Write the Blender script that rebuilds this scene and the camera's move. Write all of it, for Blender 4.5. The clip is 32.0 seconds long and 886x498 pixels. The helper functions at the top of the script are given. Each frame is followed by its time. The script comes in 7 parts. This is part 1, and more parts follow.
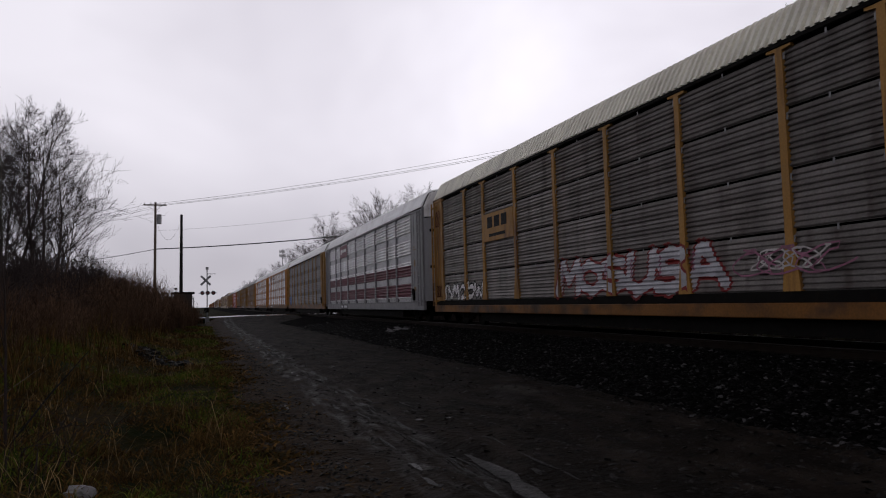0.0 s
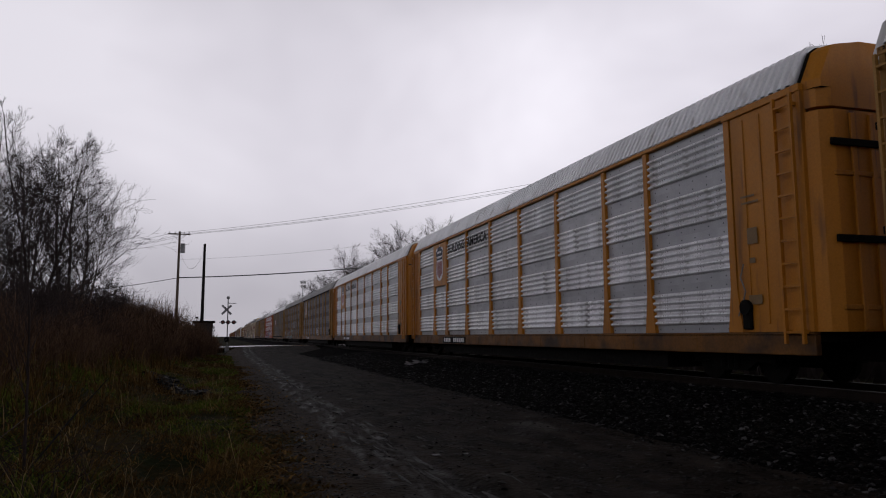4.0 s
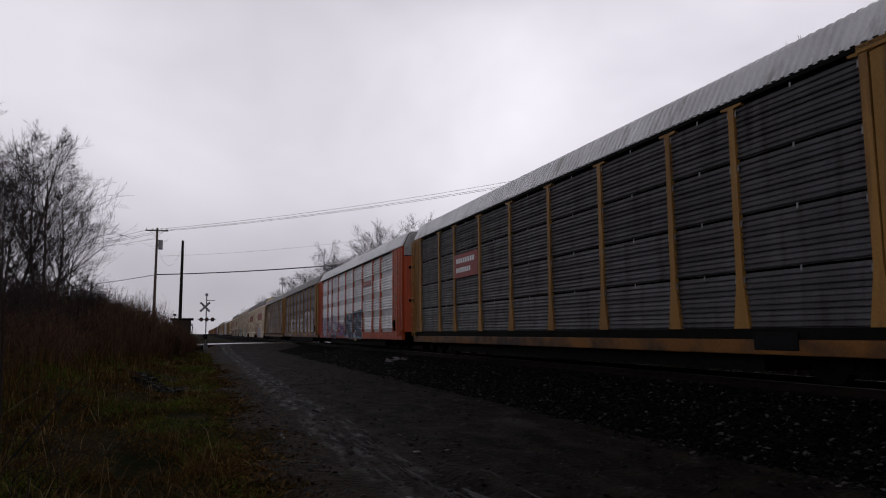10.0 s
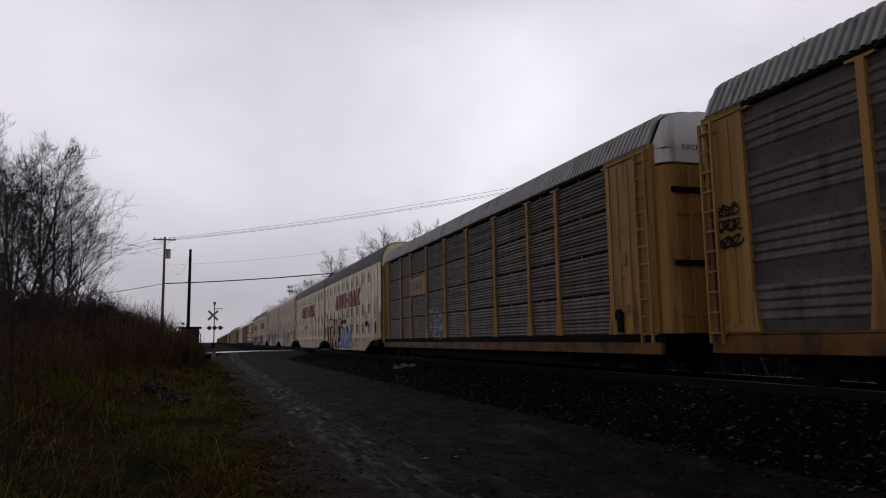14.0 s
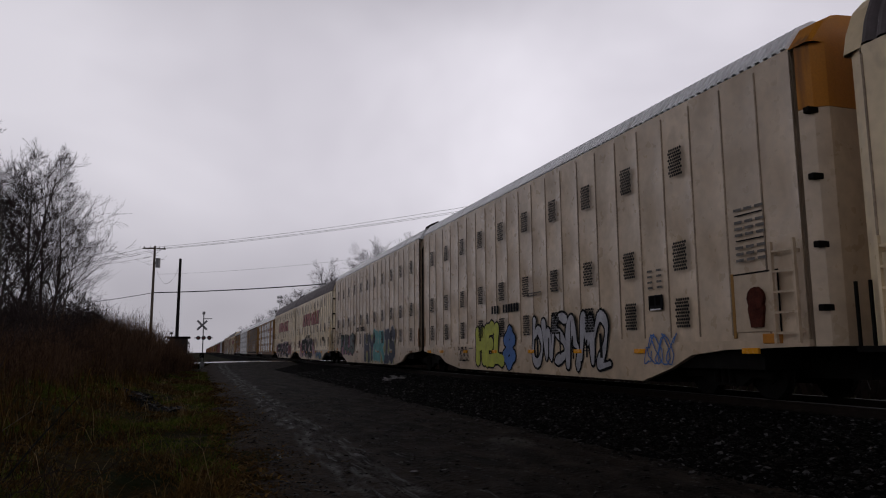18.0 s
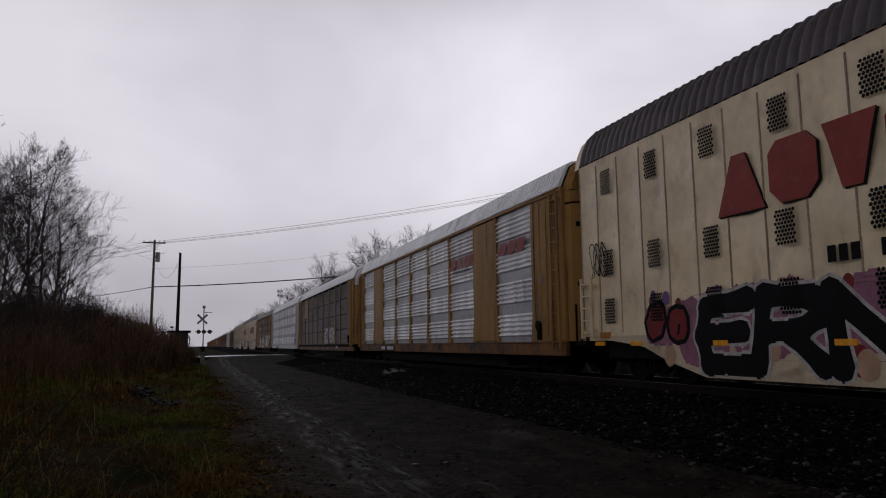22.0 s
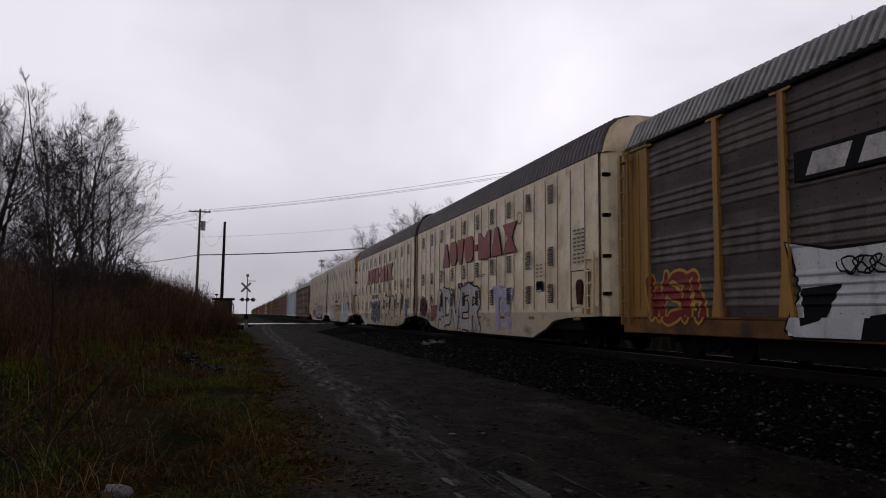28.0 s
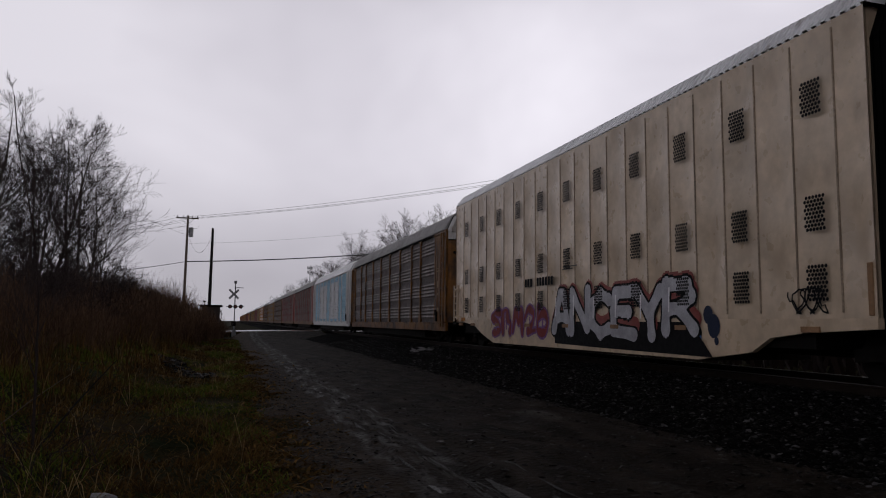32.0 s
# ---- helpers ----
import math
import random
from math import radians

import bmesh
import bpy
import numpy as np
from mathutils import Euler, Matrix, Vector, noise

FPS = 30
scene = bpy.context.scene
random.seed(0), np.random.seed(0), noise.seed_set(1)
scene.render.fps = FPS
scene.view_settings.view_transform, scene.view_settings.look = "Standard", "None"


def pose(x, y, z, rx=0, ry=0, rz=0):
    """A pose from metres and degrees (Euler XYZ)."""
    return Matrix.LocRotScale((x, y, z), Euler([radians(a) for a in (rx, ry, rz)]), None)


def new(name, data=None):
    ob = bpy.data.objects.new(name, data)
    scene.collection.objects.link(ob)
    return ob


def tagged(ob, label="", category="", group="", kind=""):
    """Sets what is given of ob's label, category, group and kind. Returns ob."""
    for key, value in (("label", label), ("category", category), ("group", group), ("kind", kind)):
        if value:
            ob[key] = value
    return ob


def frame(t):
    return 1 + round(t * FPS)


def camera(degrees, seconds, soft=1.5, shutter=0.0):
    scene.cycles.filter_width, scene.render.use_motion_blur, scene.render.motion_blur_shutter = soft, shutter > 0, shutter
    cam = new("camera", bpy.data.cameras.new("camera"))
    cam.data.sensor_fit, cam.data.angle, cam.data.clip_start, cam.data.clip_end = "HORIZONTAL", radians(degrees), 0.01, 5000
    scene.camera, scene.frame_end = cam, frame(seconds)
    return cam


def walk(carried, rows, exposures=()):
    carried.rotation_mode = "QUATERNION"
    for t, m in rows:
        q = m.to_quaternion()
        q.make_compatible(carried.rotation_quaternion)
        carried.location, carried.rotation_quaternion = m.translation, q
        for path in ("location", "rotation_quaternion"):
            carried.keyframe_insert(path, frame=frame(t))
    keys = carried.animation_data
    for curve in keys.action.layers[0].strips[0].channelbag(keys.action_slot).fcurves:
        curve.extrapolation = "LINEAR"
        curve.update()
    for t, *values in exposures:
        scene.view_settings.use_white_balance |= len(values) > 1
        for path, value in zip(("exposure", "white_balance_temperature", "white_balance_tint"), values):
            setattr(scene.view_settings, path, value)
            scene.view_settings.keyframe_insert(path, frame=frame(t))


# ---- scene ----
EYE = (0.0, 0.0, 1.5)
# seconds, yaw, pitch, roll of the hand-held camera, which stays on one spot
TURNS = [
    (0, -18.22, 4.12, 1.43), (0.5, -16.15, 4.74, 1.08), (1, -12.77, 4.33, 0.58), (1.5, -12.83, 5.44, 0.87), (2, -14.90, 6.09, 0.43),
    (2.5, -15.09, 5.91, 0.78), (4.5, -17.56, 7.17, 0.49), (5, -18.48, 7.59, 0.87), (5.5, -19.29, 8.17, 0.69), (6, -18.89, 7.94, 1.00),
    (6.5, -19.04, 8.12, 1.10), (7, -19.49, 7.95, 1.27), (7.5, -18.20, 7.39, 1.28), (8, -18.07, 7.19, 1.00), (8.5, -18.81, 7.34, 1.06),
    (9, -18.22, 6.75, 0.77), (9.5, -18.77, 6.40, 0.68), (10, -18.26, 6.53, 0.43), (10.5, -18.21, 6.76, 0.38), (11, -18.72, 7.05, 0.76),
    (11.5, -18.49, 6.91, 0.36), (12, -18.92, 7.28, 0.50), (12.5, -19.45, 6.94, 0.30), (13, -18.46, 7.56, 0.31), (13.5, -17.97, 7.59, 0.45),
    (14, -17.66, 7.02, 0.96), (14.5, -16.89, 7.20, 0.12), (16.5, -18.95, 7.40, 1.25), (17, -18.44, 7.60, 1.13), (17.5, -17.84, 7.51, 0.64),
    (18, -18.43, 7.96, 0.44), (18.5, -19.08, 7.85, 0.93), (19, -19.79, 8.27, 0.83), (19.5, -19.71, 8.00, 0.97), (20, -19.30, 7.47, 0.58),
    (20.5, -18.35, 6.80, 0.54), (21, -18.30, 7.05, 0.27), (21.5, -18.32, 7.34, 0.28), (22, -18.42, 7.42, 0.64), (22.5, -18.21, 7.07, 0.37),
    (23, -17.36, 6.65, 0.15), (23.5, -16.89, 6.77, 0.37), (24, -14.58, 6.50, -0.22), (24.5, -12.83, 6.32, -0.22), (26.5, -15.56, 5.71, -0.39),
    (27, -15.73, 5.55, -0.18), (27.5, -15.25, 5.26, -0.39), (28, -15.36, 5.24, -0.54), (28.5, -16.10, 5.71, -0.28), (29, -16.55, 6.00, -0.03),
    (29.5, -16.49, 6.18, -0.11), (30, -16.17, 6.21, -0.16), (30.5, -16.02, 6.11, -0.25), (31, -15.83, 5.98, -0.35), (31.5, -15.87, 5.74, -0.52),
    (32, -16.24, 5.81, -0.59)]
cam = camera(62.87, 32.0, 1.1)
walk(cam, [(t, pose(*EYE, 90 + pitch, roll, yaw)) for t, yaw, pitch, roll in TURNS],
     [(0, 0.1), (2, 0.06), (5, -0.1), (7, -0.12), (8, -0.02), (10, -0.05), (14, -0.02), (17, -0.1), (18, -0.22), (19, -0.18), (20, -0.15), (21, -0.08), (22, -0.15),
      (23, -0.04), (24, -0.06), (27, -0.02), (28, 0.05), (29, -0.05), (30, -0.25), (31, -0.18), (32, -0.12)])

# ---- light: a closed, wet, grey sky ----
world = bpy.data.worlds.new("overcast")
scene.world = world
world.use_nodes = True
wn, wl = world.node_tree.nodes, world.node_tree.links
wn.clear()
SUN_UP, SUN_TURN = 26.0, 75.0
w_out, w_bg = wn.new("ShaderNodeOutputWorld"), wn.new("ShaderNodeBackground")
w_sky = wn.new("ShaderNodeTexSky")
w_sky.sky_type, w_sky.sun_disc = "NISHITA", False
w_sky.sun_elevation, w_sky.sun_rotation = radians(SUN_UP), radians(SUN_TURN)
w_co, w_map = wn.new("ShaderNodeTexCoord"), wn.new("ShaderNodeMapping")
w_map.inputs["Scale"].default_value = (1.0, 1.0, 1.7)
w_noise = wn.new("ShaderNodeTexNoise")
w_noise.inputs["Scale"].default_value, w_noise.inputs["Detail"].default_value = 1.9, 4.0
w_noise.inputs["Roughness"].default_value, w_noise.inputs["Distortion"].default_value = 0.5, 0.3
w_ramp = wn.new("ShaderNodeValToRGB")
w_ramp.color_ramp.elements[0].position, w_ramp.color_ramp.elements[0].color = 0.30, (0.60, 0.57, 0.645, 1)
w_ramp.color_ramp.elements[1].position, w_ramp.color_ramp.elements[1].color = 0.69, (0.94, 0.905, 0.99, 1)
w_mul = wn.new("ShaderNodeMix")
w_mul.data_type = "RGBA"
w_mul.inputs[0].default_value = 0.985
w_dim = wn.new("ShaderNodeVectorMath")
w_dim.operation = "SCALE"
w_dim.inputs["Scale"].default_value = 0.1
wl.new(w_co.outputs["Generated"], w_map.inputs["Vector"])
wl.new(w_map.outputs[0], w_noise.inputs["Vector"])
wl.new(w_noise.outputs["Fac"], w_ramp.inputs[0])
wl.new(w_sky.outputs[0], w_dim.inputs[0])
wl.new(w_dim.outputs[0], w_mul.inputs[6])
wl.new(w_ramp.outputs[0], w_mul.inputs[7])
# heavy deck overhead, unseen, added to dim the ground; lighter below, rain haze at horizon
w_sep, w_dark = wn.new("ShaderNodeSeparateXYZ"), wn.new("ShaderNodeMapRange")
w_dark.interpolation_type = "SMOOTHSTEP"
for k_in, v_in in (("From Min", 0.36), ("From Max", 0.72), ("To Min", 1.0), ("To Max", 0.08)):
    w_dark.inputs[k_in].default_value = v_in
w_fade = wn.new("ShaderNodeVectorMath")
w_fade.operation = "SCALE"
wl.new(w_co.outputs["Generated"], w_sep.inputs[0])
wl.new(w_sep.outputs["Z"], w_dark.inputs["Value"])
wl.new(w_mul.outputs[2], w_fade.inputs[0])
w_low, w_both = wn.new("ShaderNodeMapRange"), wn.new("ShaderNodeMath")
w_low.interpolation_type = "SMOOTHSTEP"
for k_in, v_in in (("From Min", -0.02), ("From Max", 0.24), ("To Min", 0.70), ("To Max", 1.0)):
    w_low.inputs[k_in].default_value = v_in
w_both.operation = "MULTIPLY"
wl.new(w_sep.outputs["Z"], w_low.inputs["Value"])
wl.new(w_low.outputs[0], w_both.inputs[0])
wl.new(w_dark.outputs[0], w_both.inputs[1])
# the cloud is thinner over the far side of the track
w_side, w_all = wn.new("ShaderNodeMapRange"), wn.new("ShaderNodeMath")
w_side.interpolation_type = "SMOOTHSTEP"
for k_in, v_in in (("From Min", -0.3), ("From Max", 0.55), ("To Min", 0.86), ("To Max", 1.05)):
    w_side.inputs[k_in].default_value = v_in
w_all.operation = "MULTIPLY"
wl.new(w_sep.outputs["X"], w_side.inputs["Value"])
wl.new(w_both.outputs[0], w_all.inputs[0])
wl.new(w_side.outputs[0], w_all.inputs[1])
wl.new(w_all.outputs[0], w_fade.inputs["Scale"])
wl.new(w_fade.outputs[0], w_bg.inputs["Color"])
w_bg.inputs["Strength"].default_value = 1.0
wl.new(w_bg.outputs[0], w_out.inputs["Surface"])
sun = new("sun", bpy.data.lights.new("sun", "SUN"))
sun.data.energy, sun.data.angle, sun.data.color = 0.5, radians(40), (1.0, 0.97, 0.94)
sun.rotation_euler = (radians(90 - SUN_UP), 0, radians(180 - SUN_TURN))
scene.view_settings.exposure = 0.0


# ---- materials ----
def surf(name, col, rough=0.6, metal=0.0, var=0.18, scale=1.2, grain=30.0, bump=0.15, dirt=None, dirt_amount=0.4,
         streak=(1, 1, 1), rand=0.0, island=None, spec=0.5, wet=None):
    """A worn surface: broad and fine tone changes, dirt with a shape of its own, fine relief."""
    m = bpy.data.materials.new(name)
    m.use_nodes = True
    n, l = m.node_tree.nodes, m.node_tree.links
    b = n["Principled BSDF"]
    b.inputs["Roughness"].default_value, b.inputs["Metallic"].default_value = rough, metal
    b.inputs["Specular IOR Level"].default_value = spec
    co, info = n.new("ShaderNodeTexCoord"), n.new("ShaderNodeObjectInfo")
    off = n.new("ShaderNodeVectorMath")
    off.operation = "SCALE"
    off.inputs[0].default_value = (37.0, 53.0, 71.0)
    l.new(info.outputs["Random"], off.inputs["Scale"])
    add = n.new("ShaderNodeVectorMath")
    l.new(co.outputs["Object"], add.inputs[0])
    l.new(off.outputs[0], add.inputs[1])

    def tex(size, detail, stretch=(1, 1, 1)):
        mp, t = n.new("ShaderNodeMapping"), n.new("ShaderNodeTexNoise")
        mp.inputs["Scale"].default_value = stretch
        t.inputs["Scale"].default_value, t.inputs["Detail"].default_value = size, detail
        l.new(add.outputs[0], mp.inputs[0])
        l.new(mp.outputs[0], t.inputs["Vector"])
        return t.outputs["Fac"]

    def mix(fac, a, c, mode="MIX"):
        x = n.new("ShaderNodeMix")
        x.data_type, x.blend_type = "RGBA", mode
        for sock, v in ((x.inputs[0], fac), (x.inputs[6], a), (x.inputs[7], c)):
            if isinstance(v, (tuple, float, int)):
                sock.default_value = v if isinstance(v, (float, int)) else (*v, 1)
            else:
                l.new(v, sock)
        return x.outputs[2]

    def ramp(v, lo, hi, a=0.0, c=1.0):
        r = n.new("ShaderNodeMapRange")
        for k, x in zip(("From Min", "From Max", "To Min", "To Max"), (lo, hi, a, c)):
            r.inputs[k].default_value = x
        l.new(v, r.inputs["Value"])
        return r.outputs[0]

    base = col
    if island:
        geo = n.new("ShaderNodeNewGeometry")
        cr = n.new("ShaderNodeValToRGB")
        cr.color_ramp.interpolation = "LINEAR"
        el = cr.color_ramp.elements
        el[0].color, el[1].color = (*island[0], 1), (*island[-1], 1)
        for k, c in enumerate(island[1:-1]):
            el.new((k + 1) / (len(island) - 1)).color = (*c, 1)
        l.new(geo.outputs["Random Per Island"], cr.inputs[0])
        base = cr.outputs[0]
    broad = ramp(tex(scale, 4.0, streak), 0.3, 0.7, 1 - var, 1 + var)
    fine = ramp(tex(grain, 3.0), 0.3, 0.7, 1 - var * 0.6, 1 + var * 0.6)
    tone = n.new("ShaderNodeMath")
    tone.operation = "MULTIPLY"
    l.new(broad, tone.inputs[0])
    l.new(fine, tone.inputs[1])
    t_out = tone.outputs[0]
    if rand:
        tr = n.new("ShaderNodeMath")
        tr.operation = "MULTIPLY"
        l.new(t_out, tr.inputs[0])
        l.new(ramp(info.outputs["Random"], 0, 1, 1 - rand, 1 + rand), tr.inputs[1])
        t_out = tr.outputs[0]
    grey = n.new("ShaderNodeCombineColor")
    for k in range(3):
        l.new(t_out, grey.inputs[k])
    c = mix(1.0, base, grey.outputs[0], "MULTIPLY")
    if dirt:
        mask = ramp(tex(scale * 2.3, 6.0, streak), 0.62 - dirt_amount * 0.3, 0.78 - dirt_amount * 0.2)
        c = mix(mask, c, dirt)
    l.new(c, b.inputs["Base Color"])
    if wet:
        # film of water: low, smooth patches
        l.new(ramp(tex(wet[0], 3.0, streak), wet[1], wet[1] + 0.12, rough, wet[2]), b.inputs["Roughness"])
    else:
        l.new(ramp(tex(scale * 3, 3.0), 0.3, 0.7, max(0.05, rough - 0.1), min(1, rough + 0.1)), b.inputs["Roughness"])
    if bump:
        bp = n.new("ShaderNodeBump")
        bp.inputs["Strength"].default_value, bp.inputs["Distance"].default_value = min(1.0, bump), 0.02 if bump < 0.6 else 0.06
        l.new(tex(grain, 5.0), bp.inputs["Height"])
        l.new(bp.outputs[0], b.inputs["Normal"])
    return m


RUST = (0.10, 0.045, 0.022)
GRIME = (0.035, 0.031, 0.029)
UPR = (1, 1, 0.12)
M = {
    # car sides
    "silver": surf("galvanised_silver", (0.74, 0.745, 0.76), 0.42, 0.42, 0.2, 1.5, 24, 0.05, (0.3, 0.29, 0.28), 0.2, UPR, 0.1),
    "brown": surf("weathered_brown_sheet", (0.092, 0.073, 0.067), 0.55, 0.1, 0.3, 1.6, 22, 0.1, (0.05, 0.034, 0.028), 0.4, UPR, 0.12, spec=0.3),
    "dark": surf("weathered_grey_sheet", (0.080, 0.079, 0.084), 0.55, 0.15, 0.22, 1.3, 22, 0.1, (0.04, 0.034, 0.032), 0.3, UPR, 0.13, spec=0.22),
    "taupe": surf("weathered_taupe_sheet", (0.150, 0.138, 0.130), 0.5, 0.2, 0.26, 1.3, 22, 0.1, (0.075, 0.062, 0.056), 0.3, UPR, 0.13, spec=0.3),
    "pale": surf("dusty_grey_sheet", (0.20, 0.195, 0.19), 0.55, 0.2, 0.2, 1.3, 22, 0.1, (0.09, 0.075, 0.07), 0.3, UPR, 0.13, spec=0.3),
    "maroon": surf("maroon_sheet", (0.105, 0.012, 0.028), 0.5, 0.1, 0.15, 1.4, 22, 0.06, None, 0, UPR, 0.08, spec=0.25),
    "whitesheet": surf("chalky_white_sheet", (0.55, 0.56, 0.57), 0.5, 0.1, 0.14, 1.3, 22, 0.06, (0.2, 0.18, 0.17), 0.2, UPR, 0.1),
    "sky": surf("pale_blue_sheet", (0.20, 0.42, 0.55), 0.5, 0.0, 0.14, 1.3, 22, 0.06, (0.5, 0.55, 0.58), 0.35, UPR, 0.1),
    "redsheet": surf("dull_red_sheet", (0.078, 0.040, 0.034), 0.55, 0.0, 0.18, 1.3, 22, 0.06, (0.06, 0.035, 0.03), 0.35, UPR, 0.1, spec=0.2),
    "silver_band": surf("perforated_silver_band", (0.36, 0.365, 0.38), 0.45, 0.35, 0.14, 1.5, 60, 0.1, None, 0, UPR, 0.1),
    "brown_band": surf("perforated_brown_band", (0.062, 0.050, 0.047), 0.6, 0.1, 0.2, 1.3, 60, 0.1, None, 0, UPR, 0.14, spec=0.12),
    "pale_band": surf("perforated_grey_band", (0.13, 0.127, 0.125), 0.6, 0.2, 0.2, 1.3, 60, 0.1, None, 0, UPR, 0.13, spec=0.25),
    # paint on posts, sills and doors
    "yellow": surf("worn_yellow_paint", (0.27, 0.142, 0.034), 0.55, 0, 0.2, 1.6, 30, 0.06, RUST, 0.25, UPR, 0.08, spec=0.2),
    "amber": surf("orange_yellow_paint", (0.40, 0.155, 0.012), 0.48, 0, 0.14, 1.6, 30, 0.06, RUST, 0.14, UPR, 0.06, spec=0.25),
    "sillpaint": surf("rusty_yellow_sill", (0.15, 0.064, 0.012), 0.55, 0, 0.3, 1.0, 20, 0.1, (0.035, 0.019, 0.011), 0.6, (1, 0.5, 0.6), 0.06, spec=0.2),
    "orange": surf("red_orange_paint", (0.40, 0.062, 0.014), 0.48, 0, 0.14, 1.6, 30, 0.06, RUST, 0.12, UPR, 0.06, spec=0.25),
    "greypaint": surf("grey_paint", (0.19, 0.19, 0.2), 0.5, 0.1, 0.14, 1.6, 30, 0.06, GRIME, 0.1, UPR, 0.06),
    "whitepaint": surf("off_white_paint", (0.54, 0.53, 0.52), 0.5, 0, 0.1, 1.6, 30, 0.05, (0.25, 0.2, 0.17), 0.12, UPR, 0.05),
    "redpaint": surf("dull_red_paint", (0.19, 0.028, 0.02), 0.5, 0, 0.14, 1.6, 30, 0.06, RUST, 0.12, UPR, 0.06),
    # broad tone patches of cream and putty also stand in for sheen on dents
    "cream": surf("cream_steel_sheet", (0.67, 0.54, 0.34), 0.36, 0, 0.12, 1.3, 5, 0.08, (0.46, 0.36, 0.24), 0.25, (1, 0.8, 0.5), 0.04, spec=0.5),
    "putty": surf("putty_grey_steel_sheet", (0.50, 0.39, 0.272), 0.34, 0, 0.17, 1.3, 5, 0.08, (0.42, 0.32, 0.22), 0.3, (1, 0.8, 0.5), 0.05, spec=0.6),
    "creamsill": surf("stained_tan_sill", (0.50, 0.41, 0.285), 0.55, 0, 0.16, 1.2, 16, 0.1, (0.22, 0.145, 0.085), 0.25, (1, 0.4, 0.8), 0.04, spec=0.3),
    # roofs
    "roofwhite": surf("bright_galvanised_roof", (0.86, 0.87, 0.88), 0.42, 0.15, 0.1, 1.2, 20, 0.06, (0.5, 0.48, 0.46), 0.1, (1, 1, 0.3), 0),
    "roofcream": surf("chalky_cream_roof", (0.80, 0.78, 0.68), 0.5, 0.1, 0.12, 1.2, 20, 0.06, (0.5, 0.47, 0.4), 0.15, (1, 1, 0.3), 0),
    "roofgrey": surf("dull_grey_roof", (0.33, 0.325, 0.32), 0.55, 0.15, 0.14, 1.2, 20, 0.06, (0.13, 0.12, 0.11), 0.2, (1, 1, 0.3), 0, spec=0.35),
    "roofdark": surf("dark_umber_roof", (0.09, 0.076, 0.08), 0.5, 0.1, 0.16, 1.2, 20, 0.06, (0.06, 0.05, 0.05), 0.2, (1, 1, 0.3), 0, spec=0.3),
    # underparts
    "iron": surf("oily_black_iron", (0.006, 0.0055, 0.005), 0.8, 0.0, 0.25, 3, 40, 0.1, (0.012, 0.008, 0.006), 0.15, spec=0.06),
    # void: near-black colour stands in for unlit interior and gaps
    "void": surf("near_black_fill", (0.004, 0.004, 0.004), 0.9, 0, 0.1, 2, 20, 0, spec=0.02),
    "rail": surf("rusted_rail", (0.012, 0.008, 0.006), 0.8, 0.0, 0.2, 2, 40, 0.08, spec=0.1),
    "railtop": surf("worn_rail_head", (0.05, 0.048, 0.047), 0.55, 0.3, 0.06, 2, 40, 0.02, spec=0.15),
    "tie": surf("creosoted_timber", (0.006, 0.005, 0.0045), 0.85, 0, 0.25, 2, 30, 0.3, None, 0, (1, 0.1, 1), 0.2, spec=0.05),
    # paint for marks
    "black": surf("black_paint", (0.006, 0.006, 0.007), 0.6, 0, 0.1, 3, 30, 0, spec=0.06),
    "white": surf("white_paint", (0.68, 0.68, 0.69), 0.5, 0, 0.1, 3, 30, 0),
    "red": surf("faded_red_paint", (0.22, 0.022, 0.017), 0.5, 0, 0.12, 2, 30, 0.03, (0.25, 0.04, 0.03), 0.2, spec=0.25),
    "navy": surf("navy_paint", (0.006, 0.013, 0.038), 0.5, 0, 0.1, 3, 30, 0, spec=0.2),
    "blue": surf("blue_spray", (0.035, 0.12, 0.34), 0.55, 0, 0.2, 3, 30, 0),
    "teal": surf("teal_spray", (0.007, 0.085, 0.078), 0.55, 0, 0.2, 3, 30, 0),
    "lightblue": surf("light_blue_spray", (0.22, 0.43, 0.52), 0.55, 0, 0.2, 3, 30, 0),
    "chrome": surf("silver_spray", (0.36, 0.36, 0.39), 0.45, 0.3, 0.22, 3, 30, 0),
    "pink": surf("pink_spray", (0.22, 0.075, 0.13), 0.55, 0, 0.3, 3, 30, 0),
    "purple": surf("purple_spray", (0.13, 0.045, 0.19), 0.55, 0, 0.2, 3, 30, 0),
    "gold": surf("gold_spray", (0.40, 0.215, 0.018), 0.55, 0, 0.2, 3, 30, 0),
    "lime": surf("yellow_green_spray", (0.40, 0.43, 0.04), 0.55, 0, 0.2, 3, 30, 0),
    "wine": surf("dark_red_spray", (0.16, 0.014, 0.014), 0.55, 0, 0.2, 3, 30, 0, spec=0.2),
    "lilac": surf("lilac_spray", (0.36, 0.33, 0.46), 0.55, 0, 0.2, 3, 30, 0),
    "orangespray": surf("pale_orange_spray", (0.42, 0.26, 0.16), 0.55, 0, 0.2, 3, 30, 0),
    "reflector": surf("amber_reflector", (0.75, 0.33, 0.02), 0.25, 0, 0.06, 3, 30, 0),
    # ground
    "mud": surf("wet_mud_and_cinders", (0.0095, 0.0068, 0.005), 0.8, 0, 0.7, 1.1, 13, 1.0, (0.030, 0.0235, 0.0185), 0.5, (1, 0.45, 1), 0, None, 0.06, (0.6, 0.66, 0.45)),
    "rut": surf("wet_rut", (0.016, 0.0155, 0.016), 0.6, 0, 0.3, 1.2, 18, 0.6, (0.01, 0.009, 0.009), 0.5, (1, 0.25, 1), 0, None, 0.2, (1.6, 0.5, 0.36)),
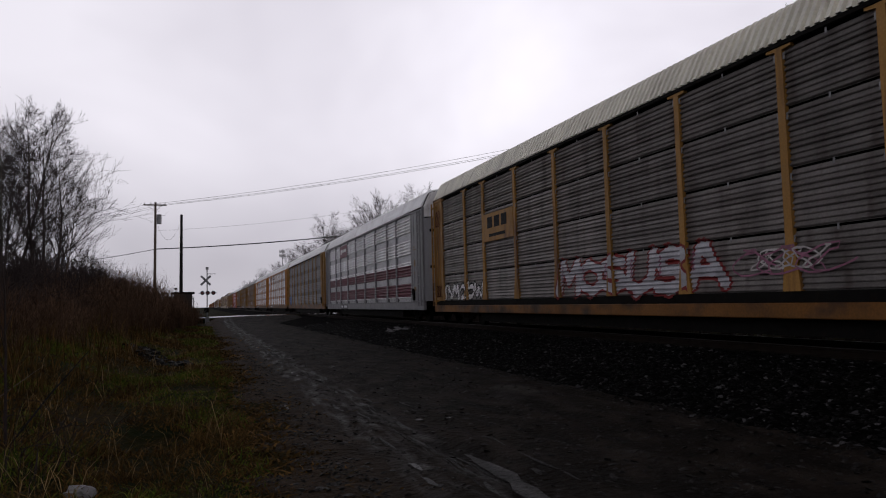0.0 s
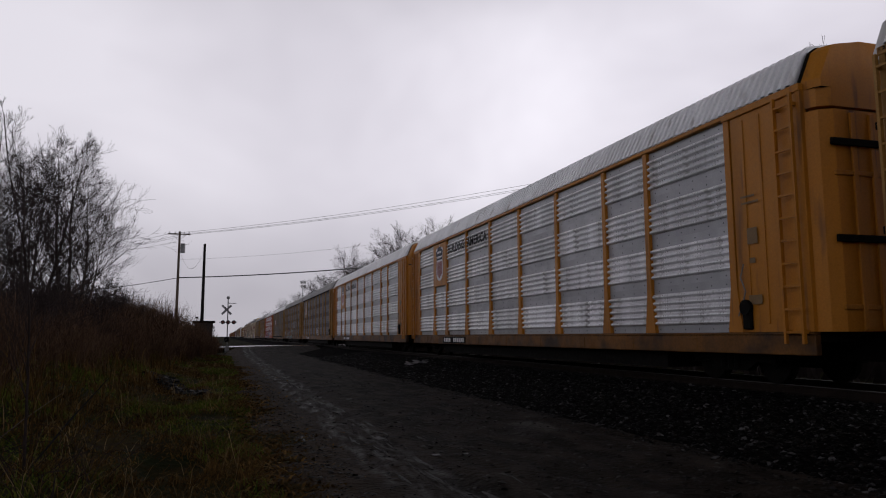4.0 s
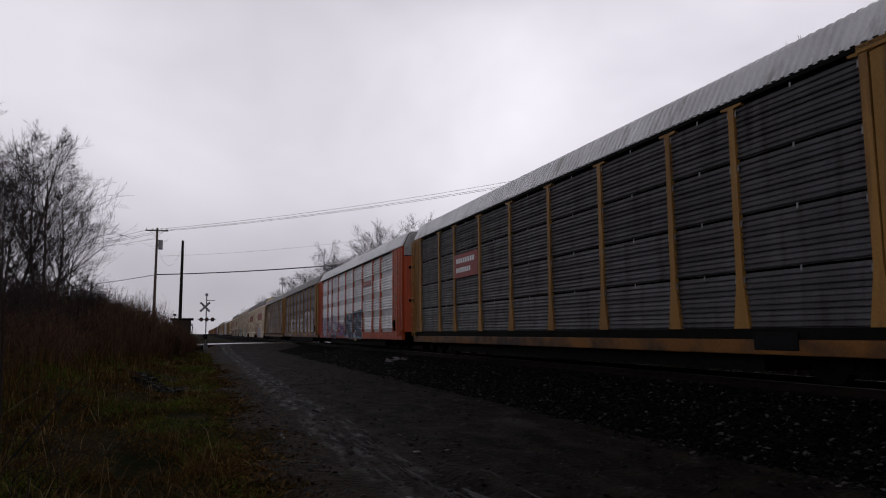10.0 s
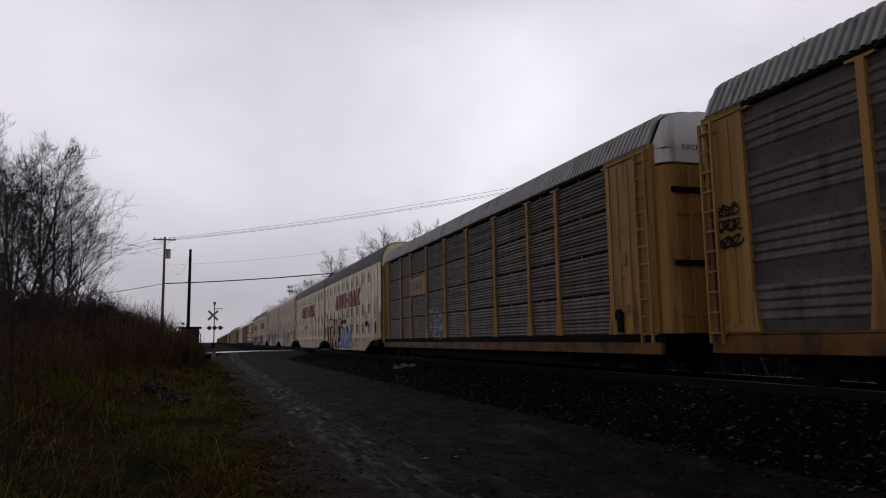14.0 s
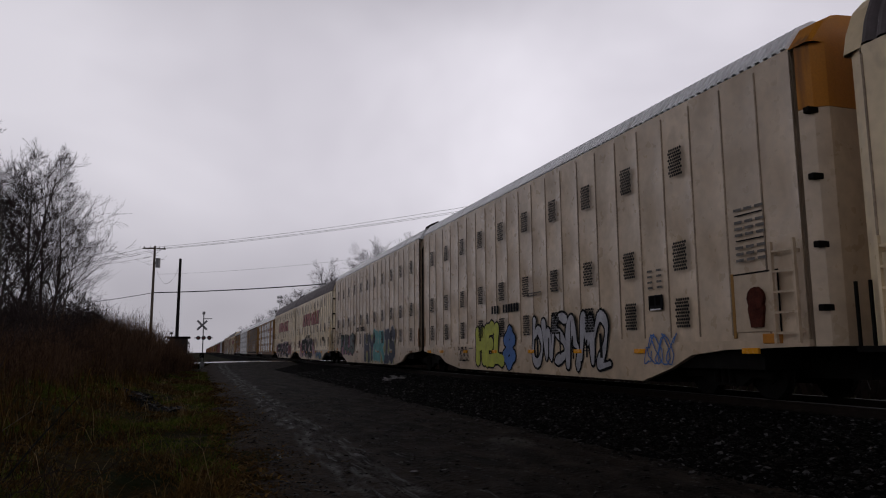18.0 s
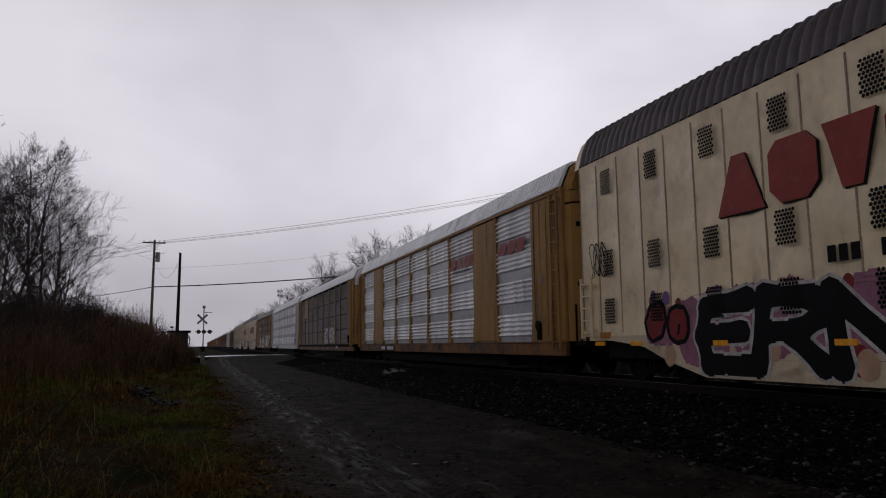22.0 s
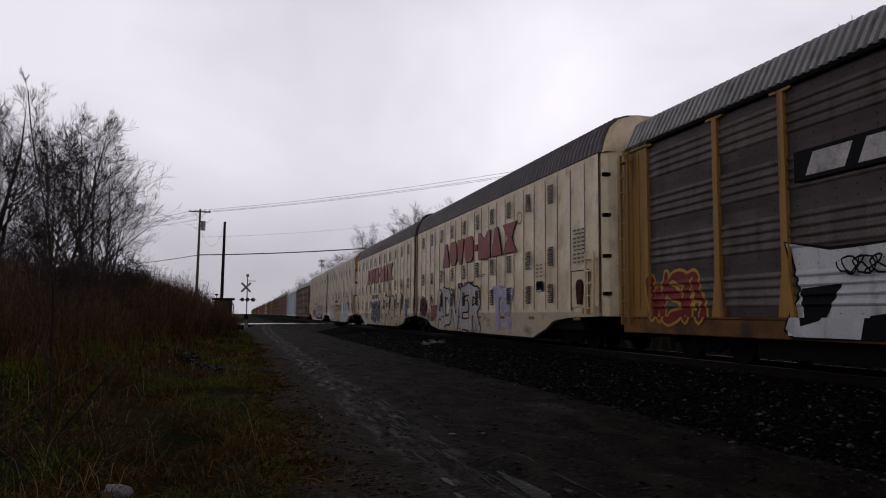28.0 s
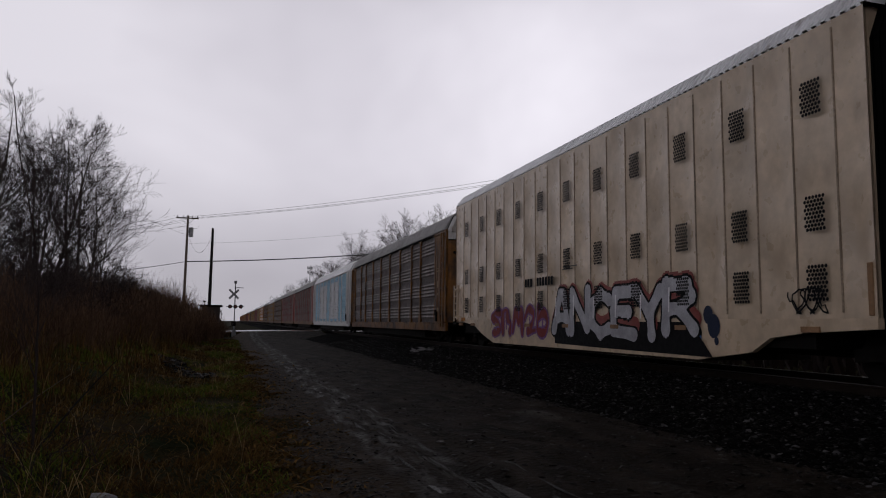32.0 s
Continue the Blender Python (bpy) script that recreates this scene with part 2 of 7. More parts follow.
    "soil": surf("damp_soil_and_thatch", (0.023, 0.016, 0.005), 0.95, 0, 0.6, 0.6, 9, 1.0, (0.009, 0.013, 0.003), 0.75, spec=0.03),
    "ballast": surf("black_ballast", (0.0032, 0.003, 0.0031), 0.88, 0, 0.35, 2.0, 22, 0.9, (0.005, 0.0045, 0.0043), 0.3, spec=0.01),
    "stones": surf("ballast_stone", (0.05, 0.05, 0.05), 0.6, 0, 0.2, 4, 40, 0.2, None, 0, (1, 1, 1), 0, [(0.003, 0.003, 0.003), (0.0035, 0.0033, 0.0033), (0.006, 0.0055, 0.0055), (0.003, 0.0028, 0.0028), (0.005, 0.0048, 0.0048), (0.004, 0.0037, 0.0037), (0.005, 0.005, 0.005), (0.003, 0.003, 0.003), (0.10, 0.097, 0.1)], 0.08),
    "gravel": surf("dark_wet_gravel", (0.05, 0.05, 0.05), 0.6, 0, 0.2, 4, 40, 0.2, None, 0, (1, 1, 1), 0, [(0.005, 0.0045, 0.0045), (0.012, 0.011, 0.010), (0.02, 0.0175, 0.016), (0.008, 0.007, 0.007), (0.045, 0.042, 0.04)], 0.1),
    "grass": surf("green_winter_grass", (0.06, 0.05, 0.02), 0.8, 0, 0.45, 0.8, 9, 0, None, 0, (1, 1, 1), 0, [(0.026, 0.046, 0.005), (0.080, 0.118, 0.012), (0.118, 0.108, 0.018), (0.036, 0.068, 0.006), (0.14, 0.124, 0.03)], 0.04),
    "straw": surf("dead_straw_grass", (0.06, 0.05, 0.02), 0.85, 0, 0.45, 0.8, 9, 0, None, 0, (1, 1, 1), 0, [(0.032, 0.017, 0.006), (0.085, 0.046, 0.013), (0.14, 0.08, 0.024), (0.05, 0.028, 0.009), (0.045, 0.036, 0.010)], 0.04),
    "hay": surf("bleached_hay", (0.06, 0.05, 0.02), 0.8, 0, 0.3, 0.8, 9, 0, None, 0, (1, 1, 1), 0, [(0.16, 0.105, 0.045), (0.30, 0.21, 0.10), (0.10, 0.07, 0.03)], 0.1),
    "limehaze": surf("thin_lime_overspray", (0.17, 0.18, 0.045), 0.55, 0, 0.3, 3, 30, 0),
    "brush": surf("dead_weed_stems", (0.05, 0.03, 0.02), 0.85, 0, 0.4, 0.35, 9, 0, None, 0, (1, 1, 1), 0, [(0.026, 0.016, 0.012), (0.08, 0.047, 0.030), (0.14, 0.083, 0.050), (0.042, 0.026, 0.018)], 0.05),
    "bark": surf("grey_brown_bark", (0.045, 0.036, 0.033), 0.9, 0, 0.3, 3, 25, 0.5, None, 0, (1, 1, 0.3), spec=0.1),
    "twig": surf("dark_twigs", (0.03, 0.022, 0.021), 0.9, 0, 0.2, 3, 25, 0, spec=0.1),
    "asphalt": surf("wet_asphalt", (0.05, 0.05, 0.052), 0.12, 0, 0.2, 1.0, 30, 0.1),
    "timber": surf("grey_pole_timber", (0.085, 0.062, 0.047), 0.85, 0, 0.25, 2, 25, 0.3, None, 0, (1, 1, 0.1)),
    "tarred": surf("black_tarred_timber", (0.012, 0.011, 0.011), 0.85, 0, 0.2, 2, 25, 0.3, None, 0, (1, 1, 0.1), spec=0.1),
    "metal": surf("galvanised_fitting", (0.17, 0.17, 0.175), 0.5, 0.3, 0.2, 3, 30, 0.05),
    "wire": surf("dark_cable", (0.018, 0.018, 0.019), 0.6, 0, 0.1, 3, 30, 0),
    "hutpaint": surf("weathered_dark_hut_paint", (0.045, 0.037, 0.034), 0.7, 0, 0.25, 2, 25, 0.15, (0.025, 0.02, 0.018), 0.3, UPR, spec=0.15),
    "litter": surf("crumpled_pale_litter", (0.2, 0.195, 0.2), 0.6, 0, 0.4, 8, 40, 0.3),
    "lens": surf("dark_red_signal_lens", (0.06, 0.008, 0.008), 0.2, 0, 0.1, 3, 30, 0),
}


def wet_wheel_tracks(m, lines, half, pale):
    """Smeared, water-filled wheel tracks along the lane: wet sheen put in as paler colour, smoother film."""
    n, l = m.node_tree.nodes, m.node_tree.links
    b = n["Principled BSDF"]
    co, sep = n.new("ShaderNodeTexCoord"), n.new("ShaderNodeSeparateXYZ")
    l.new(co.outputs["Object"], sep.inputs[0])

    def noise(size, stretch):
        mp, t = n.new("ShaderNodeMapping"), n.new("ShaderNodeTexNoise")
        mp.inputs["Scale"].default_value = stretch
        t.inputs["Scale"].default_value, t.inputs["Detail"].default_value = size, 6.0
        l.new(co.outputs["Object"], mp.inputs[0])
        l.new(mp.outputs[0], t.inputs["Vector"])
        return t.outputs["Fac"]

    def calc(op, a, c, d=None):
        x = n.new("ShaderNodeMath")
        x.operation, x.use_clamp = op, op in ("MULTIPLY", "MAXIMUM")
        for sock, v in zip(x.inputs, (a, c, d)):
            if v is None:
                continue
            if isinstance(v, (int, float)):
                sock.default_value = v
            else:
                l.new(v, sock)
        return x.outputs[0]

    def step(v, lo, hi):
        r = n.new("ShaderNodeMapRange")
        r.interpolation_type = "SMOOTHSTEP"
        r.inputs["From Min"].default_value, r.inputs["From Max"].default_value = lo, hi
        l.new(v, r.inputs["Value"])
        return r.outputs[0]
    wander = calc("MULTIPLY_ADD", noise(0.8, (0.3, 1, 1)), 0.5, sep.outputs[0])
    total = None
    for x in lines:
        d = calc("ABSOLUTE", calc("SUBTRACT", wander, x + 0.25), 0)
        k = calc("SUBTRACT", 1.0, step(d, half * 0.3, half))
        total = k if total is None else calc("MAXIMUM", total, k)
    mask = calc("MULTIPLY", total, step(noise(2.6, (2.2, 0.5, 1)), 0.38, 0.72))
    # brown leaf litter trodden in along the verge
    edge = calc("SUBTRACT", 1.0, step(calc("MULTIPLY_ADD", noise(2.4, (1, 0.6, 1)), 1.9, sep.outputs[0]), 1.7, 3.1))
    v = n.new("ShaderNodeMix")
    v.data_type = "RGBA"
    l.new(edge, v.inputs[0])
    l.new(b.inputs["Base Color"].links[0].from_socket, v.inputs[6])
    v.inputs[7].default_value = (0.034, 0.022, 0.013, 1)
    x = n.new("ShaderNodeMix")
    x.data_type = "RGBA"
    l.new(mask, x.inputs[0])
    l.new(v.outputs[2], x.inputs[6])
    x.inputs[7].default_value = (*pale, 1)
    l.new(x.outputs[2], b.inputs["Base Color"])
    y = n.new("ShaderNodeMix")
    l.new(mask, y.inputs[0])
    l.new(b.inputs["Roughness"].links[0].from_socket, y.inputs[2])
    y.inputs[3].default_value = 0.5
    l.new(y.outputs[0], b.inputs["Roughness"])


wet_wheel_tracks(M["mud"], (2.26, 1.82), 0.26, (0.050, 0.047, 0.046))


def perforate(m, dark):
    """Upright rows of small round slots pressed through a sheet, in groups of columns."""
    n, l = m.node_tree.nodes, m.node_tree.links
    b = n["Principled BSDF"]
    co, sep = n.new("ShaderNodeTexCoord"), n.new("ShaderNodeSeparateXYZ")
    l.new(co.outputs["Object"], sep.inputs[0])

    def calc(op, a, c):
        x = n.new("ShaderNodeMath")
        x.operation = op
        for sock, v in zip(x.inputs, (a, c)):
            if isinstance(v, (int, float)):
                sock.default_value = v
            else:
                l.new(v, sock)
        return x.outputs[0]
    group = calc("LESS_THAN", calc("FRACT", calc("DIVIDE", sep.outputs[1], 0.62), 0.0), 0.36)
    col = calc("LESS_THAN", calc("FRACT", calc("DIVIDE", sep.outputs[1], 0.0868), 0.0), 0.2)
    row = calc("LESS_THAN", calc("FRACT", calc("DIVIDE", sep.outputs[2], 0.073), 0.0), 0.3)
    mask = calc("MULTIPLY", calc("MULTIPLY", group, col), row)
    x = n.new("ShaderNodeMix")
    x.data_type = "RGBA"
    l.new(mask, x.inputs[0])
    l.new(b.inputs["Base Color"].links[0].from_socket, x.inputs[6])
    x.inputs[7].default_value = (*dark, 1)
    l.new(x.outputs[2], b.inputs["Base Color"])


perforate(M["silver"], (0.12, 0.12, 0.125))
perforate(M["brown"], (0.012, 0.011, 0.011))

# ---- mesh helpers ----
def part(name, bm, material, parent=None, label=""):
    """One bmesh as one mesh object under a thing or a part."""
    me = bpy.data.meshes.new(name)
    bm.to_mesh(me)
    bm.free()
    return place(name, me, material, parent, label)


def place(name, me, material=None, parent=None, label="", m=None):
    """A mesh, new or shared, as an object."""
    if material is not None and not me.materials:
        me.materials.append(M[material] if isinstance(material, str) else material)
    ob = new(name, me)
    if parent is not None:
        ob.parent = parent
    if m is not None:
        ob.matrix_basis = m
    if label:
        ob["label"] = label
    return ob


def raw(name, verts, faces, smooth=False):
    """A mesh from arrays of vertices and faces."""
    me = bpy.data.meshes.new(name)
    me.from_pydata([tuple(v) for v in verts], [], [tuple(f) for f in faces])
    if smooth:
        me.polygons.foreach_set("use_smooth", [True] * len(me.polygons))
    me.update()
    return me


def thing(name, m, label, category, group="", kind=""):
    e = new(name)
    e.matrix_basis = m
    e.empty_display_size = 0.3
    return tagged(e, label, category, group, kind)


def box(bm, x0, x1, y0, y1, z0, z1, bevel=0.0):
    """A box between the given planes."""
    g = bmesh.ops.create_cube(bm, size=1.0)
    vs = g["verts"]
    for v in vs:
        v.co = Vector(((x0 + x1) / 2 + v.co.x * (x1 - x0), (y0 + y1) / 2 + v.co.y * (y1 - y0), (z0 + z1) / 2 + v.co.z * (z1 - z0)))
    if bevel:
        bmesh.ops.bevel(bm, geom=list({e for v in vs for e in v.link_edges}), offset=bevel, segments=1, affect="EDGES", profile=0.5)
    return bm


def tube(bm, a, b, r0, r1=None, n=8):
    """A tapered round bar from a to b."""
    a, b = Vector(a), Vector(b)
    r1 = r0 if r1 is None else r1
    g = bmesh.ops.create_cone(bm, cap_ends=True, segments=n, radius1=r0, radius2=r1, depth=(b - a).length)
    q = (b - a).to_track_quat("Z", "Y").to_matrix().to_4x4()
    bmesh.ops.transform(bm, matrix=Matrix.Translation((a + b) / 2) @ q, verts=g["verts"])
    return bm


def prism(bm, outline, y0, y1):
    """An outline in x and z, drawn out along y, with closed ends."""
    f = [bm.verts.new((x, y0, z)) for x, z in outline]
    g = [bm.verts.new((x, y1, z)) for x, z in outline]
    k = len(outline)
    for i in range(k):
        bm.faces.new((f[i], f[(i + 1) % k], g[(i + 1) % k], g[i]))
    bm.faces.new(f[::-1])
    bm.faces.new(g)
    return bm


def slab(bm, outline, x0, x1):
    """An outline in y and z, given a thickness along x."""
    f = [bm.verts.new((x0, y, z)) for y, z in outline]
    g = [bm.verts.new((x1, y, z)) for y, z in outline]
    k = len(outline)
    for i in range(k):
        bm.faces.new((f[i], f[(i + 1) % k], g[(i + 1) % k], g[i]))
    bm.faces.new(f[::-1])
    bm.faces.new(g)
    bmesh.ops.recalc_face_normals(bm, faces=bm.faces)
    return bm

# ---- the train: covered car carriers ----
TRACK_X, RAIL_TOP, SPEED = 10.7, 0.57, 18.988
HALF = 1.5                       # half a car's width
POSTS = [1.85, 4.5, 6.4, 9.1, 11.8, 14.55, 17.35, 20.15, 22.1, 24.95]
Z0, PANEL_H, ROWS = 0.95, 1.022, 4
CAR_L = 27.6


def profile(style):
    """Height and outward depth up one corrugated panel."""
    out = [(0.0, 0.0)]
    if style == "grouped":
        for i in range(5):
            z = 0.165 + 0.146 * i
            out += [(z - 0.006, 0.0), (z, 0.0), (z + 0.005, 0.030), (z + 0.022, 0.062), (z + 0.046, 0.072), (z + 0.072, 0.056), (z + 0.092, 0.016), (z + 0.098, 0.0)]
        out += [(0.852, 0.0), (PANEL_H, 0.0)]
    elif style == "soft":
        for i in range(4):
            z = 0.185 + 0.17 * i
            out += [(z - 0.008, 0.0), (z, 0.0), (z + 0.020, 0.026), (z + 0.046, 0.042), (z + 0.074, 0.034), (z + 0.112, 0.006), (z + 0.125, 0.0)]
        out += [(PANEL_H, 0.0)]
    elif style == "fine":
        for i in range(10):
            z, k = 0.012 + 0.0965 * i, 0.75 + 0.25 * math.cos(i * 1.9)
            out += [(z, 0.0), (z + 0.012, 0.05 * k), (z + 0.028, 0.056 * k), (z + 0.084, 0.004)]
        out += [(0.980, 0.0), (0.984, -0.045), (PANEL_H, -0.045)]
    else:
        out += [(PANEL_H, 0.0)]
    return out


def depth_at(style, z):
    """Outward depth of the side at a height over the rail."""
    if style is None:
        return 0.085
    if z < Z0 or z > Z0 + ROWS * PANEL_H:
        return 0.105
    pr, q = profile(style), (z - Z0) % PANEL_H
    return float(np.interp(q, [a for a, _ in pr], [d for _, d in pr]))


PANELS = {}


def panel_mesh(style, w, material):
    key = (style, round(w, 3), material)
    if key not in PANELS:
        pr = profile(style)
        vs, fs, mi = [], [], []
        for z, d in pr:
            vs += [(-d, 0, z), (-d, -w, z)]
        for i in range(len(pr) - 1):
            fs.append((2 * i, 2 * i + 1, 2 * i + 3, 2 * i + 2))
            # fine sheets: the joint gap's darkness is put in as void colour
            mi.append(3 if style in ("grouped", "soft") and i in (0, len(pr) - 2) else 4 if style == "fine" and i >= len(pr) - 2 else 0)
        if style == "grouped":
            for i in range(5):
                for y, d in ((0.0, -0.03), (-w, 0.03)):
                    z, b = 0.165 + 0.146 * i + 0.12, len(vs)
                    vs += [(-0.030, y, z - 0.024), (-0.030, y + d, z - 0.014), (-0.030, y + d, z + 0.014), (-0.030, y, z + 0.024)]
                    fs.append((b, b + 1, b + 2, b + 3))
                    mi.append(1)
        if style in ("grouped", "soft"):
            for z in (0.07, 0.92):
                for k in range(max(3, int(w / 0.42))):
                    y = -w * (k + 0.5) / max(3, int(w / 0.42))
                    b = len(vs)
                    vs += [(-0.004, y, z - 0.02), (-0.012, y - 0.018, z), (-0.004, y, z + 0.02), (-0.012, y + 0.018, z)]
                    fs.append((b, b + 1, b + 2, b + 3))
                    mi.append(1)
        elif style == "fine":
            for y, z, hw, hh in ((-w * 0.5, 0.975, 0.022, 0.05), (-0.035, 0.86, 0.03, 0.06), (-w + 0.035, 0.86, 0.03, 0.06)):
                b = len(vs)
                vs += [(-0.066, y + hw, z - hh), (-0.066, y - hw, z - hh), (-0.062, y - hw, z + hh), (-0.062, y + hw, z + hh)]
                fs.append((b, b + 1, b + 2, b + 3))
                mi.append(2)
        me = raw("panel", vs, fs, style != "fine")
        me.materials.append(M[material])
        me.materials.append(M["black"])
        me.materials.append(M["metal"])
        me.materials.append(M.get(material + "_band", M[material]))
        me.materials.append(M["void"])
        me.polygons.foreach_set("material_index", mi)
        PANELS[key] = me
    return PANELS[key]


SHARED = {}


def shared(key, make, material):
    """One mesh for all alike parts."""
    if (key, material) not in SHARED:
        bm = bmesh.new()
        make(bm)
        me = bpy.data.meshes.new(key)
        bm.to_mesh(me)
        bm.free()
        me.materials.append(M[material])
        SHARED[(key, material)] = me
    return SHARED[(key, material)]


def post_shape(bm, cap=True):
    o = [(-0.20, Z0), (0.20, Z0), (0.085, 1.8), (0.075, 4.98)] + ([(0.27, 5.0), (0.27, 5.1), (-0.27, 5.1), (-0.27, 5.0)] if cap else [(0.075, 5.1), (-0.075, 5.1)]) + [(-0.075, 4.98), (-0.085, 1.8)]
    slab(bm, o, -HALF - 0.027, -HALF + 0.06)


def roof_shape(bm, outline, s0, s1, pitch=0.2, rib=0.07, round_rib=False):
    """A roof sheet pressed into ribs across the car; the outline is half a section, mirrored."""
    half = [Vector((-HALF + x, z)) for x, z in outline]
    full = half + [Vector((-p.x, p.y)) for p in half[::-1]]
    nrm = []
    for i in range(len(full)):
        d = full[min(i + 1, len(full) - 1)] - full[max(i - 1, 0)]
        nrm.append(Vector((-d.y, d.x)).normalized())
    cuts = []
    s = s0
    while s < s1:
        if round_rib:
            cuts += [(s, 0.0), (s + pitch * 0.2, rib * 0.8), (s + pitch * 0.45, rib), (s + pitch * 0.7, rib * 0.8), (s + pitch * 0.9, 0.0)]
        else:
            cuts += [(s, 0.0), (s + pitch * 0.06, rib), (s + pitch * 0.52, rib), (s + pitch * 0.58, 0.0)]
        s += pitch
    rows = []
    for s, h in cuts:
        rows.append([bm.verts.new((p.x + n.x * h, -s, p.y + n.y * h)) for p, n in zip(full, nrm)])
    for a, b in zip(rows, rows[1:]):
        for i in range(len(full) - 1):
            bm.faces.new((a[i], b[i], b[i + 1], a[i + 1]))
    for r in (rows[0], rows[-1]):
        bm.faces.new(r)
    bmesh.ops.recalc_face_normals(bm, faces=bm.faces)


ROOF = [(0.0, 5.12), (0.02, 5.16), (0.30, 5.72), (0.42, 5.82), (1.0, 5.93)]


def end_shape(bm, s_face, sign, z0=0.95, z1=5.2):
    """A ribbed end door with rounded corners. sign: 1 faces the train's front."""
    k = 0.35
    pts = [(-HALF + 0.04, s_face - sign * k), (-HALF + 0.14, s_face - sign * 0.12), (-HALF + 0.34, s_face), (HALF - 0.34, s_face),
           (HALF - 0.14, s_face - sign * 0.12), (HALF - 0.04, s_face - sign * k)]
    lo = [bm.verts.new((x, -s, z0)) for x, s in pts]
    hi = [bm.verts.new((x, -s, z1)) for x, s in pts]
    for i in range(len(pts) - 1):
        bm.faces.new((lo[i], lo[i + 1], hi[i + 1], hi[i]))
    bm.faces.new(hi)
    bm.faces.new(lo)
    bmesh.ops.recalc_face_normals(bm, faces=bm.faces)


def roof_outline(k):
    o = [(-1.45, 5.0), (-1.45, 5.15), (-1.2, 5.70), (-1.07, 5.80), (-0.5, 5.9), (0.5, 5.9), (1.07, 5.80), (1.2, 5.70), (1.45, 5.15), (1.45, 5.0)]
    return [(x * k, 5.0 + (z - 5.0) * k) for x, z in o]


def cap_shape(bm, s, sg):
    """The upper part of an end: upright below, hipped to the roof above."""
    end_shape(bm, s - 0.02 * sg, sg, 4.68, 5.0)
    a, b, c = roof_outline(1.0), roof_outline(0.97), [(x * 0.93, 5.0 + (z - 5.0) * 0.955) for x, z in roof_outline(1.0)]
    rings = [[bm.verts.new((x, -q, z)) for x, z in o] for o, q in ((a, s - 0.40 * sg), (b, s - 0.16 * sg), (c, s - 0.03 * sg))]
    for p, q in zip(rings, rings[1:]):
        for i in range(len(a) - 1):
            bm.faces.new((p[i], p[i + 1], q[i + 1], q[i]))
    bm.faces.new(rings[-1])
    bmesh.ops.recalc_face_normals(bm, faces=bm.faces)


def door_ribs(door, s_face, z0, z1, material):
    """Upright and level stiffeners of an end door."""
    for x in (-0.8, -0.4, 0.05, 0.45, 0.85):
        place("upright_rib", shared("upright_rib_%.2f" % (z1 - z0), lambda bm: box(bm, -0.05, 0.05, -0.04, 0.04, 0.02, z1 - z0 - 0.05, 0.01), material), None, door, "", pose(x, -s_face, z0))
    for z in (1.3, 2.4, 3.5):
        place("level_rib", shared("level_rib", lambda bm: box(bm, -HALF + 0.3, HALF - 0.3, -0.03, 0.03, 0, 0.08, 0.01), material), None, door, "", pose(0, -s_face, z))


def ladder_shape(bm, s0, s1, z0, z1, n):
    for s in (s0, s1):
        box(bm, -HALF - 0.15, -HALF - 0.09, -s - 0.025, -s + 0.025, z0, z1)
    for i in range(n):
        z = z0 + (i + 0.5) * (z1 - z0) / n
        box(bm, -HALF - 0.14, -HALF - 0.11, -s1, -s0, z - 0.018, z + 0.018)
    for z in (z0 + 0.2, z1 - 0.2):
        for s in (s0, s1):
            box(bm, -HALF - 0.1, -HALF + 0.02, -s - 0.02, -s + 0.02, z - 0.03, z + 0.03)


# running gear -----------------------------------------------------------
WHEEL_R = 0.42
WHEELSETS = {0: [], 1: []}


def wheelset_shape(bm):
    tube(bm, (-0.9, 0, 0), (0.9, 0, 0), 0.08, n=8)
    for sx in (-1, 1):
        tube(bm, (sx * 0.69, 0, 0), (sx * 0.82, 0, 0), WHEEL_R, n=24)
        tube(bm, (sx * 0.665, 0, 0), (sx * 0.69, 0, 0), WHEEL_R + 0.03, n=24)
        tube(bm, (sx * 0.82, 0, 0), (sx * 0.86, 0, 0), 0.16, n=12)
        for a in range(3):
            box(bm, sx * 0.86 - 0.01, sx * 0.86 + 0.01, math.cos(a * 2.094) * 0.1 - 0.02, math.cos(a * 2.094) * 0.1 + 0.02,
                math.sin(a * 2.094) * 0.1 - 0.02, math.sin(a * 2.094) * 0.1 + 0.02)


def frame_shape(bm):
    for sx in (-1, 1):
        o = [(-1.2, 0.36), (-1.2, 0.58), (-0.75, 0.62), (-0.45, 0.72), (0.45, 0.72), (0.75, 0.62), (1.2, 0.58), (1.2, 0.36), (0.7, 0.4), (0.42, 0.22), (-0.42, 0.22), (-0.7, 0.4)]
        slab(bm, o, sx * 0.92, sx * 1.06)
        for y in (-0.2, 0, 0.2):
            tube(bm, (sx * 1.08, y, 0.28), (sx * 1.08, y, 0.62), 0.07, n=8)
    box(bm, -1.0, 1.0, -0.22, 0.22, 0.5, 0.78)


def bogie(car, s):
    b = place("bogie", shared("bogie", frame_shape, "iron"), None, car, "black cast-iron bogie", pose(0, -s, 0))
    for k, y in enumerate((-0.89, 0.89)):
        w = place("wheelset", shared("wheelset", wheelset_shape, "iron"), None, b, "", pose(0, y, WHEEL_R))
        WHEELSETS[k].append(w)


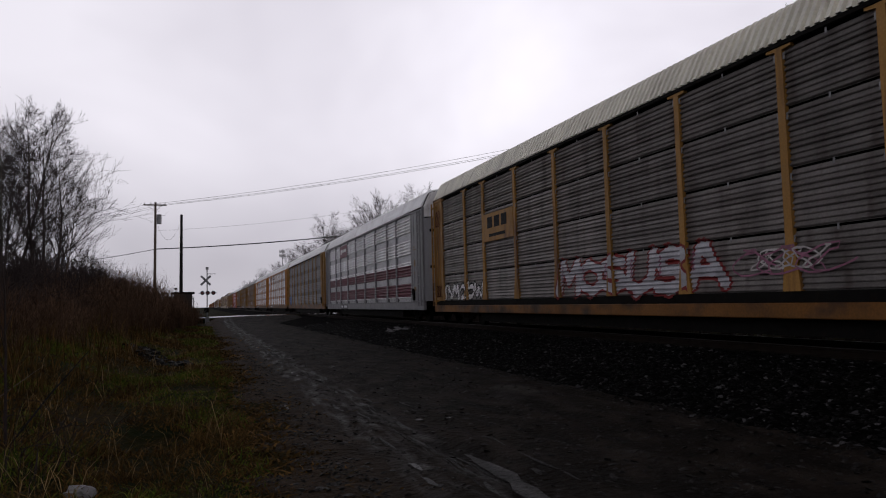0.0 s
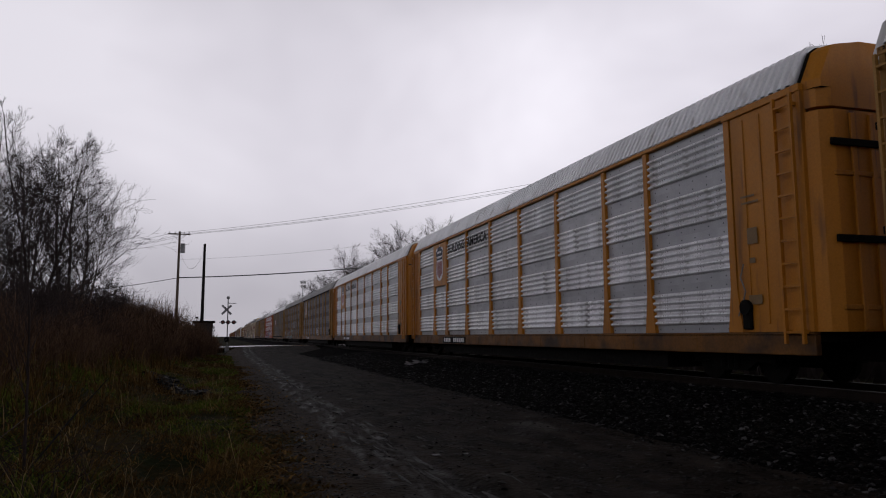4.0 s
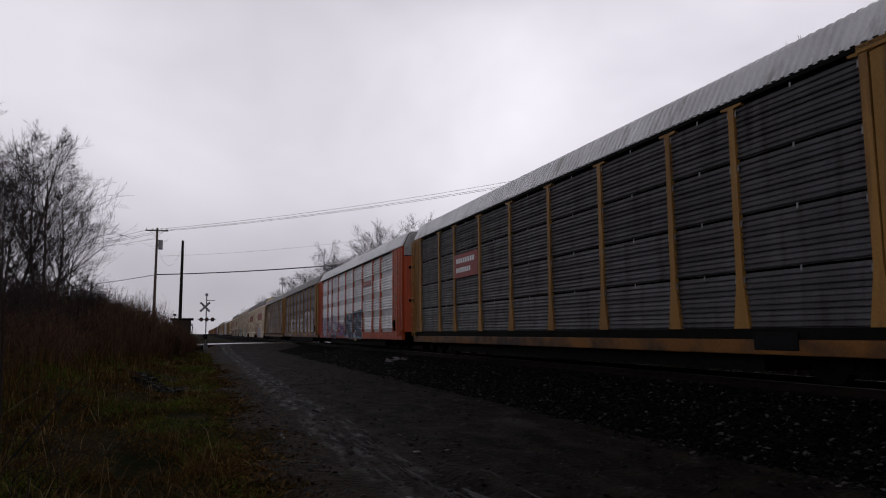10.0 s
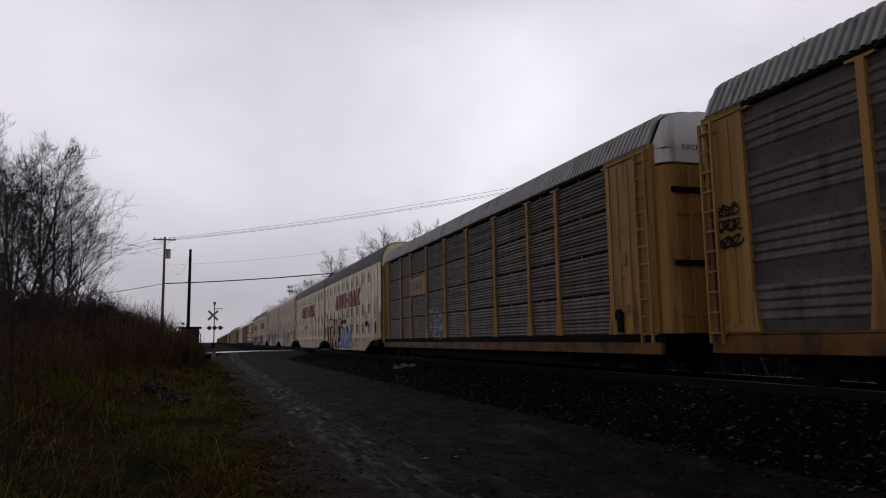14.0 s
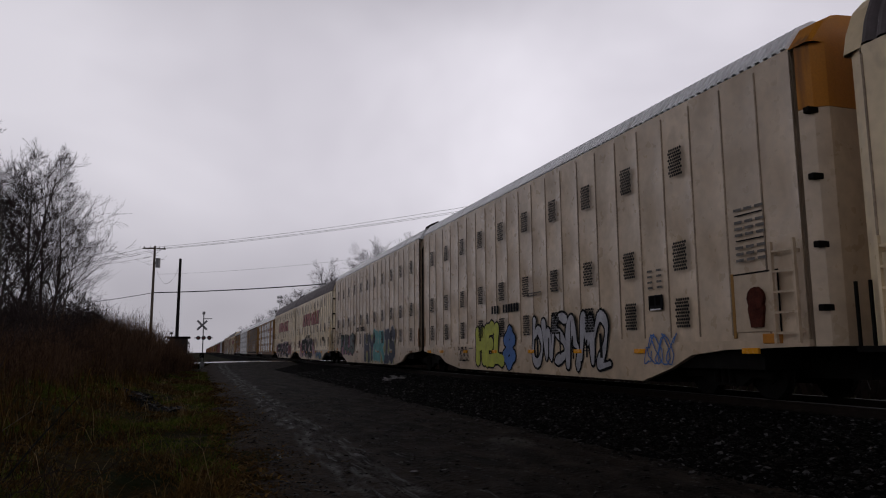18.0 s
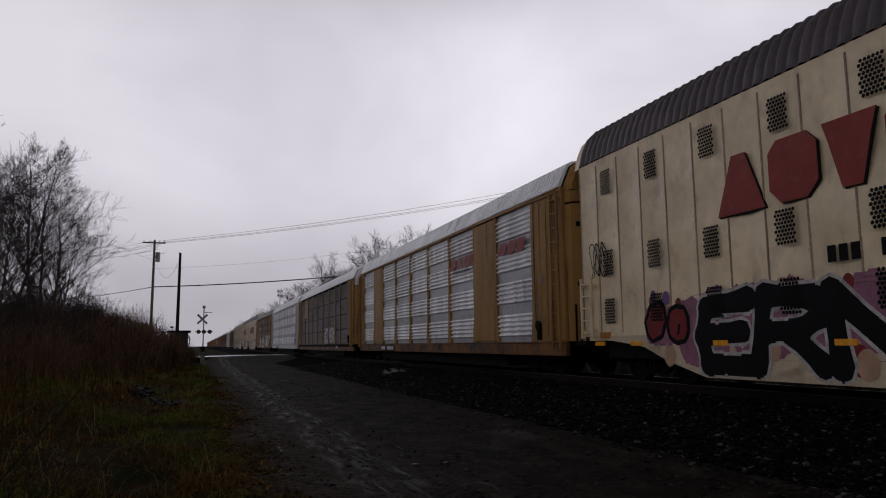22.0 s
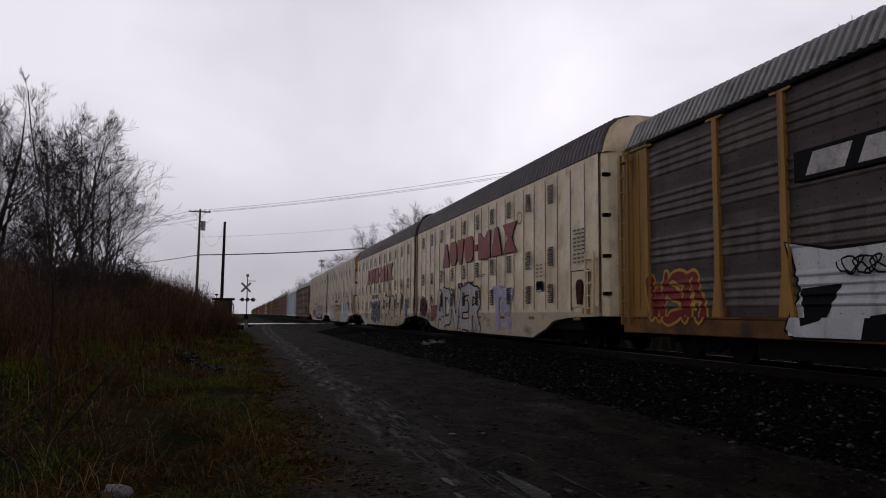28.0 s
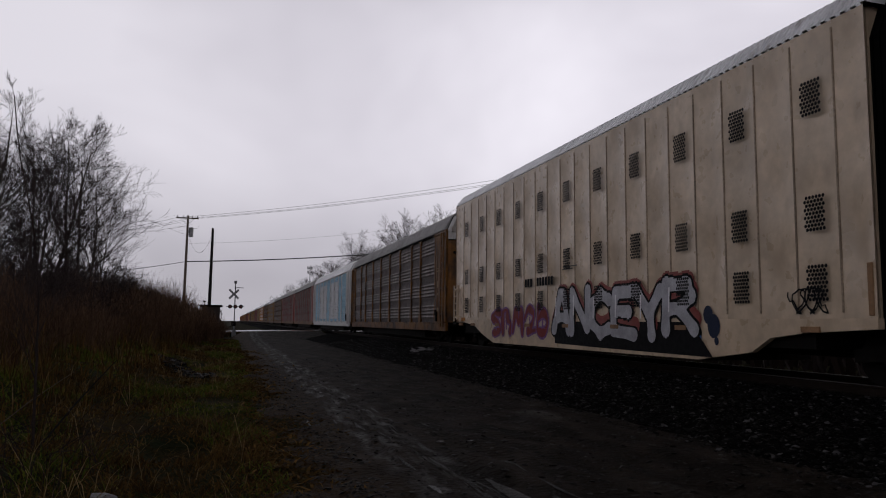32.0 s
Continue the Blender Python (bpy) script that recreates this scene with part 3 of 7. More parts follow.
# marks ------------------------------------------------------------------
def spans(polys, z):
    """Where a level line at z lies inside any of the shapes."""
    out = []
    for poly in polys:
        xs = []
        for (s0, a), (s1, b) in zip(poly, poly[1:] + poly[:1]):
            if (a <= z) != (b <= z):
                xs.append(s0 + (z - a) / (b - a) * (s1 - s0))
        xs.sort()
        out += list(zip(xs[::2], xs[1::2]))
    out.sort()
    merged = []
    for a, b in out:
        if merged and a <= merged[-1][1] + 1e-4:
            merged[-1] = (merged[-1][0], max(b, merged[-1][1]))
        else:
            merged.append((a, b))
    return merged


LOW = {}      # lower edge of the skirt of each tall body, by name


def strips(polys, style, lift=0.006, dz=0.04, car=None):
    """Shapes (lists of s, z corners), united and laid over the ribs of a side; none hangs below a skirt."""
    if car and car.name in LOW:
        ls, lz = LOW[car.name]
        polys = [[(s, max(z, float(np.interp(s, ls, lz)) + 0.02)) for s, z in q] for q in polys]
    vs, fs, known = [], [], {}

    def vert(d, s, z):
        key = (round(d, 3), round(s, 3), round(z, 3))
        if key not in known:
            known[key] = len(vs)
            vs.append((-HALF - d + 0.055, -s, z))
        return known[key]
    z, top = min(p[1] for q in polys for p in q), max(p[1] for q in polys for p in q)
    marks = [z, top]
    if style:
        marks += [Z0 + r * PANEL_H + q for r in range(ROWS) for q, _ in profile(style) if z < Z0 + r * PANEL_H + q < top]
    marks = sorted(marks)
    levels = [marks[0]]
    for q in marks[1:]:
        n = max(1, math.ceil((q - levels[-1]) / (dz * 0.85)))
        p = levels[-1]
        if q - p > 1e-3:
            levels += [p + (q - p) * (i + 1) / n for i in range(n)]
    for z, zz in zip(levels, levels[1:]):
        lo, hi = spans(polys, z + 1e-4), spans(polys, zz - 1e-4)
        if len(lo) != len(hi):
            lo = hi = spans(polys, (z + zz) / 2)
        d0, d1 = depth_at(style, z + 1e-4) + lift, depth_at(style, zz - 1e-4) + lift
        for (a0, b0), (a1, b1) in zip(lo, hi):
            left, right = min(a0, a1), max(b0, b1)
            cuts = [left] + sorted(q for e in POSTS for q in (e - 0.088, e + 0.088) if style and left < q < right) + [right]
            for c0, c1 in zip(cuts, cuts[1:]):
                on_post = style and any(abs((c0 + c1) / 2 - e) < 0.088 for e in POSTS)
                e0, e1 = (max(d0, 0.082 + lift), max(d1, 0.082 + lift)) if on_post else (d0, d1)
                p0, p1 = min(max(c0, a0), b0), min(max(c1, a0), b0)
                r0, r1 = min(max(c0, a1), b1), min(max(c1, a1), b1)
                f = [vert(e0, p0, z), vert(e0, p1, z), vert(e1, r1, zz), vert(e1, r0, zz)]
                f = [x for i, x in enumerate(f) if x != f[i - 1]]
                if len(set(f)) == len(f) and len(f) > 2:
                    fs.append(tuple(f))
    return raw("marks", vs, fs)


def rect(s0, s1, z0, z1, lean=0.0):
    return [(s0, z0), (s1, z0), (s1 + lean, z1), (s0 + lean, z1)]


def swell(poly, g):
    """A shape grown by about g all round."""
    cx, cz = sum(p[0] for p in poly) / len(poly), sum(p[1] for p in poly) / len(poly)
    out = []
    for s, z in poly:
        d = math.hypot(s - cx, z - cz) + 1e-6
        out.append((s + (s - cx) / d * g * 1.3, z + (z - cz) / d * g * 1.3))
    return out


def bubble(cx, cz, rx, rz, rng):
    j = [rng.uniform(-0.35, 0.35) for _ in range(6)]
    o = []
    for k in range(18):
        a = 2 * math.pi * k / 18
        c, sn = math.cos(a), math.sin(a)
        r = (abs(c) ** 2.7 + abs(sn) ** 2.7) ** (-1 / 2.7)
        o.append((cx + c * r * rx * (1 + j[k % 6] * 0.35) + sn * j[3] * rz * 0.6, cz + sn * r * rz * (1 + j[(k + 2) % 6] * 0.25)))
    return [o]


SWEEPS = [  # thick sprayed sweeps, no letters of any alphabet
    [(-0.8, -0.9), (-0.7, 0.6), (0.0, 0.9), (0.2, 0.1), (0.8, -0.2), (0.7, -0.95)],
    [(0.85, 0.8), (-0.3, 0.9), (-0.8, 0.4), (0.4, 0.0), (0.7, -0.6), (-0.85, -0.9)],
    [(-0.95, 0.8), (-0.5, -0.8), (0.0, 0.3), (0.5, -0.8), (0.95, 0.95)],
    [(-0.6, 0.95), (-0.7, -0.7), (0.2, -0.9), (0.8, -0.2), (0.2, 0.45), (-0.5, 0.1)],
    [(-0.85, 0.1), (-0.2, 0.9), (0.7, 0.6), (0.5, -0.3), (-0.3, -0.9), (0.95, -0.85)],
    [(-0.9, -0.8), (-0.3, 0.9), (0.1, -0.2), (0.6, 0.9), (0.9, -0.9)]]


def sweep(cx, cz, rx, rz, rng, pick):
    """Points and half widths along one smooth sprayed sweep."""
    c = [(cx + (x + rng.uniform(-0.12, 0.12)) * rx, cz + (z + rng.uniform(-0.08, 0.08)) * rz) for x, z in SWEEPS[pick]]
    c = [c[0]] + c + [c[-1]]
    out, w = [], min(rx * 0.36, rz * 0.30)
    for k in range(1, len(c) - 2):
        for q in range(4):
            t = q / 4
            p = [0.5 * (2 * c[k][d] + (c[k + 1][d] - c[k - 1][d]) * t + (2 * c[k - 1][d] - 5 * c[k][d] + 4 * c[k + 1][d] - c[k + 2][d]) * t * t
                        + (3 * c[k][d] - c[k - 1][d] - 3 * c[k + 1][d] + c[k + 2][d]) * t ** 3) for d in (0, 1)]
            out.append((p[0], p[1], w * (0.8 + 0.35 * math.sin(len(out) * 0.7 + pick))))
    out.append((*c[-1], w * 0.55))
    return out


def sweep_polys(path, grow):
    polys = []
    for (s, z, w) in path:
        r = max(0.015, w + grow)
        polys.append([(s + r * math.cos(a * 0.7854), z + r * math.sin(a * 0.7854)) for a in range(8)])
    for (s0, z0, w0), (s1, z1, w1) in zip(path, path[1:]):
        d = math.hypot(s1 - s0, z1 - z0) + 1e-6
        nx, nz = -(z1 - z0) / d, (s1 - s0) / d
        a, b = max(0.015, w0 + grow), max(0.015, w1 + grow)
        polys.append([(s0 + nx * a, z0 + nz * a), (s1 + nx * b, z1 + nz * b), (s1 - nx * b, z1 - nz * b), (s0 - nx * a, z0 - nz * a)])
    return polys


def cloud(car, s0, s1, z0, z1, material, seed, count=5, style=None, lift=0.0015):
    """A soft-edged sprayed ground behind a piece."""
    rng, w = random.Random(seed), (s1 - s0) / count
    o = [bubble(s0 + w * (k + 0.5), (z0 + z1) / 2 + rng.uniform(-0.12, 0.12), w * 0.62, (z1 - z0) * rng.uniform(0.4, 0.52), rng)[0] for k in range(count)]
    place("graffiti_cloud", strips(o, style, lift), material, car, "sprayed cloud of colour")


GLYPHS = {  # strokes of sprayed capitals in a box one wide, one high
    "A": [[(0, 0), (0.42, 1), (0.6, 1), (1, 0)], [(0.25, 0.35), (0.75, 0.35)]],
    "B": [[(0, 0), (0, 1), (0.8, 0.92), (0.75, 0.58), (0.1, 0.52)], [(0.3, 0.52), (0.95, 0.4), (0.85, 0.03), (0, 0)]],
    "C": [[(0.95, 0.85), (0.5, 1), (0.05, 0.75), (0.05, 0.25), (0.5, 0), (0.95, 0.15)]],
    "D": [[(0, 0), (0, 1), (0.65, 0.95), (1, 0.55), (0.75, 0.08), (0, 0)]],
    "E": [[(0.95, 1), (0.1, 0.95), (0, 0.5), (0.05, 0.05), (1, 0)], [(0.05, 0.52), (0.75, 0.52)]],
    "F": [[(1, 1), (0.1, 0.95), (0, 0)], [(0.05, 0.52), (0.75, 0.55)]],
    "G": [[(0.95, 0.85), (0.5, 1), (0.05, 0.7), (0.05, 0.25), (0.5, 0), (0.95, 0.1), (0.95, 0.45), (0.55, 0.45)]],
    "H": [[(0, 0), (0.05, 1)], [(1, 0), (0.95, 1)], [(0.05, 0.5), (0.95, 0.52)]],
    "I": [[(0.5, 0), (0.5, 1)], [(0.15, 1), (0.85, 1)], [(0.15, 0), (0.85, 0)]],
    "K": [[(0.05, 0), (0.05, 1)], [(0.9, 1), (0.1, 0.45), (1, 0)]],
    "L": [[(0.1, 1), (0.05, 0.05), (1, 0)]],
    "M": [[(0, 0), (0.1, 1), (0.5, 0.4), (0.9, 1), (1, 0)]],
    "N": [[(0, 0), (0.05, 1), (0.95, 0.05), (1, 1)]],
    "O": [[(0.5, 1), (0.05, 0.75), (0.05, 0.25), (0.5, 0), (0.95, 0.25), (0.95, 0.75), (0.5, 1)]],
    "P": [[(0, 0), (0.02, 1), (0.8, 0.95), (0.95, 0.7), (0.7, 0.45), (0.1, 0.42)]],
    "R": [[(0, 0), (0.02, 1), (0.8, 0.95), (0.9, 0.7), (0.6, 0.48), (0.1, 0.45)], [(0.5, 0.45), (1, 0)]],
    "S": [[(0.95, 0.88), (0.5, 1), (0.08, 0.8), (0.2, 0.55), (0.8, 0.45), (0.95, 0.2), (0.5, 0), (0.02, 0.1)]],
    "T": [[(0, 0.95), (1, 1)], [(0.5, 0.95), (0.5, 0)]],
    "U": [[(0.03, 1), (0.05, 0.25), (0.5, 0), (0.95, 0.25), (0.97, 1)]],
    "V": [[(0, 1), (0.5, 0), (1, 1)]],
    "W": [[(0, 1), (0.22, 0), (0.5, 0.6), (0.78, 0), (1, 1)]],
    "Y": [[(0, 1), (0.5, 0.5), (1, 1)], [(0.5, 0.5), (0.5, 0)]],
    "Z": [[(0.05, 1), (0.95, 0.95), (0.05, 0.05), (1, 0)]],
    "8": [[(0.5, 0.52), (0.12, 0.75), (0.5, 1), (0.88, 0.75), (0.5, 0.52), (0.05, 0.25), (0.5, 0), (0.95, 0.25), (0.5, 0.52)]]}


def capital(ch, cx, cz, rx, rz, rng, weight):
    """Points and half widths along the strokes of one sprayed capital, pulled out of shape."""
    w = min(rx * 0.40, rz * 0.26) * weight
    lean, tip = rng.uniform(-0.12, 0.12), rng.uniform(-0.1, 0.1)
    out = []
    for stroke in GLYPHS[ch]:
        pts = [(cx + (2 * x - 1) * (rx - w * 0.8) + (2 * z - 1) * lean * rx + rng.uniform(-0.05, 0.05) * rx, cz + (2 * z - 1) * (rz - w * 0.7) + (2 * x - 1) * tip * rz * 0.5) for x, z in stroke]
        path = []
        for k, ((s0, a), (s1, b)) in enumerate(zip(pts, pts[1:])):
            path += [(s0 + (s1 - s0) * q / 3, a + (b - a) * q / 3, w * (1.05 - 0.25 * math.sin(3.1416 * q / 3))) for q in range(3)]
        out.append(path + [(*pts[-1], w)])
    return out


def dots(car, s0, s1, z0, z1, count, materials, seed, style=None):
    """Round sprayed dabs strewn about a piece."""
    rng = random.Random(seed)
    for i in range(count):
        r = rng.uniform(0.08, 0.26)
        cx, cz = rng.uniform(s0, s1), rng.uniform(z0, z1)
        o = [(cx + r * 0.8 * math.cos(a * 0.449), cz + r * math.sin(a * 0.449)) for a in range(14)]
        place("graffiti_dab", strips([o], style, 0.0008 + 0.00025 * (i % 7)), materials[i % len(materials)], car, "round sprayed dab")


def patch(car, poly, material, style, lift=0.004, name="graffiti_field"):
    place(name, strips([poly], style, lift), material, car, "flat sprayed field")


def spray(car, s0, s1, z0, z1, count, fill, edge, style="grouped", seed=1, back=None, extra=None, soft=False, weight=1.0, base=0.0, line=None, rim=0.05):
    """Sprayed graffiti: fat capitals of a word, or a number of plain fat shapes, with an edge line."""
    rng = random.Random(seed)
    word = count if isinstance(count, str) else ""
    count = len(count) if word else count
    w = (s1 - s0) / count
    if back:
        cloud = [bubble((s0 + s1) / 2 + (k - 1.5) * (s1 - s0) * 0.23, (z0 + z1) / 2 - 0.05, (s1 - s0) * 0.17, (z1 - z0) * 0.5, rng)[0] for k in range(4)]
        place("graffiti_cloud", strips(cloud, style, 0.003, car=car), back, car, "sprayed cloud of colour")
    for i in range(count):
        cx, cz = s0 + w * (i + 0.5), (z0 + z1) / 2 + rng.uniform(-0.06, 0.06) * (z1 - z0)
        rx, rz = w * 0.44, (z1 - z0) * rng.uniform(0.42, 0.5)
        if word:
            strokes = capital(word[i], cx, cz, w * 0.56, rz * 1.04, rng, weight)
            outer, inner = [p for q in strokes for p in sweep_polys(q, rim)], [p for q in strokes for p in sweep_polys(q, -0.012)]
        elif soft:
            body = bubble(cx, cz, rx, rz, rng)
            outer, inner = [swell(p, 0.055) for p in body], [swell(p, -0.02) for p in body]
        else:
            path = sweep(cx, cz, rx * 1.12, rz * 0.92, rng, (seed + i * 5) % 6)
            outer, inner = sweep_polys(path, 0.06), sweep_polys(path, -0.005)
        g = place("graffiti_block", strips(outer, style, base + 0.005 + 0.0006 * (i % 3), car=car), edge, car, "sprayed graffiti shape")
        if line:
            mid = [p for q in strokes for p in sweep_polys(q, 0.002)]
            inner = [p for q in strokes for p in sweep_polys(q, -0.045)]
            place("graffiti_line", strips(mid, style, base + 0.0078 + 0.0006 * (i % 3), car=car), line, g)
        place("graffiti_fill", strips(inner, style, base + 0.010 + 0.0006 * (i % 3), car=car), fill, g)
        t = 0.03 + 0.03 * rng.random()
        if not word and rng.random() < 0.7:
            place("graffiti_stroke", strips([rect(cx - t, cx + t, cz - rz * 0.6, cz + rz * rng.uniform(0.0, 0.3), rng.uniform(-0.2, 0.2) * rx)], style, 0.014, car=car), edge, g)
        if extra:
            place("graffiti_glint", strips([rect(cx - rx * 0.8, cx - rx * 0.8 + 0.05, cz - rz * 0.2, cz + rz * 0.7, 0.03)], style, base + 0.016, car=car), extra, g)


BLOCK = {  # bars of block capitals on a grid 4 wide, 6 high: x0, x1, z0, z1
    "M": [(0, 1, 0, 6), (3, 4, 0, 6), (1, 1.6, 3.6, 5.6), (2.4, 3, 3.6, 5.6), (1.6, 2.4, 2.6, 4.4)],
    "O": [(0, 1.1, 0, 6), (2.9, 4, 0, 6), (1.1, 2.9, 0, 1.1), (1.1, 2.9, 4.9, 6)],
    "S": [(0, 4, 4.9, 6), (0, 1.1, 2.5, 4.9), (1.1, 4, 2.5, 3.5), (2.9, 4, 0, 2.5), (0, 2.9, 0, 1.1)],
    "T": [(0, 4, 4.9, 6), (1.4, 2.6, 0, 4.9)],
    "H": [(0, 1.1, 0, 6), (2.9, 4, 0, 6), (1.1, 2.9, 2.5, 3.6)],
    "A": [(0, 1.1, 0, 6), (2.9, 4, 0, 6), (1.1, 2.9, 2.2, 3.2), (1.1, 2.9, 4.9, 6)],
    "E": [(0, 1.1, 0, 6), (1.1, 4, 0, 1.1), (1.1, 3.4, 2.5, 3.5), (1.1, 4, 4.9, 6)],
    "D": [(0, 1.1, 0, 6), (1.1, 2.9, 0, 1.1), (1.1, 2.9, 4.9, 6), (2.9, 4, 0.7, 5.3)],
    "C": [(0, 1.1, 0, 6), (1.1, 4, 0, 1.1), (1.1, 4, 4.9, 6), (2.9, 4, 4.0, 4.9), (2.9, 4, 1.1, 2.0)],
    "R": [(0, 1.1, 0, 6), (1.1, 4, 4.9, 6), (2.9, 4, 2.9, 4.9), (1.1, 2.9, 2.2, 3.2), (2.4, 3.2, 1.0, 2.4), (2.9, 4, 0, 1.3)],
    "W": [(0, 1, 0, 6), (3, 4, 0, 6), (1, 3, 0, 1), (1.6, 2.4, 1, 3.4)],
}


def rolled_words(car, word, s0, s1, z0, z1, style, seed=3):
    """Block capitals rolled on with white paint, uneven at the foot."""
    rng, w = random.Random(seed), (s1 - s0) / len(word)
    for i, ch in enumerate(word):
        if ch == " ":
            continue
        dz, h = rng.uniform(-0.06, 0.06), (z1 - z0) * rng.uniform(0.92, 1.05)
        polys = []
        for x0, x1, a, b in BLOCK[ch]:
            q = lambda: rng.uniform(-0.02, 0.02)
            polys.append([(s0 + w * (i + 0.06 + 0.21 * x0) + q(), z0 + dz + h * a / 6), (s0 + w * (i + 0.06 + 0.21 * x1) + q(), z0 + dz + h * a / 6 + q()),
                          (s0 + w * (i + 0.06 + 0.21 * x1) + q(), z0 + dz + h * b / 6 + q()), (s0 + w * (i + 0.06 + 0.21 * x0) + q(), z0 + dz + h * b / 6)])
        place("graffiti_letter", strips(polys, style, 0.01), "rolled", car, "white rolled block capital")


def scribble(car, s0, s1, z0, z1, material, seed):
    """Thin loops of spray paint, no letters."""
    rng = random.Random(seed)
    pts, k = [], 70
    for i in range(k):
        a = i / k
        pts.append((s0 + (s1 - s0) * (0.1 + 0.8 * a + 0.14 * math.sin(a * 46 + seed)), z0 + (z1 - z0) * (0.5 + 0.42 * math.sin(a * 31 + 2 * seed + rng.uniform(-0.3, 0.3)))))
    vs, fs = [], []
    for i, (s, z) in enumerate(pts):
        q, p = pts[min(i + 1, k - 1)], pts[max(i - 1, 0)]
        d = Vector((q[0] - p[0], q[1] - p[1])).normalized() * 0.016
        vs += [(-HALF - 0.04 - 0.0001 * i, -(s - d.y), z + d.x), (-HALF - 0.04 - 0.0001 * i, -(s + d.y), z - d.x)]
        if i:
            b = 2 * i
            fs.append((b - 2, b - 1, b + 1, b))
    place("graffiti_scribble", raw("scribble", vs, fs), material, car, "thin sprayed scribble")


M["stencil"] = surf("faded_dark_stencil", (0.09, 0.08, 0.07), 0.6, 0, 0.3, 8, 60, 0)
M["rustred"] = surf("red_rust", (0.06, 0.016, 0.010), 0.85, 0, 0.35, 6, 40, 0.2, spec=0.1)
M["bottle"] = surf("bottle_green_spray", (0.012, 0.04, 0.028), 0.55, 0, 0.3, 3, 30, 0)
M["aqua"] = surf("turquoise_spray", (0.035, 0.24, 0.235), 0.55, 0, 0.3, 3, 30, 0)
M["skyspray"] = surf("sky_blue_spray", (0.16, 0.38, 0.55), 0.55, 0, 0.3, 3, 30, 0)
M["palespray"] = surf("pale_grey_spray", (0.55, 0.56, 0.58), 0.55, 0, 0.3, 1.6, 20, 0, (0.22, 0.36, 0.45), 0.35, UPR)
M["dimchrome"] = surf("grimy_silver_spray", (0.17, 0.17, 0.18), 0.5, 0.2, 0.35, 2.5, 30, 0, (0.06, 0.06, 0.065), 0.35, UPR)
M["rolled"] = surf("thin_rolled_white_paint", (0.40, 0.375, 0.365), 0.6, 0, 0.25, 2.2, 20, 0.05, (0.2, 0.17, 0.16), 0.3)


def words(car, text, s0, z0, height, material, width=None, out=0.034, name="lettering", bold=0.0):
    """Words in the built-in font on the side that faces the road."""
    cu = bpy.data.curves.new("words", "FONT")
    cu.body, cu.size, cu.offset = text, height * 1.4, height * bold
    tmp = bpy.data.objects.new("words", cu)
    scene.collection.objects.link(tmp)
    me = bpy.data.meshes.new_from_object(tmp.evaluated_get(bpy.context.evaluated_depsgraph_get()))
    bpy.data.objects.remove(tmp)
    bpy.data.curves.remove(cu)
    co = np.empty(len(me.vertices) * 3)
    me.vertices.foreach_get("co", co)
    co = co.reshape(-1, 3)
    k = (width / max(0.01, co[:, 0].max())) if width else 1.0
    res = np.stack([np.full(len(co), -HALF - out), -(s0 + co[:, 0] * k), z0 + co[:, 1]], 1)
    me.vertices.foreach_set("co", res.ravel())
    me.materials.clear()
    return place(name, me, material, car)


def end_words(parent, text, x0, z0, height, s):
    """Words on the end that faces the front of the train."""
    ob = words(parent, text, 0.0, 0.0, height, "black", None, 0.0, "end_lettering")
    ob.data.transform(Matrix.Translation((x0, -s, z0)) @ Matrix.Rotation(radians(90), 4, "Z") @ Matrix.Translation((HALF, 0, 0)))


def bars(car, s0, s1, z0, z1, count, material, out=0.044, name="lettering_bar", lean=0.0):
    """Plain bars for marks."""
    w = (s1 - s0) / count
    for i in range(count):
        a, b = s0 + w * (i + 0.12), s0 + w * (i + 0.88)
        bm = bmesh.new()
        bm.faces.new([bm.verts.new((-HALF - out, -s, z)) for s, z in ((a, z0), (b, z0), (b + lean, z1), (a + lean, z1))])
        part(name, bm, material, car)


def plate(car, s0, s1, z0, z1, material, label="", name="sign_plate", out=0.036):
    bm = bmesh.new()
    box(bm, -HALF - out, -HALF - 0.0, -s1, -s0, z0, z1, 0.012)
    return part(name, bm, material, car, label)


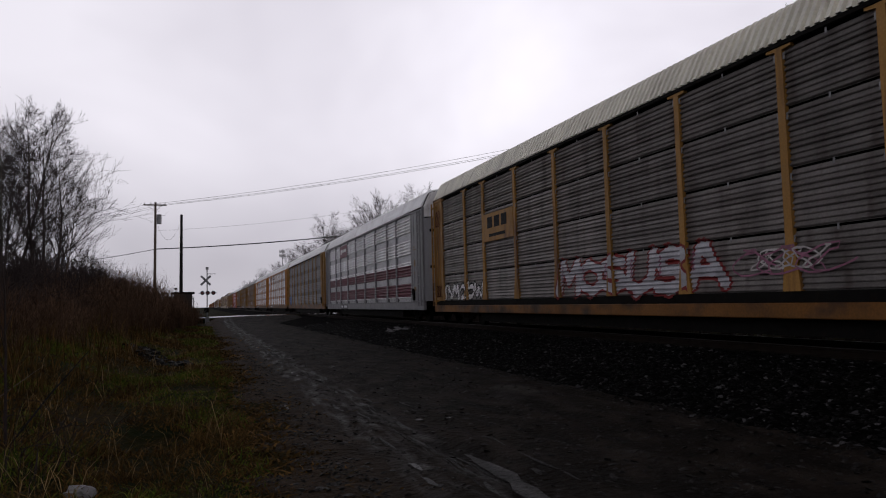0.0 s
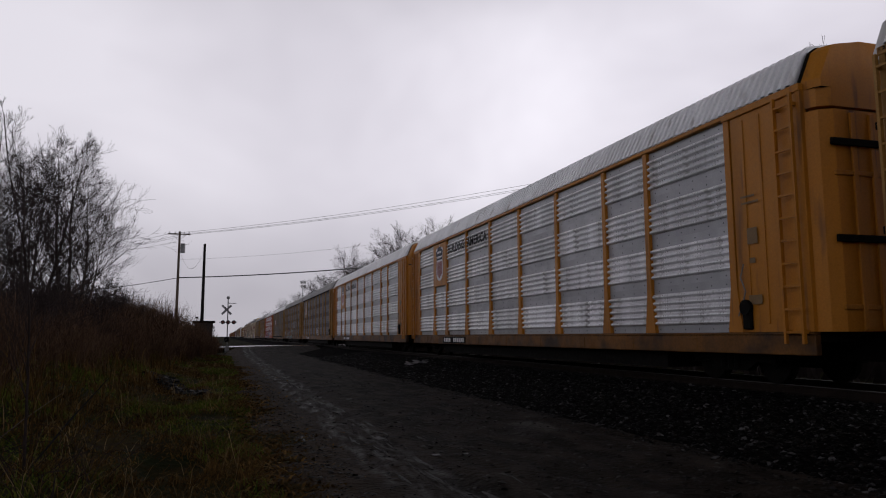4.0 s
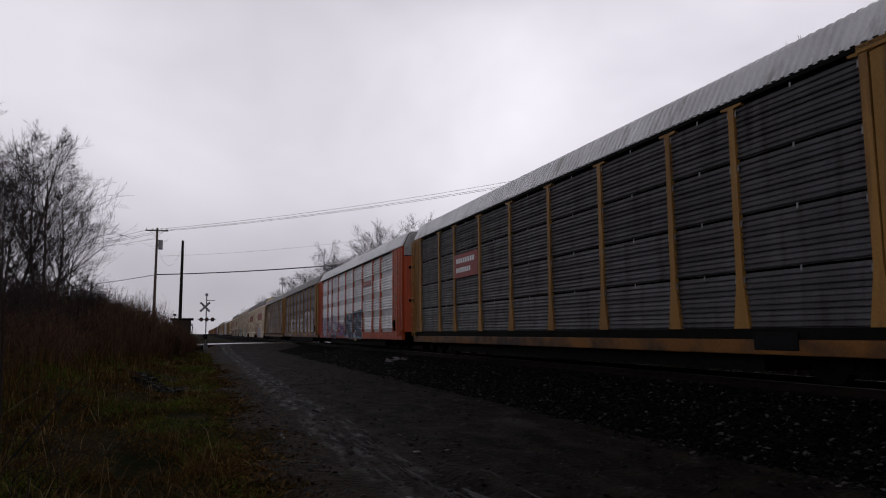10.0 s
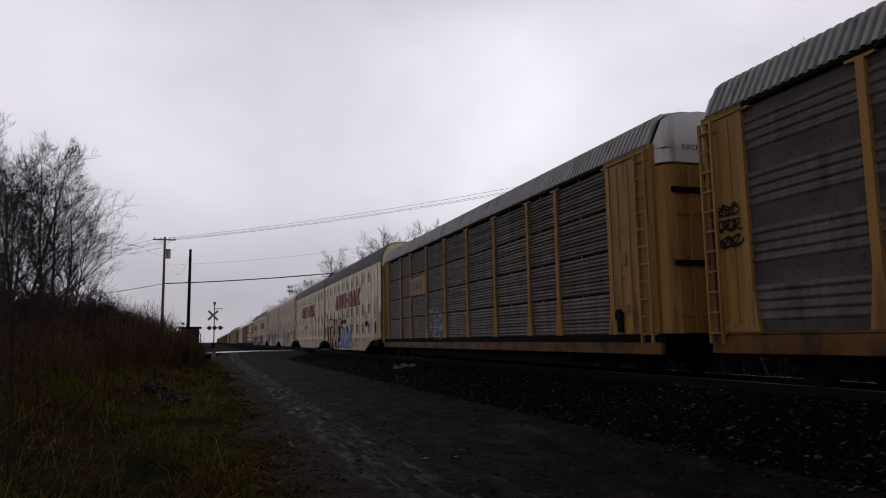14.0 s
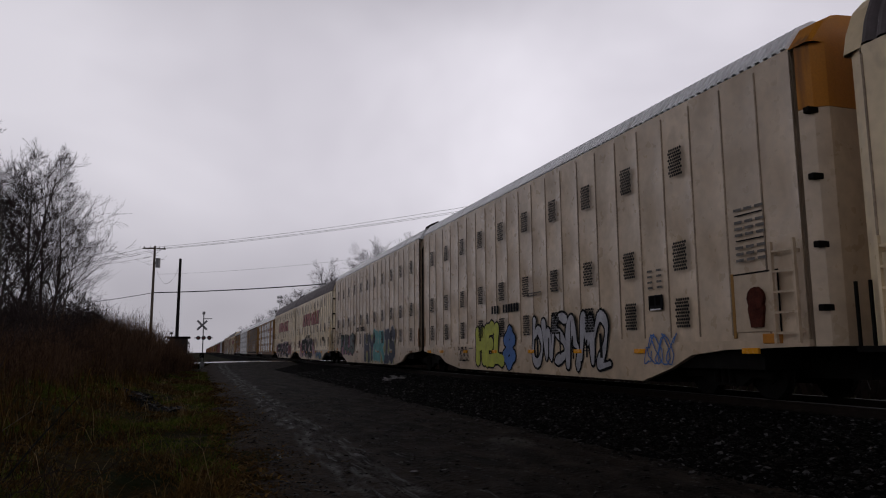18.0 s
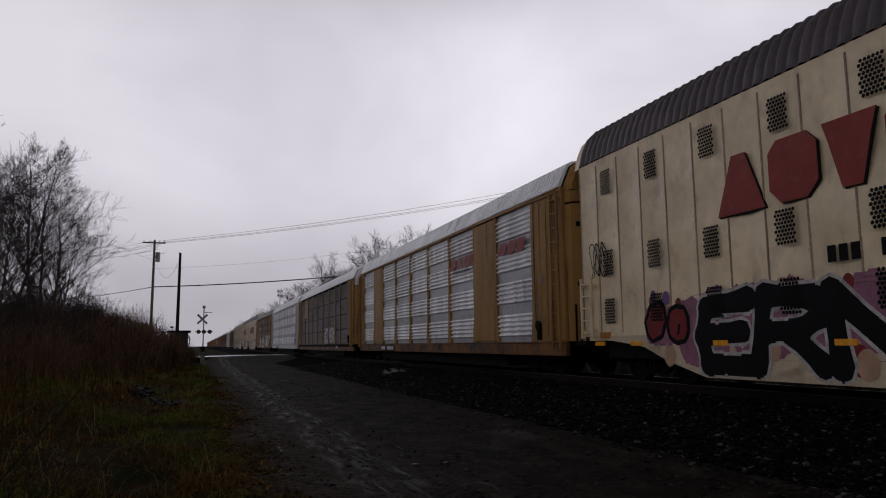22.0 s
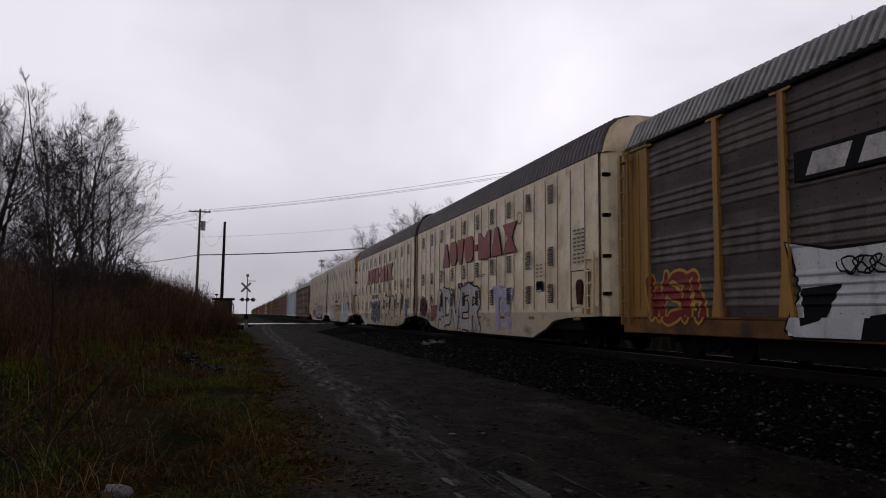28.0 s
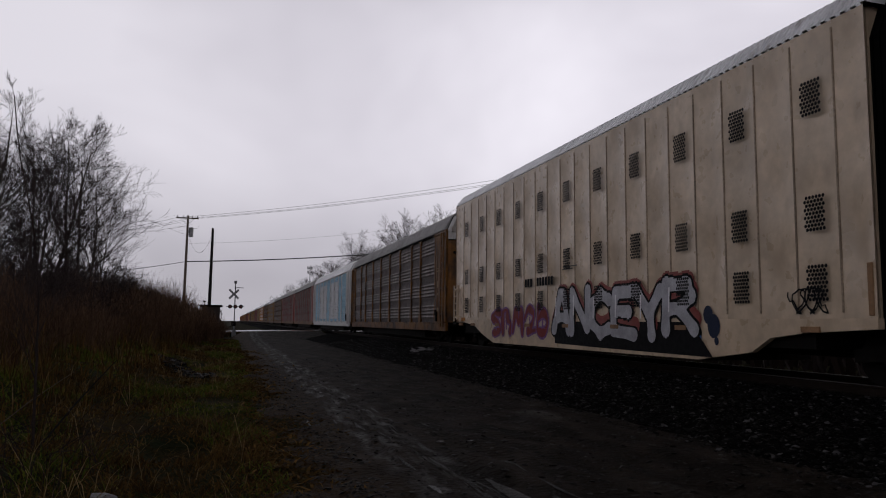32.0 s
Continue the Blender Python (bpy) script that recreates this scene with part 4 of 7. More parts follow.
def shield(car, s0, s1, z0, z1, ground, top, stripe):
    """A plain shield in three colours on a plate, no letters."""
    p = plate(car, s0 - 0.05, s1 + 0.05, z0 - 0.25, z1 + 0.1, ground, "painted plate with a striped shield")
    w, h, c = (s1 - s0) * 0.62, (z1 - z0), (s0 + s1) / 2

    def outline(k):
        o = [(0, 0.0), (0.3, 0.06), (0.47, 0.18), (0.5, 0.34), (0.42, 0.6), (0.44, 0.74), (0.52, 0.86), (0.36, 0.95), (0.2, 0.93), (0, 1.0)]
        full = o + [(-x, z) for x, z in o[-2:0:-1]]
        return [(c + x * w * k, z0 + h / 2 + (z - 0.5) * h * k) for x, z in full]

    def face(poly, out):
        bm = bmesh.new()
        bm.faces.new([bm.verts.new((-HALF - out, -s, z)) for s, z in poly])
        return bm
    part("shield_edge", face(outline(1.035), 0.040), "white" if stripe == "red" else "navy", p)
    part("shield_field", face(outline(0.98), 0.044), "white", p)
    cut = z0 + h * 0.56
    up = [q for q in outline(0.98) if q[1] > cut]
    part("shield_top", face(sorted([q for q in up if q[0] >= c], key=lambda q: q[1]) + sorted([q for q in up if q[0] < c], key=lambda q: -q[1]), 0.048), top, p)
    for i in range(5):
        bm = bmesh.new()
        x = c + (i - 2) * w * 0.175
        lo = z0 + h * (0.07 + 0.05 * abs(i - 2))
        bm.faces.new([bm.verts.new((-HALF - 0.048, -s, z)) for s, z in ((x - w * 0.064, lo), (x + w * 0.064, lo), (x + w * 0.064, cut - 0.02), (x - w * 0.064, cut - 0.02))])
        part("shield_stripe", bm, stripe, p)
    for k in (0, 1):
        bars(p, c - w * (0.3 if k == 0 else 0.38), c + w * (0.3 if k == 0 else 0.38), z0 + h * (0.79 - 0.14 * k), z0 + h * (0.85 - 0.14 * k), 5 + 2 * k, "white", 0.052, "shield_bar")


CARS = []


def car_carrier(rear, label, sheet, paint, roof, style="grouped", sill="sillpaint", cap=True, end=None, far=False, roof_end="whitepaint"):
    """A covered car carrier whose rear coupling starts at that place along the track."""
    car = thing("autorack_car", pose(TRACK_X, rear, RAIL_TOP), label, "railway car", "cars of the freight train")
    CARS.append((car, rear))
    end = end or paint
    edges = [POSTS[0]] + POSTS[1:]

    # solid box added inside the body, near-black to keep light out
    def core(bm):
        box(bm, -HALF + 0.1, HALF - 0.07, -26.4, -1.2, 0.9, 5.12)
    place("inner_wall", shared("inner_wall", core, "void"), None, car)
    place("roof", shared("roof", lambda bm: roof_shape(bm, ROOF, 0.95, 26.7), roof), None, car, "ribbed sheet roof")

    def sill_shape(bm):
        box(bm, -HALF - 0.03, -HALF + 0.1, -26.85, -0.75, 0.56, 0.90, 0.015)
        box(bm, -HALF - 0.045, -HALF + 0.1, -26.85, -0.75, 0.905, 0.945, 0.008)
        for s in (3.2, 7.7, 10.4, 13.2, 16.0, 18.8, 21.2, 23.6):
            box(bm, -HALF - 0.04, -HALF - 0.02, -s - 0.17, -s + 0.17, 0.6, 0.86, 0.01)
    if style == "fine":
        place("side_sill", shared("low_side_sill", lambda bm: box(bm, -HALF - 0.03, -HALF + 0.1, -26.85, -0.75, 0.50, 0.76, 0.015), sill), None, car, "rust-stained painted side sill")
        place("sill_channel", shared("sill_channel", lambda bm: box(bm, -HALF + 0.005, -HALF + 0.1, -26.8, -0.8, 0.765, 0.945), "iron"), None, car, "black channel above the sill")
    else:
        place("side_sill", shared("side_sill", sill_shape, sill), None, car, "rust-stained painted side sill")

    def rail_shape(bm):
        box(bm, -HALF - 0.05, -HALF + 0.12, -26.75, -0.85, 5.045, 5.13, 0.012)
    place("eave_rail", shared("eave_rail", rail_shape, "iron" if cap else paint), None, car)

    def far_side(bm):
        box(bm, HALF - 0.06, HALF, -26.75, -0.85, 0.56, 5.13)
    place("far_side_wall", shared("far_side_wall", far_side, sheet), None, car)

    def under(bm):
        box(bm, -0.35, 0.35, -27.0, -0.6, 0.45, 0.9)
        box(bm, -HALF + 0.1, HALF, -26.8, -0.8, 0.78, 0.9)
        # low block added to keep the space under the car black
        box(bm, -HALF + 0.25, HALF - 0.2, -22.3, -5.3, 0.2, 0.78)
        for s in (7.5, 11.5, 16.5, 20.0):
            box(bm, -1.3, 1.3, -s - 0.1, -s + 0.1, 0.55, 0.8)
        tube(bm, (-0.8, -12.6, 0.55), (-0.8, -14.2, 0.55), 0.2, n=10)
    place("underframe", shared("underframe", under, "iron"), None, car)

    def coupler(bm):
        box(bm, -0.1, 0.1, -0.8, 0.0, 0.78, 0.98, 0.02)
        box(bm, -0.17, 0.17, -0.02, 0.3, 0.72, 1.04, 0.03)
    place("coupler", shared("coupler", coupler, "iron"), None, car, "", pose(0, -0.3, 0))
    place("coupler", shared("coupler", coupler, "iron"), None, car, "", pose(0, -27.3, 0, 0, 0, 180))
    # sheets between the posts
    last = [(edges[i], edges[i + 1]) for i in range(len(edges) - 1)]
    for a, b in last:
        if far:
            break
        for r in range(ROWS):
            place("panel", panel_mesh(style, b - a - 0.12, sheet), None, car, "", pose(-HALF + 0.055, -a - 0.06, Z0 + r * PANEL_H))
    if far:
        for r in range(ROWS):
            place("panel", panel_mesh(style, 23.0, sheet), None, car, "", pose(-HALF + 0.055, -1.9, Z0 + r * PANEL_H))
    for s in POSTS:
        place("post", shared("post" if cap else "plain_post", lambda bm: post_shape(bm, cap), paint), None, car, "", pose(0, -s, 0))
    # end doors, ladders
    for s, sg in ((27.16, 1), (0.56, -1)):
        key = "end_door_front" if sg > 0 else "end_door_rear"
        d = place("end_door", shared(key, lambda bm: end_shape(bm, s, sg, 0.95, 4.62), end), None, car, "ribbed end door")
        place("end_cap", shared(key + "_cap", lambda bm: cap_shape(bm, s, sg), roof_end), None, d, "painted upper part of the end")
        place("end_seal", shared(key + "_seal", lambda bm: prism(bm, roof_outline(1.012), -(s - 0.36 * sg), -(s - 0.42 * sg)), "iron"), None, d, "black joint strip below the roof end")
        if not far:
            for z in (4.05, 2.45):
                place("hinge_bar", shared("hinge_bar", lambda bm: box(bm, -0.55, 0.55, -0.03, 0.03, -0.06, 0.06, 0.01), "iron"), None, d, "", pose(-0.75, -s - 0.05 * sg, z))
        if not far:
            door_ribs(d, s, 0.95, 4.62, end)
            if sg > 0 and roof_end == "whitepaint":
                end_words(d, "EXCESS HEIGHT CAR", -0.95, 4.95, 0.13, s + 0.025)
    for a, b in ((25.05, 26.15), (0.98, 1.76)):
        def bay(bm):
            box(bm, -HALF - 0.008, -HALF + 0.04, -b, -a, 0.95, 5.04, 0.006)
        ep = place("end_panel", shared("end_panel_%d" % round(a), bay, paint), None, car, "painted steel end bay")
        for k in (0.3, 0.7):
            if not far:
                place("panel_rib", shared("panel_rib", lambda bm: box(bm, -HALF - 0.028, -HALF - 0.004, -0.03, 0.03, 1.1, 4.9, 0.006), paint), None, ep, "", pose(0, -a - (b - a) * k, 0))

    for s, ln in ((25.85, 2.0), (1.4, 1.15)):
        place("end_beam", shared("end_beam_%d" % s, lambda bm: box(bm, -HALF - 0.05, -HALF + 0.05, -ln / 2, ln / 2, 5.0, 5.13, 0.01), paint), None, car, "", pose(0, -s, 0))
    for s in (26.79, 26.21, 0.89):
        place("corner_post", shared("corner_post", lambda bm: box(bm, -HALF - 0.032, -HALF + 0.1, -0.05, 0.05, 0.95, 5.1, 0.01), paint), None, car, "", pose(0, -s, 0))
    place("corner_sheet", shared("corner_sheet", lambda bm: box(bm, -HALF - 0.01, -HALF + 0.1, -26.75, -26.25, 0.95, 5.1), paint), None, car)
    if not far:
        place("ladder", shared("ladder", lambda bm: ladder_shape(bm, 26.32, 26.72, 0.75, 5.0, 11), paint), None, car)
        place("ladder", shared("ladder_rear", lambda bm: ladder_shape(bm, 0.86, 1.2, 0.75, 5.0, 11), paint), None, car)

        for z0, z1, a, b in ((1.45, 1.62, 25.3, 25.75), (2.55, 2.85, 25.35, 25.7), (3.3, 3.34, 25.2, 25.8), (3.42, 3.46, 25.2, 25.7), (2.2, 2.3, 25.4, 25.6)):
            bars(car, a, b, z0, z1, 1, "tarnish", 0.032, "stencil_bar")
        bm = bmesh.new()
        pts = [(25.3, 2.2), (25.2, 1.95), (25.32, 1.7), (25.22, 1.45), (25.1, 1.25)]
        for (q0, z0), (q1, z1) in zip(pts, pts[1:]):
            tube(bm, (-HALF - 0.07, -q0, z0), (-HALF - 0.07, -q1, z1), 0.013, n=5)
        part("brake_chain", bm, "metal", car, "loose chain of the hand brake")
        bm = bmesh.new()
        tube(bm, (-HALF - 0.02, -25.3, 1.4), (-HALF - 0.1, -25.3, 1.4), 0.14, n=14)
        box(bm, -HALF - 0.08, -HALF, -25.42, -25.2, 1.0, 1.5, 0.02)
        part("hand_brake", bm, "iron", car, "black hand brake gear")
    for s in (3.4, 24.2):
        bogie(car, s)
    return car


M["tarnish"] = surf("faded_black_stencil", (0.17, 0.10, 0.035), 0.6, 0, 0.2, 3, 30, 0)


def number_plate(car, s0, s1, z0=0.6, z1=0.86):
    """A black plate with plain pale bars."""
    p = plate(car, s0, s1, z0, z1, "black", "black plate with pale plain bars", "number_panel", 0.052)
    w = s1 - s0
    bars(p, s0 + w * 0.04, s0 + w * 0.36, z0 + 0.05, z1 - 0.05, 4, "white", 0.057)
    bars(p, s0 + w * 0.48, s0 + w * 0.96, z0 + 0.05, z1 - 0.05, 6, "white", 0.057)


# tall two-unit cars -------------------------------------------------------
UNIT_L = 22.05


def vent_shape(bm):
    """A patch of round holes in rows."""
    for r in range(9):
        for c in range(6):
            y = -0.21 + 0.042 + c * 0.072 + (0.018 if r % 2 else -0.018)
            z = -0.3 + 0.033 + r * 0.067
            bm.faces.new([bm.verts.new((-HALF - 0.0485, y + math.cos(a * 1.047) * 0.0345, z + math.sin(a * 1.047) * 0.0345)) for a in range(6)])


def bay_shape(bm, w, z0, z1, dish):
    """One upright side sheet, slightly dished, with a folded seam."""
    ny, nz = 6, 16
    g = []
    for i in range(ny + 1):
        col = []
        for j in range(nz + 1):
            y, z = w * i / ny, z0 + (z1 - z0) * j / nz
            b = -math.sin(math.pi * i / ny) * min(1, j / 2, (nz - j) / 2) * (0.030 * (1 + math.sin(j * 1.15 + i * 0.35 + dish * 2.1)) + 0.012 * (1 + math.sin(j * 0.45 + dish * 1.7)))
            col.append(bm.verts.new((-HALF - 0.012 - b, -y, z)))
        g.append(col)
    for i in range(ny):
        for j in range(nz):
            f = bm.faces.new((g[i][j], g[i + 1][j], g[i + 1][j + 1], g[i][j + 1]))
            f.smooth = True
    if dish != 0:
        known = set(bm.faces)
        box(bm, -HALF - 0.028, -HALF, -0.02, 0.02, z0 + 0.1, z1 - 0.12, 0.008)
        for f in bm.faces:
            if f not in known:
                f.material_index = 1


TALL_ROOF = {"roofdark": [(0.0, 5.38), (0.02, 5.46), (0.09, 5.75), (0.24, 6.09), (0.48, 6.32), (0.85, 6.43), (1.2, 6.46)],
             "roofwhite": [(0.0, 5.90), (0.02, 5.93), (0.30, 6.3), (0.6, 6.45), (1.2, 6.5)]}
M["seamdirt"] = surf("grimy_folded_seam", (0.25, 0.185, 0.125), 0.6, 0, 0.5, 2, 20, 0.05, (0.16, 0.11, 0.07), 0.3, UPR)
M["seamrust"] = surf("rust_stained_seam", (0.22, 0.12, 0.055), 0.7, 0, 0.3, 2, 20, 0.05, None, 0, UPR)


def tall_cap(bm, roof, s, sg):
    """The hipped upper end of a tall body, in the section of its roof."""
    half = [(-HALF + x + 0.02, z - 0.01) for x, z in TALL_ROOF[roof]]
    o = half + [(-x, z) for x, z in half[::-1]]
    eave = half[0][1]
    rings = [[bm.verts.new((x * kx, -q, eave + (z - eave) * kz)) for x, z in o] for kx, kz, q in ((1.0, 1.0, s - 0.05 * sg), (0.995, 0.99, s + 0.33 * sg), (0.95, 0.955, s + 0.41 * sg))]
    for p, q in zip(rings, rings[1:]):
        for i in range(len(o) - 1):
            bm.faces.new((p[i], p[i + 1], q[i + 1], q[i]))
    bm.faces.new(rings[-1])
    bmesh.ops.recalc_face_normals(bm, faces=bm.faces)


def tall_unit(car, front, sheet, roof, branded, seed, first_seam=None, bright=False):
    """One of the two bodies of a tall articulated car; measured from its rear gap."""
    eave = TALL_ROOF[roof][0][1]
    s0, s1 = ((0.42 if roof == "roofdark" else 0.6), 21.55) if front else (0.72, 21.75)
    first = first_seam or (1.37 if front else 1.54)          # first seam of the vent bays
    unit = car
    w = 0.9225
    place("roof", shared("tall_roof_%d%s" % (front, roof), lambda bm: roof_shape(bm, TALL_ROOF[roof], s0, s1, 0.26 if roof == "roofdark" else 0.2, 0.062 if roof == "roofdark" else 0.05, roof == "roofdark"), roof), None, unit, "ribbed sheet roof")

    # solid box added behind the side sheets
    def core(bm):
        box(bm, -HALF + 0.09, HALF, -s1 + 0.05, -s0 - 0.05, 0.95, eave)
    place("inner_wall", shared("tall_core_%d%s" % (front, roof), core, sheet), None, unit)
    # side sheets
    cuts = []
    s = first
    while s > s0 + 0.5:
        s -= w
    s = max(s, s0)
    cuts.append(s0)
    s = first - w * int((first - s0) / w)
    while s < s1 - 0.3:
        if s > s0 + 0.3:
            cuts.append(s)
        s += w
    cuts.append(s1)
    for i, (a, b) in enumerate(zip(cuts, cuts[1:])):
        wd, dish = round(b - a, 2), (i * 5 + seed) % 4 + 1
        me = shared("sheet_%s_%d_%s" % (wd, dish, roof), lambda bm: bay_shape(bm, wd, 1.05, eave, dish), sheet)
        if len(me.materials) < 2:
            me.materials.append(M["seamdirt"])
        place("side_sheet", me, None, unit, "", pose(0, -a, 0))
    # vent patches in every other bay
    for k in range(10 if front else 11):
        s = first + w * 0.5 + 2 * w * k
        for z in (4.74, 2.79, 1.64):
            place("vent", shared("vent", vent_shape, "black"), None, unit, "", pose(0, -s, z))
    # skirt with the cut-away over the bogies
    if front:
        low = [(s0, 0.98), (s0, 0.9), (1.0, 0.86), (1.9, 0.80), (2.8, 0.72), (3.5, 0.45), (5.1, 0.26), (16.9, 0.24), (17.9, 0.52), (18.6, 0.80), (19.6, 0.9), (s1, 0.95), (s1, 1.06)]
    else:
        low = [(s0, 0.95), (2.5, 0.9), (3.3, 0.80), (4.1, 0.52), (5.3, 0.23), (17.4, 0.24), (19.0, 0.45), (19.5, 0.72), (20.3, 0.82), (s1, 0.9), (s1, 1.06)]
    low.append((s0, 1.06))
    o = [(-s, z) for s, z in low[1:]]
    LOW[car.name] = ([s for s, z in low[1:-2]], [z for s, z in low[1:-2]])

    def skirt(bm):
        slab(bm, o, -HALF - 0.02, -HALF + 0.1)
    place("skirt", shared("skirt_%d" % front, skirt, "creamsill" if sheet == "cream" else "putty"), None, unit, "stained lower skirt plate")
    for s in [s0 + 0.75] + list(np.arange(3.0, 18.0, 2.77)) + [s1 - 1.3]:
        bm = bmesh.new()
        box(bm, -HALF - 0.054, -HALF, -s - 0.2, -s + 0.2, 0.83, 0.93, 0.005)
        part("reflector", bm, "reflector" if bright else "seamrust", unit, "bright amber reflector strip" if bright else "dirty brown reflector strip")
    # rust runs at the inner corner
    for s in ((s0 + 0.1,) if front else (s1 - 0.1,)):
        bm = bmesh.new()
        box(bm, -HALF - 0.03, -HALF, -s - 0.05, -s + 0.05, 1.1, 1.9, 0.01)
        part("corner_strip", bm, "seamrust", unit)
    # outer end: yellow upper corner, doors, ladder, brake stand
    if front:
        def e_front(bm):
            end_shape(bm, s1 + 0.42, 1, 0.95, 4.8 if roof == "roofwhite" else eave)
            if roof != "roofwhite":
                tall_cap(bm, roof, s1, 1)
        d = place("end_door", shared("tall_end_front" + roof, e_front, sheet), None, unit, "ribbed end door")
        if roof == "roofwhite":
            place("end_cap", shared("tall_end_cap", lambda bm: (end_shape(bm, s1 + 0.42, 1, 4.81, eave), tall_cap(bm, roof, s1, 1)), "amber"), None, d, "yellow upper part of the end")
        for z in (1.5, 2.5, 3.6, 4.7):
            bm = bmesh.new()
            box(bm, -HALF - 0.02, -HALF + 0.2, -s1 - 0.34, -s1 - 0.22, z, z + 0.1, 0.01)
            part("hinge", bm, "iron", d)
        place("ladder", shared("tall_ladder", lambda bm: ladder_shape(bm, s1 - 0.58, s1 - 0.08, 1.0, 2.7, 5), sheet), None, unit)
        for i in range(4):
            for a in (17.22, 17.55):
                bars(unit, a, a + 0.24, 2.56 - i * 0.12, 2.605 - i * 0.12, 1, "stencil", 0.034, "stencil_bar")
        for i in range(9):
            if i in (1, 5):
                bars(unit, 19.95, 20.85, 3.4 - i * 0.115, 3.425 - i * 0.115, 1, "black", 0.036, "stencil_bar")
            else:
                bars(unit, 20.0, 20.8, 3.38 - i * 0.115, 3.43 - i * 0.115, 3, "stencil", 0.036, "stencil_bar")
        # brake niche
        n = plate(unit, 19.9, 21.0, 1.2, 2.24, sheet, "shallow brake niche with a dark rim", "brake_niche", 0.034)
        for q in ((19.86, 19.93, 1.1, 2.26, "yellow"), (19.93, 20.97, 2.22, 2.25, "iron"), (20.98, 21.01, 1.2, 2.25, "iron")):
            bm = bmesh.new()
            box(bm, -HALF - 0.045, -HALF - 0.02, -q[1], -q[0], q[2], q[3], 0.006)
            part("niche_rim", bm, q[4], n)
        bm = bmesh.new()
        tube(bm, (-HALF - 0.04, -20.5, 1.78), (-HALF - 0.10, -20.5, 1.78), 0.2, n=16)
        slab(bm, [(-20.36, 1.28), (-20.3, 1.6), (-20.42, 1.95), (-20.56, 1.98), (-20.68, 1.62), (-20.62, 1.28)], -HALF - 0.09, -HALF - 0.03)
        part("brake_wheel", bm, "rustred" if seed % 2 else "iron", n, "rusty brake wheel and chain box")
        plate(unit, 20.55, 21.0, 1.0, 1.17, "amber", "small yellow warning plate", "warning_plate", 0.036)
        p = plate(unit, 17.24, 17.74, 1.74, 2.06, "black", "small black panel with pale edge lines", "data_panel", 0.03)
        bars(p, 17.28, 17.7, 1.84, 2.03, 2, "void", 0.034)
        bars(p, 17.24, 17.74, 1.74, 1.77, 1, "white", 0.034)
    else:
        def e_rear(bm):
            end_shape(bm, s0 - 0.42, -1, 0.95, eave)
            tall_cap(bm, roof, s0, -1)
        place("end_door", shared("tall_end_rear" + roof, e_rear, sheet), None, unit, "ribbed end door")
        place("ladder", shared("tall_ladder_rear", lambda bm: ladder_shape(bm, s0 + 0.08, s0 + 0.58, 1.0, 2.5, 5), sheet), None, unit)
        plate(unit, s0 + 0.75, s0 + 1.2, 1.0, 1.15, "amber", "small yellow warning plate", "warning_plate", 0.036)
    for a, b, z0, z1 in ((11.0, 12.2, 2.55, 2.58), (11.0, 11.9, 2.48, 2.51), (14.0, 15.1, 1.02, 1.05), (14.0, 15.0, 0.95, 0.98), (14.0, 15.1, 0.88, 0.91), (10.2, 10.6, 2.3, 2.33), (6.1, 6.6, 0.98, 1.01)):
        bars(unit, a, b, z0, z1, 1, "stencil", 0.035, "stencil_bar")
    bars(unit, 8.3, 8.95, 2.1, 2.36, 3, "black", 0.036)
    bars(unit, 9.25, 10.5, 2.1, 2.36, 6, "black", 0.036)
    if branded:
        q = 5.62 if front else 5.85
        brand(unit, q)


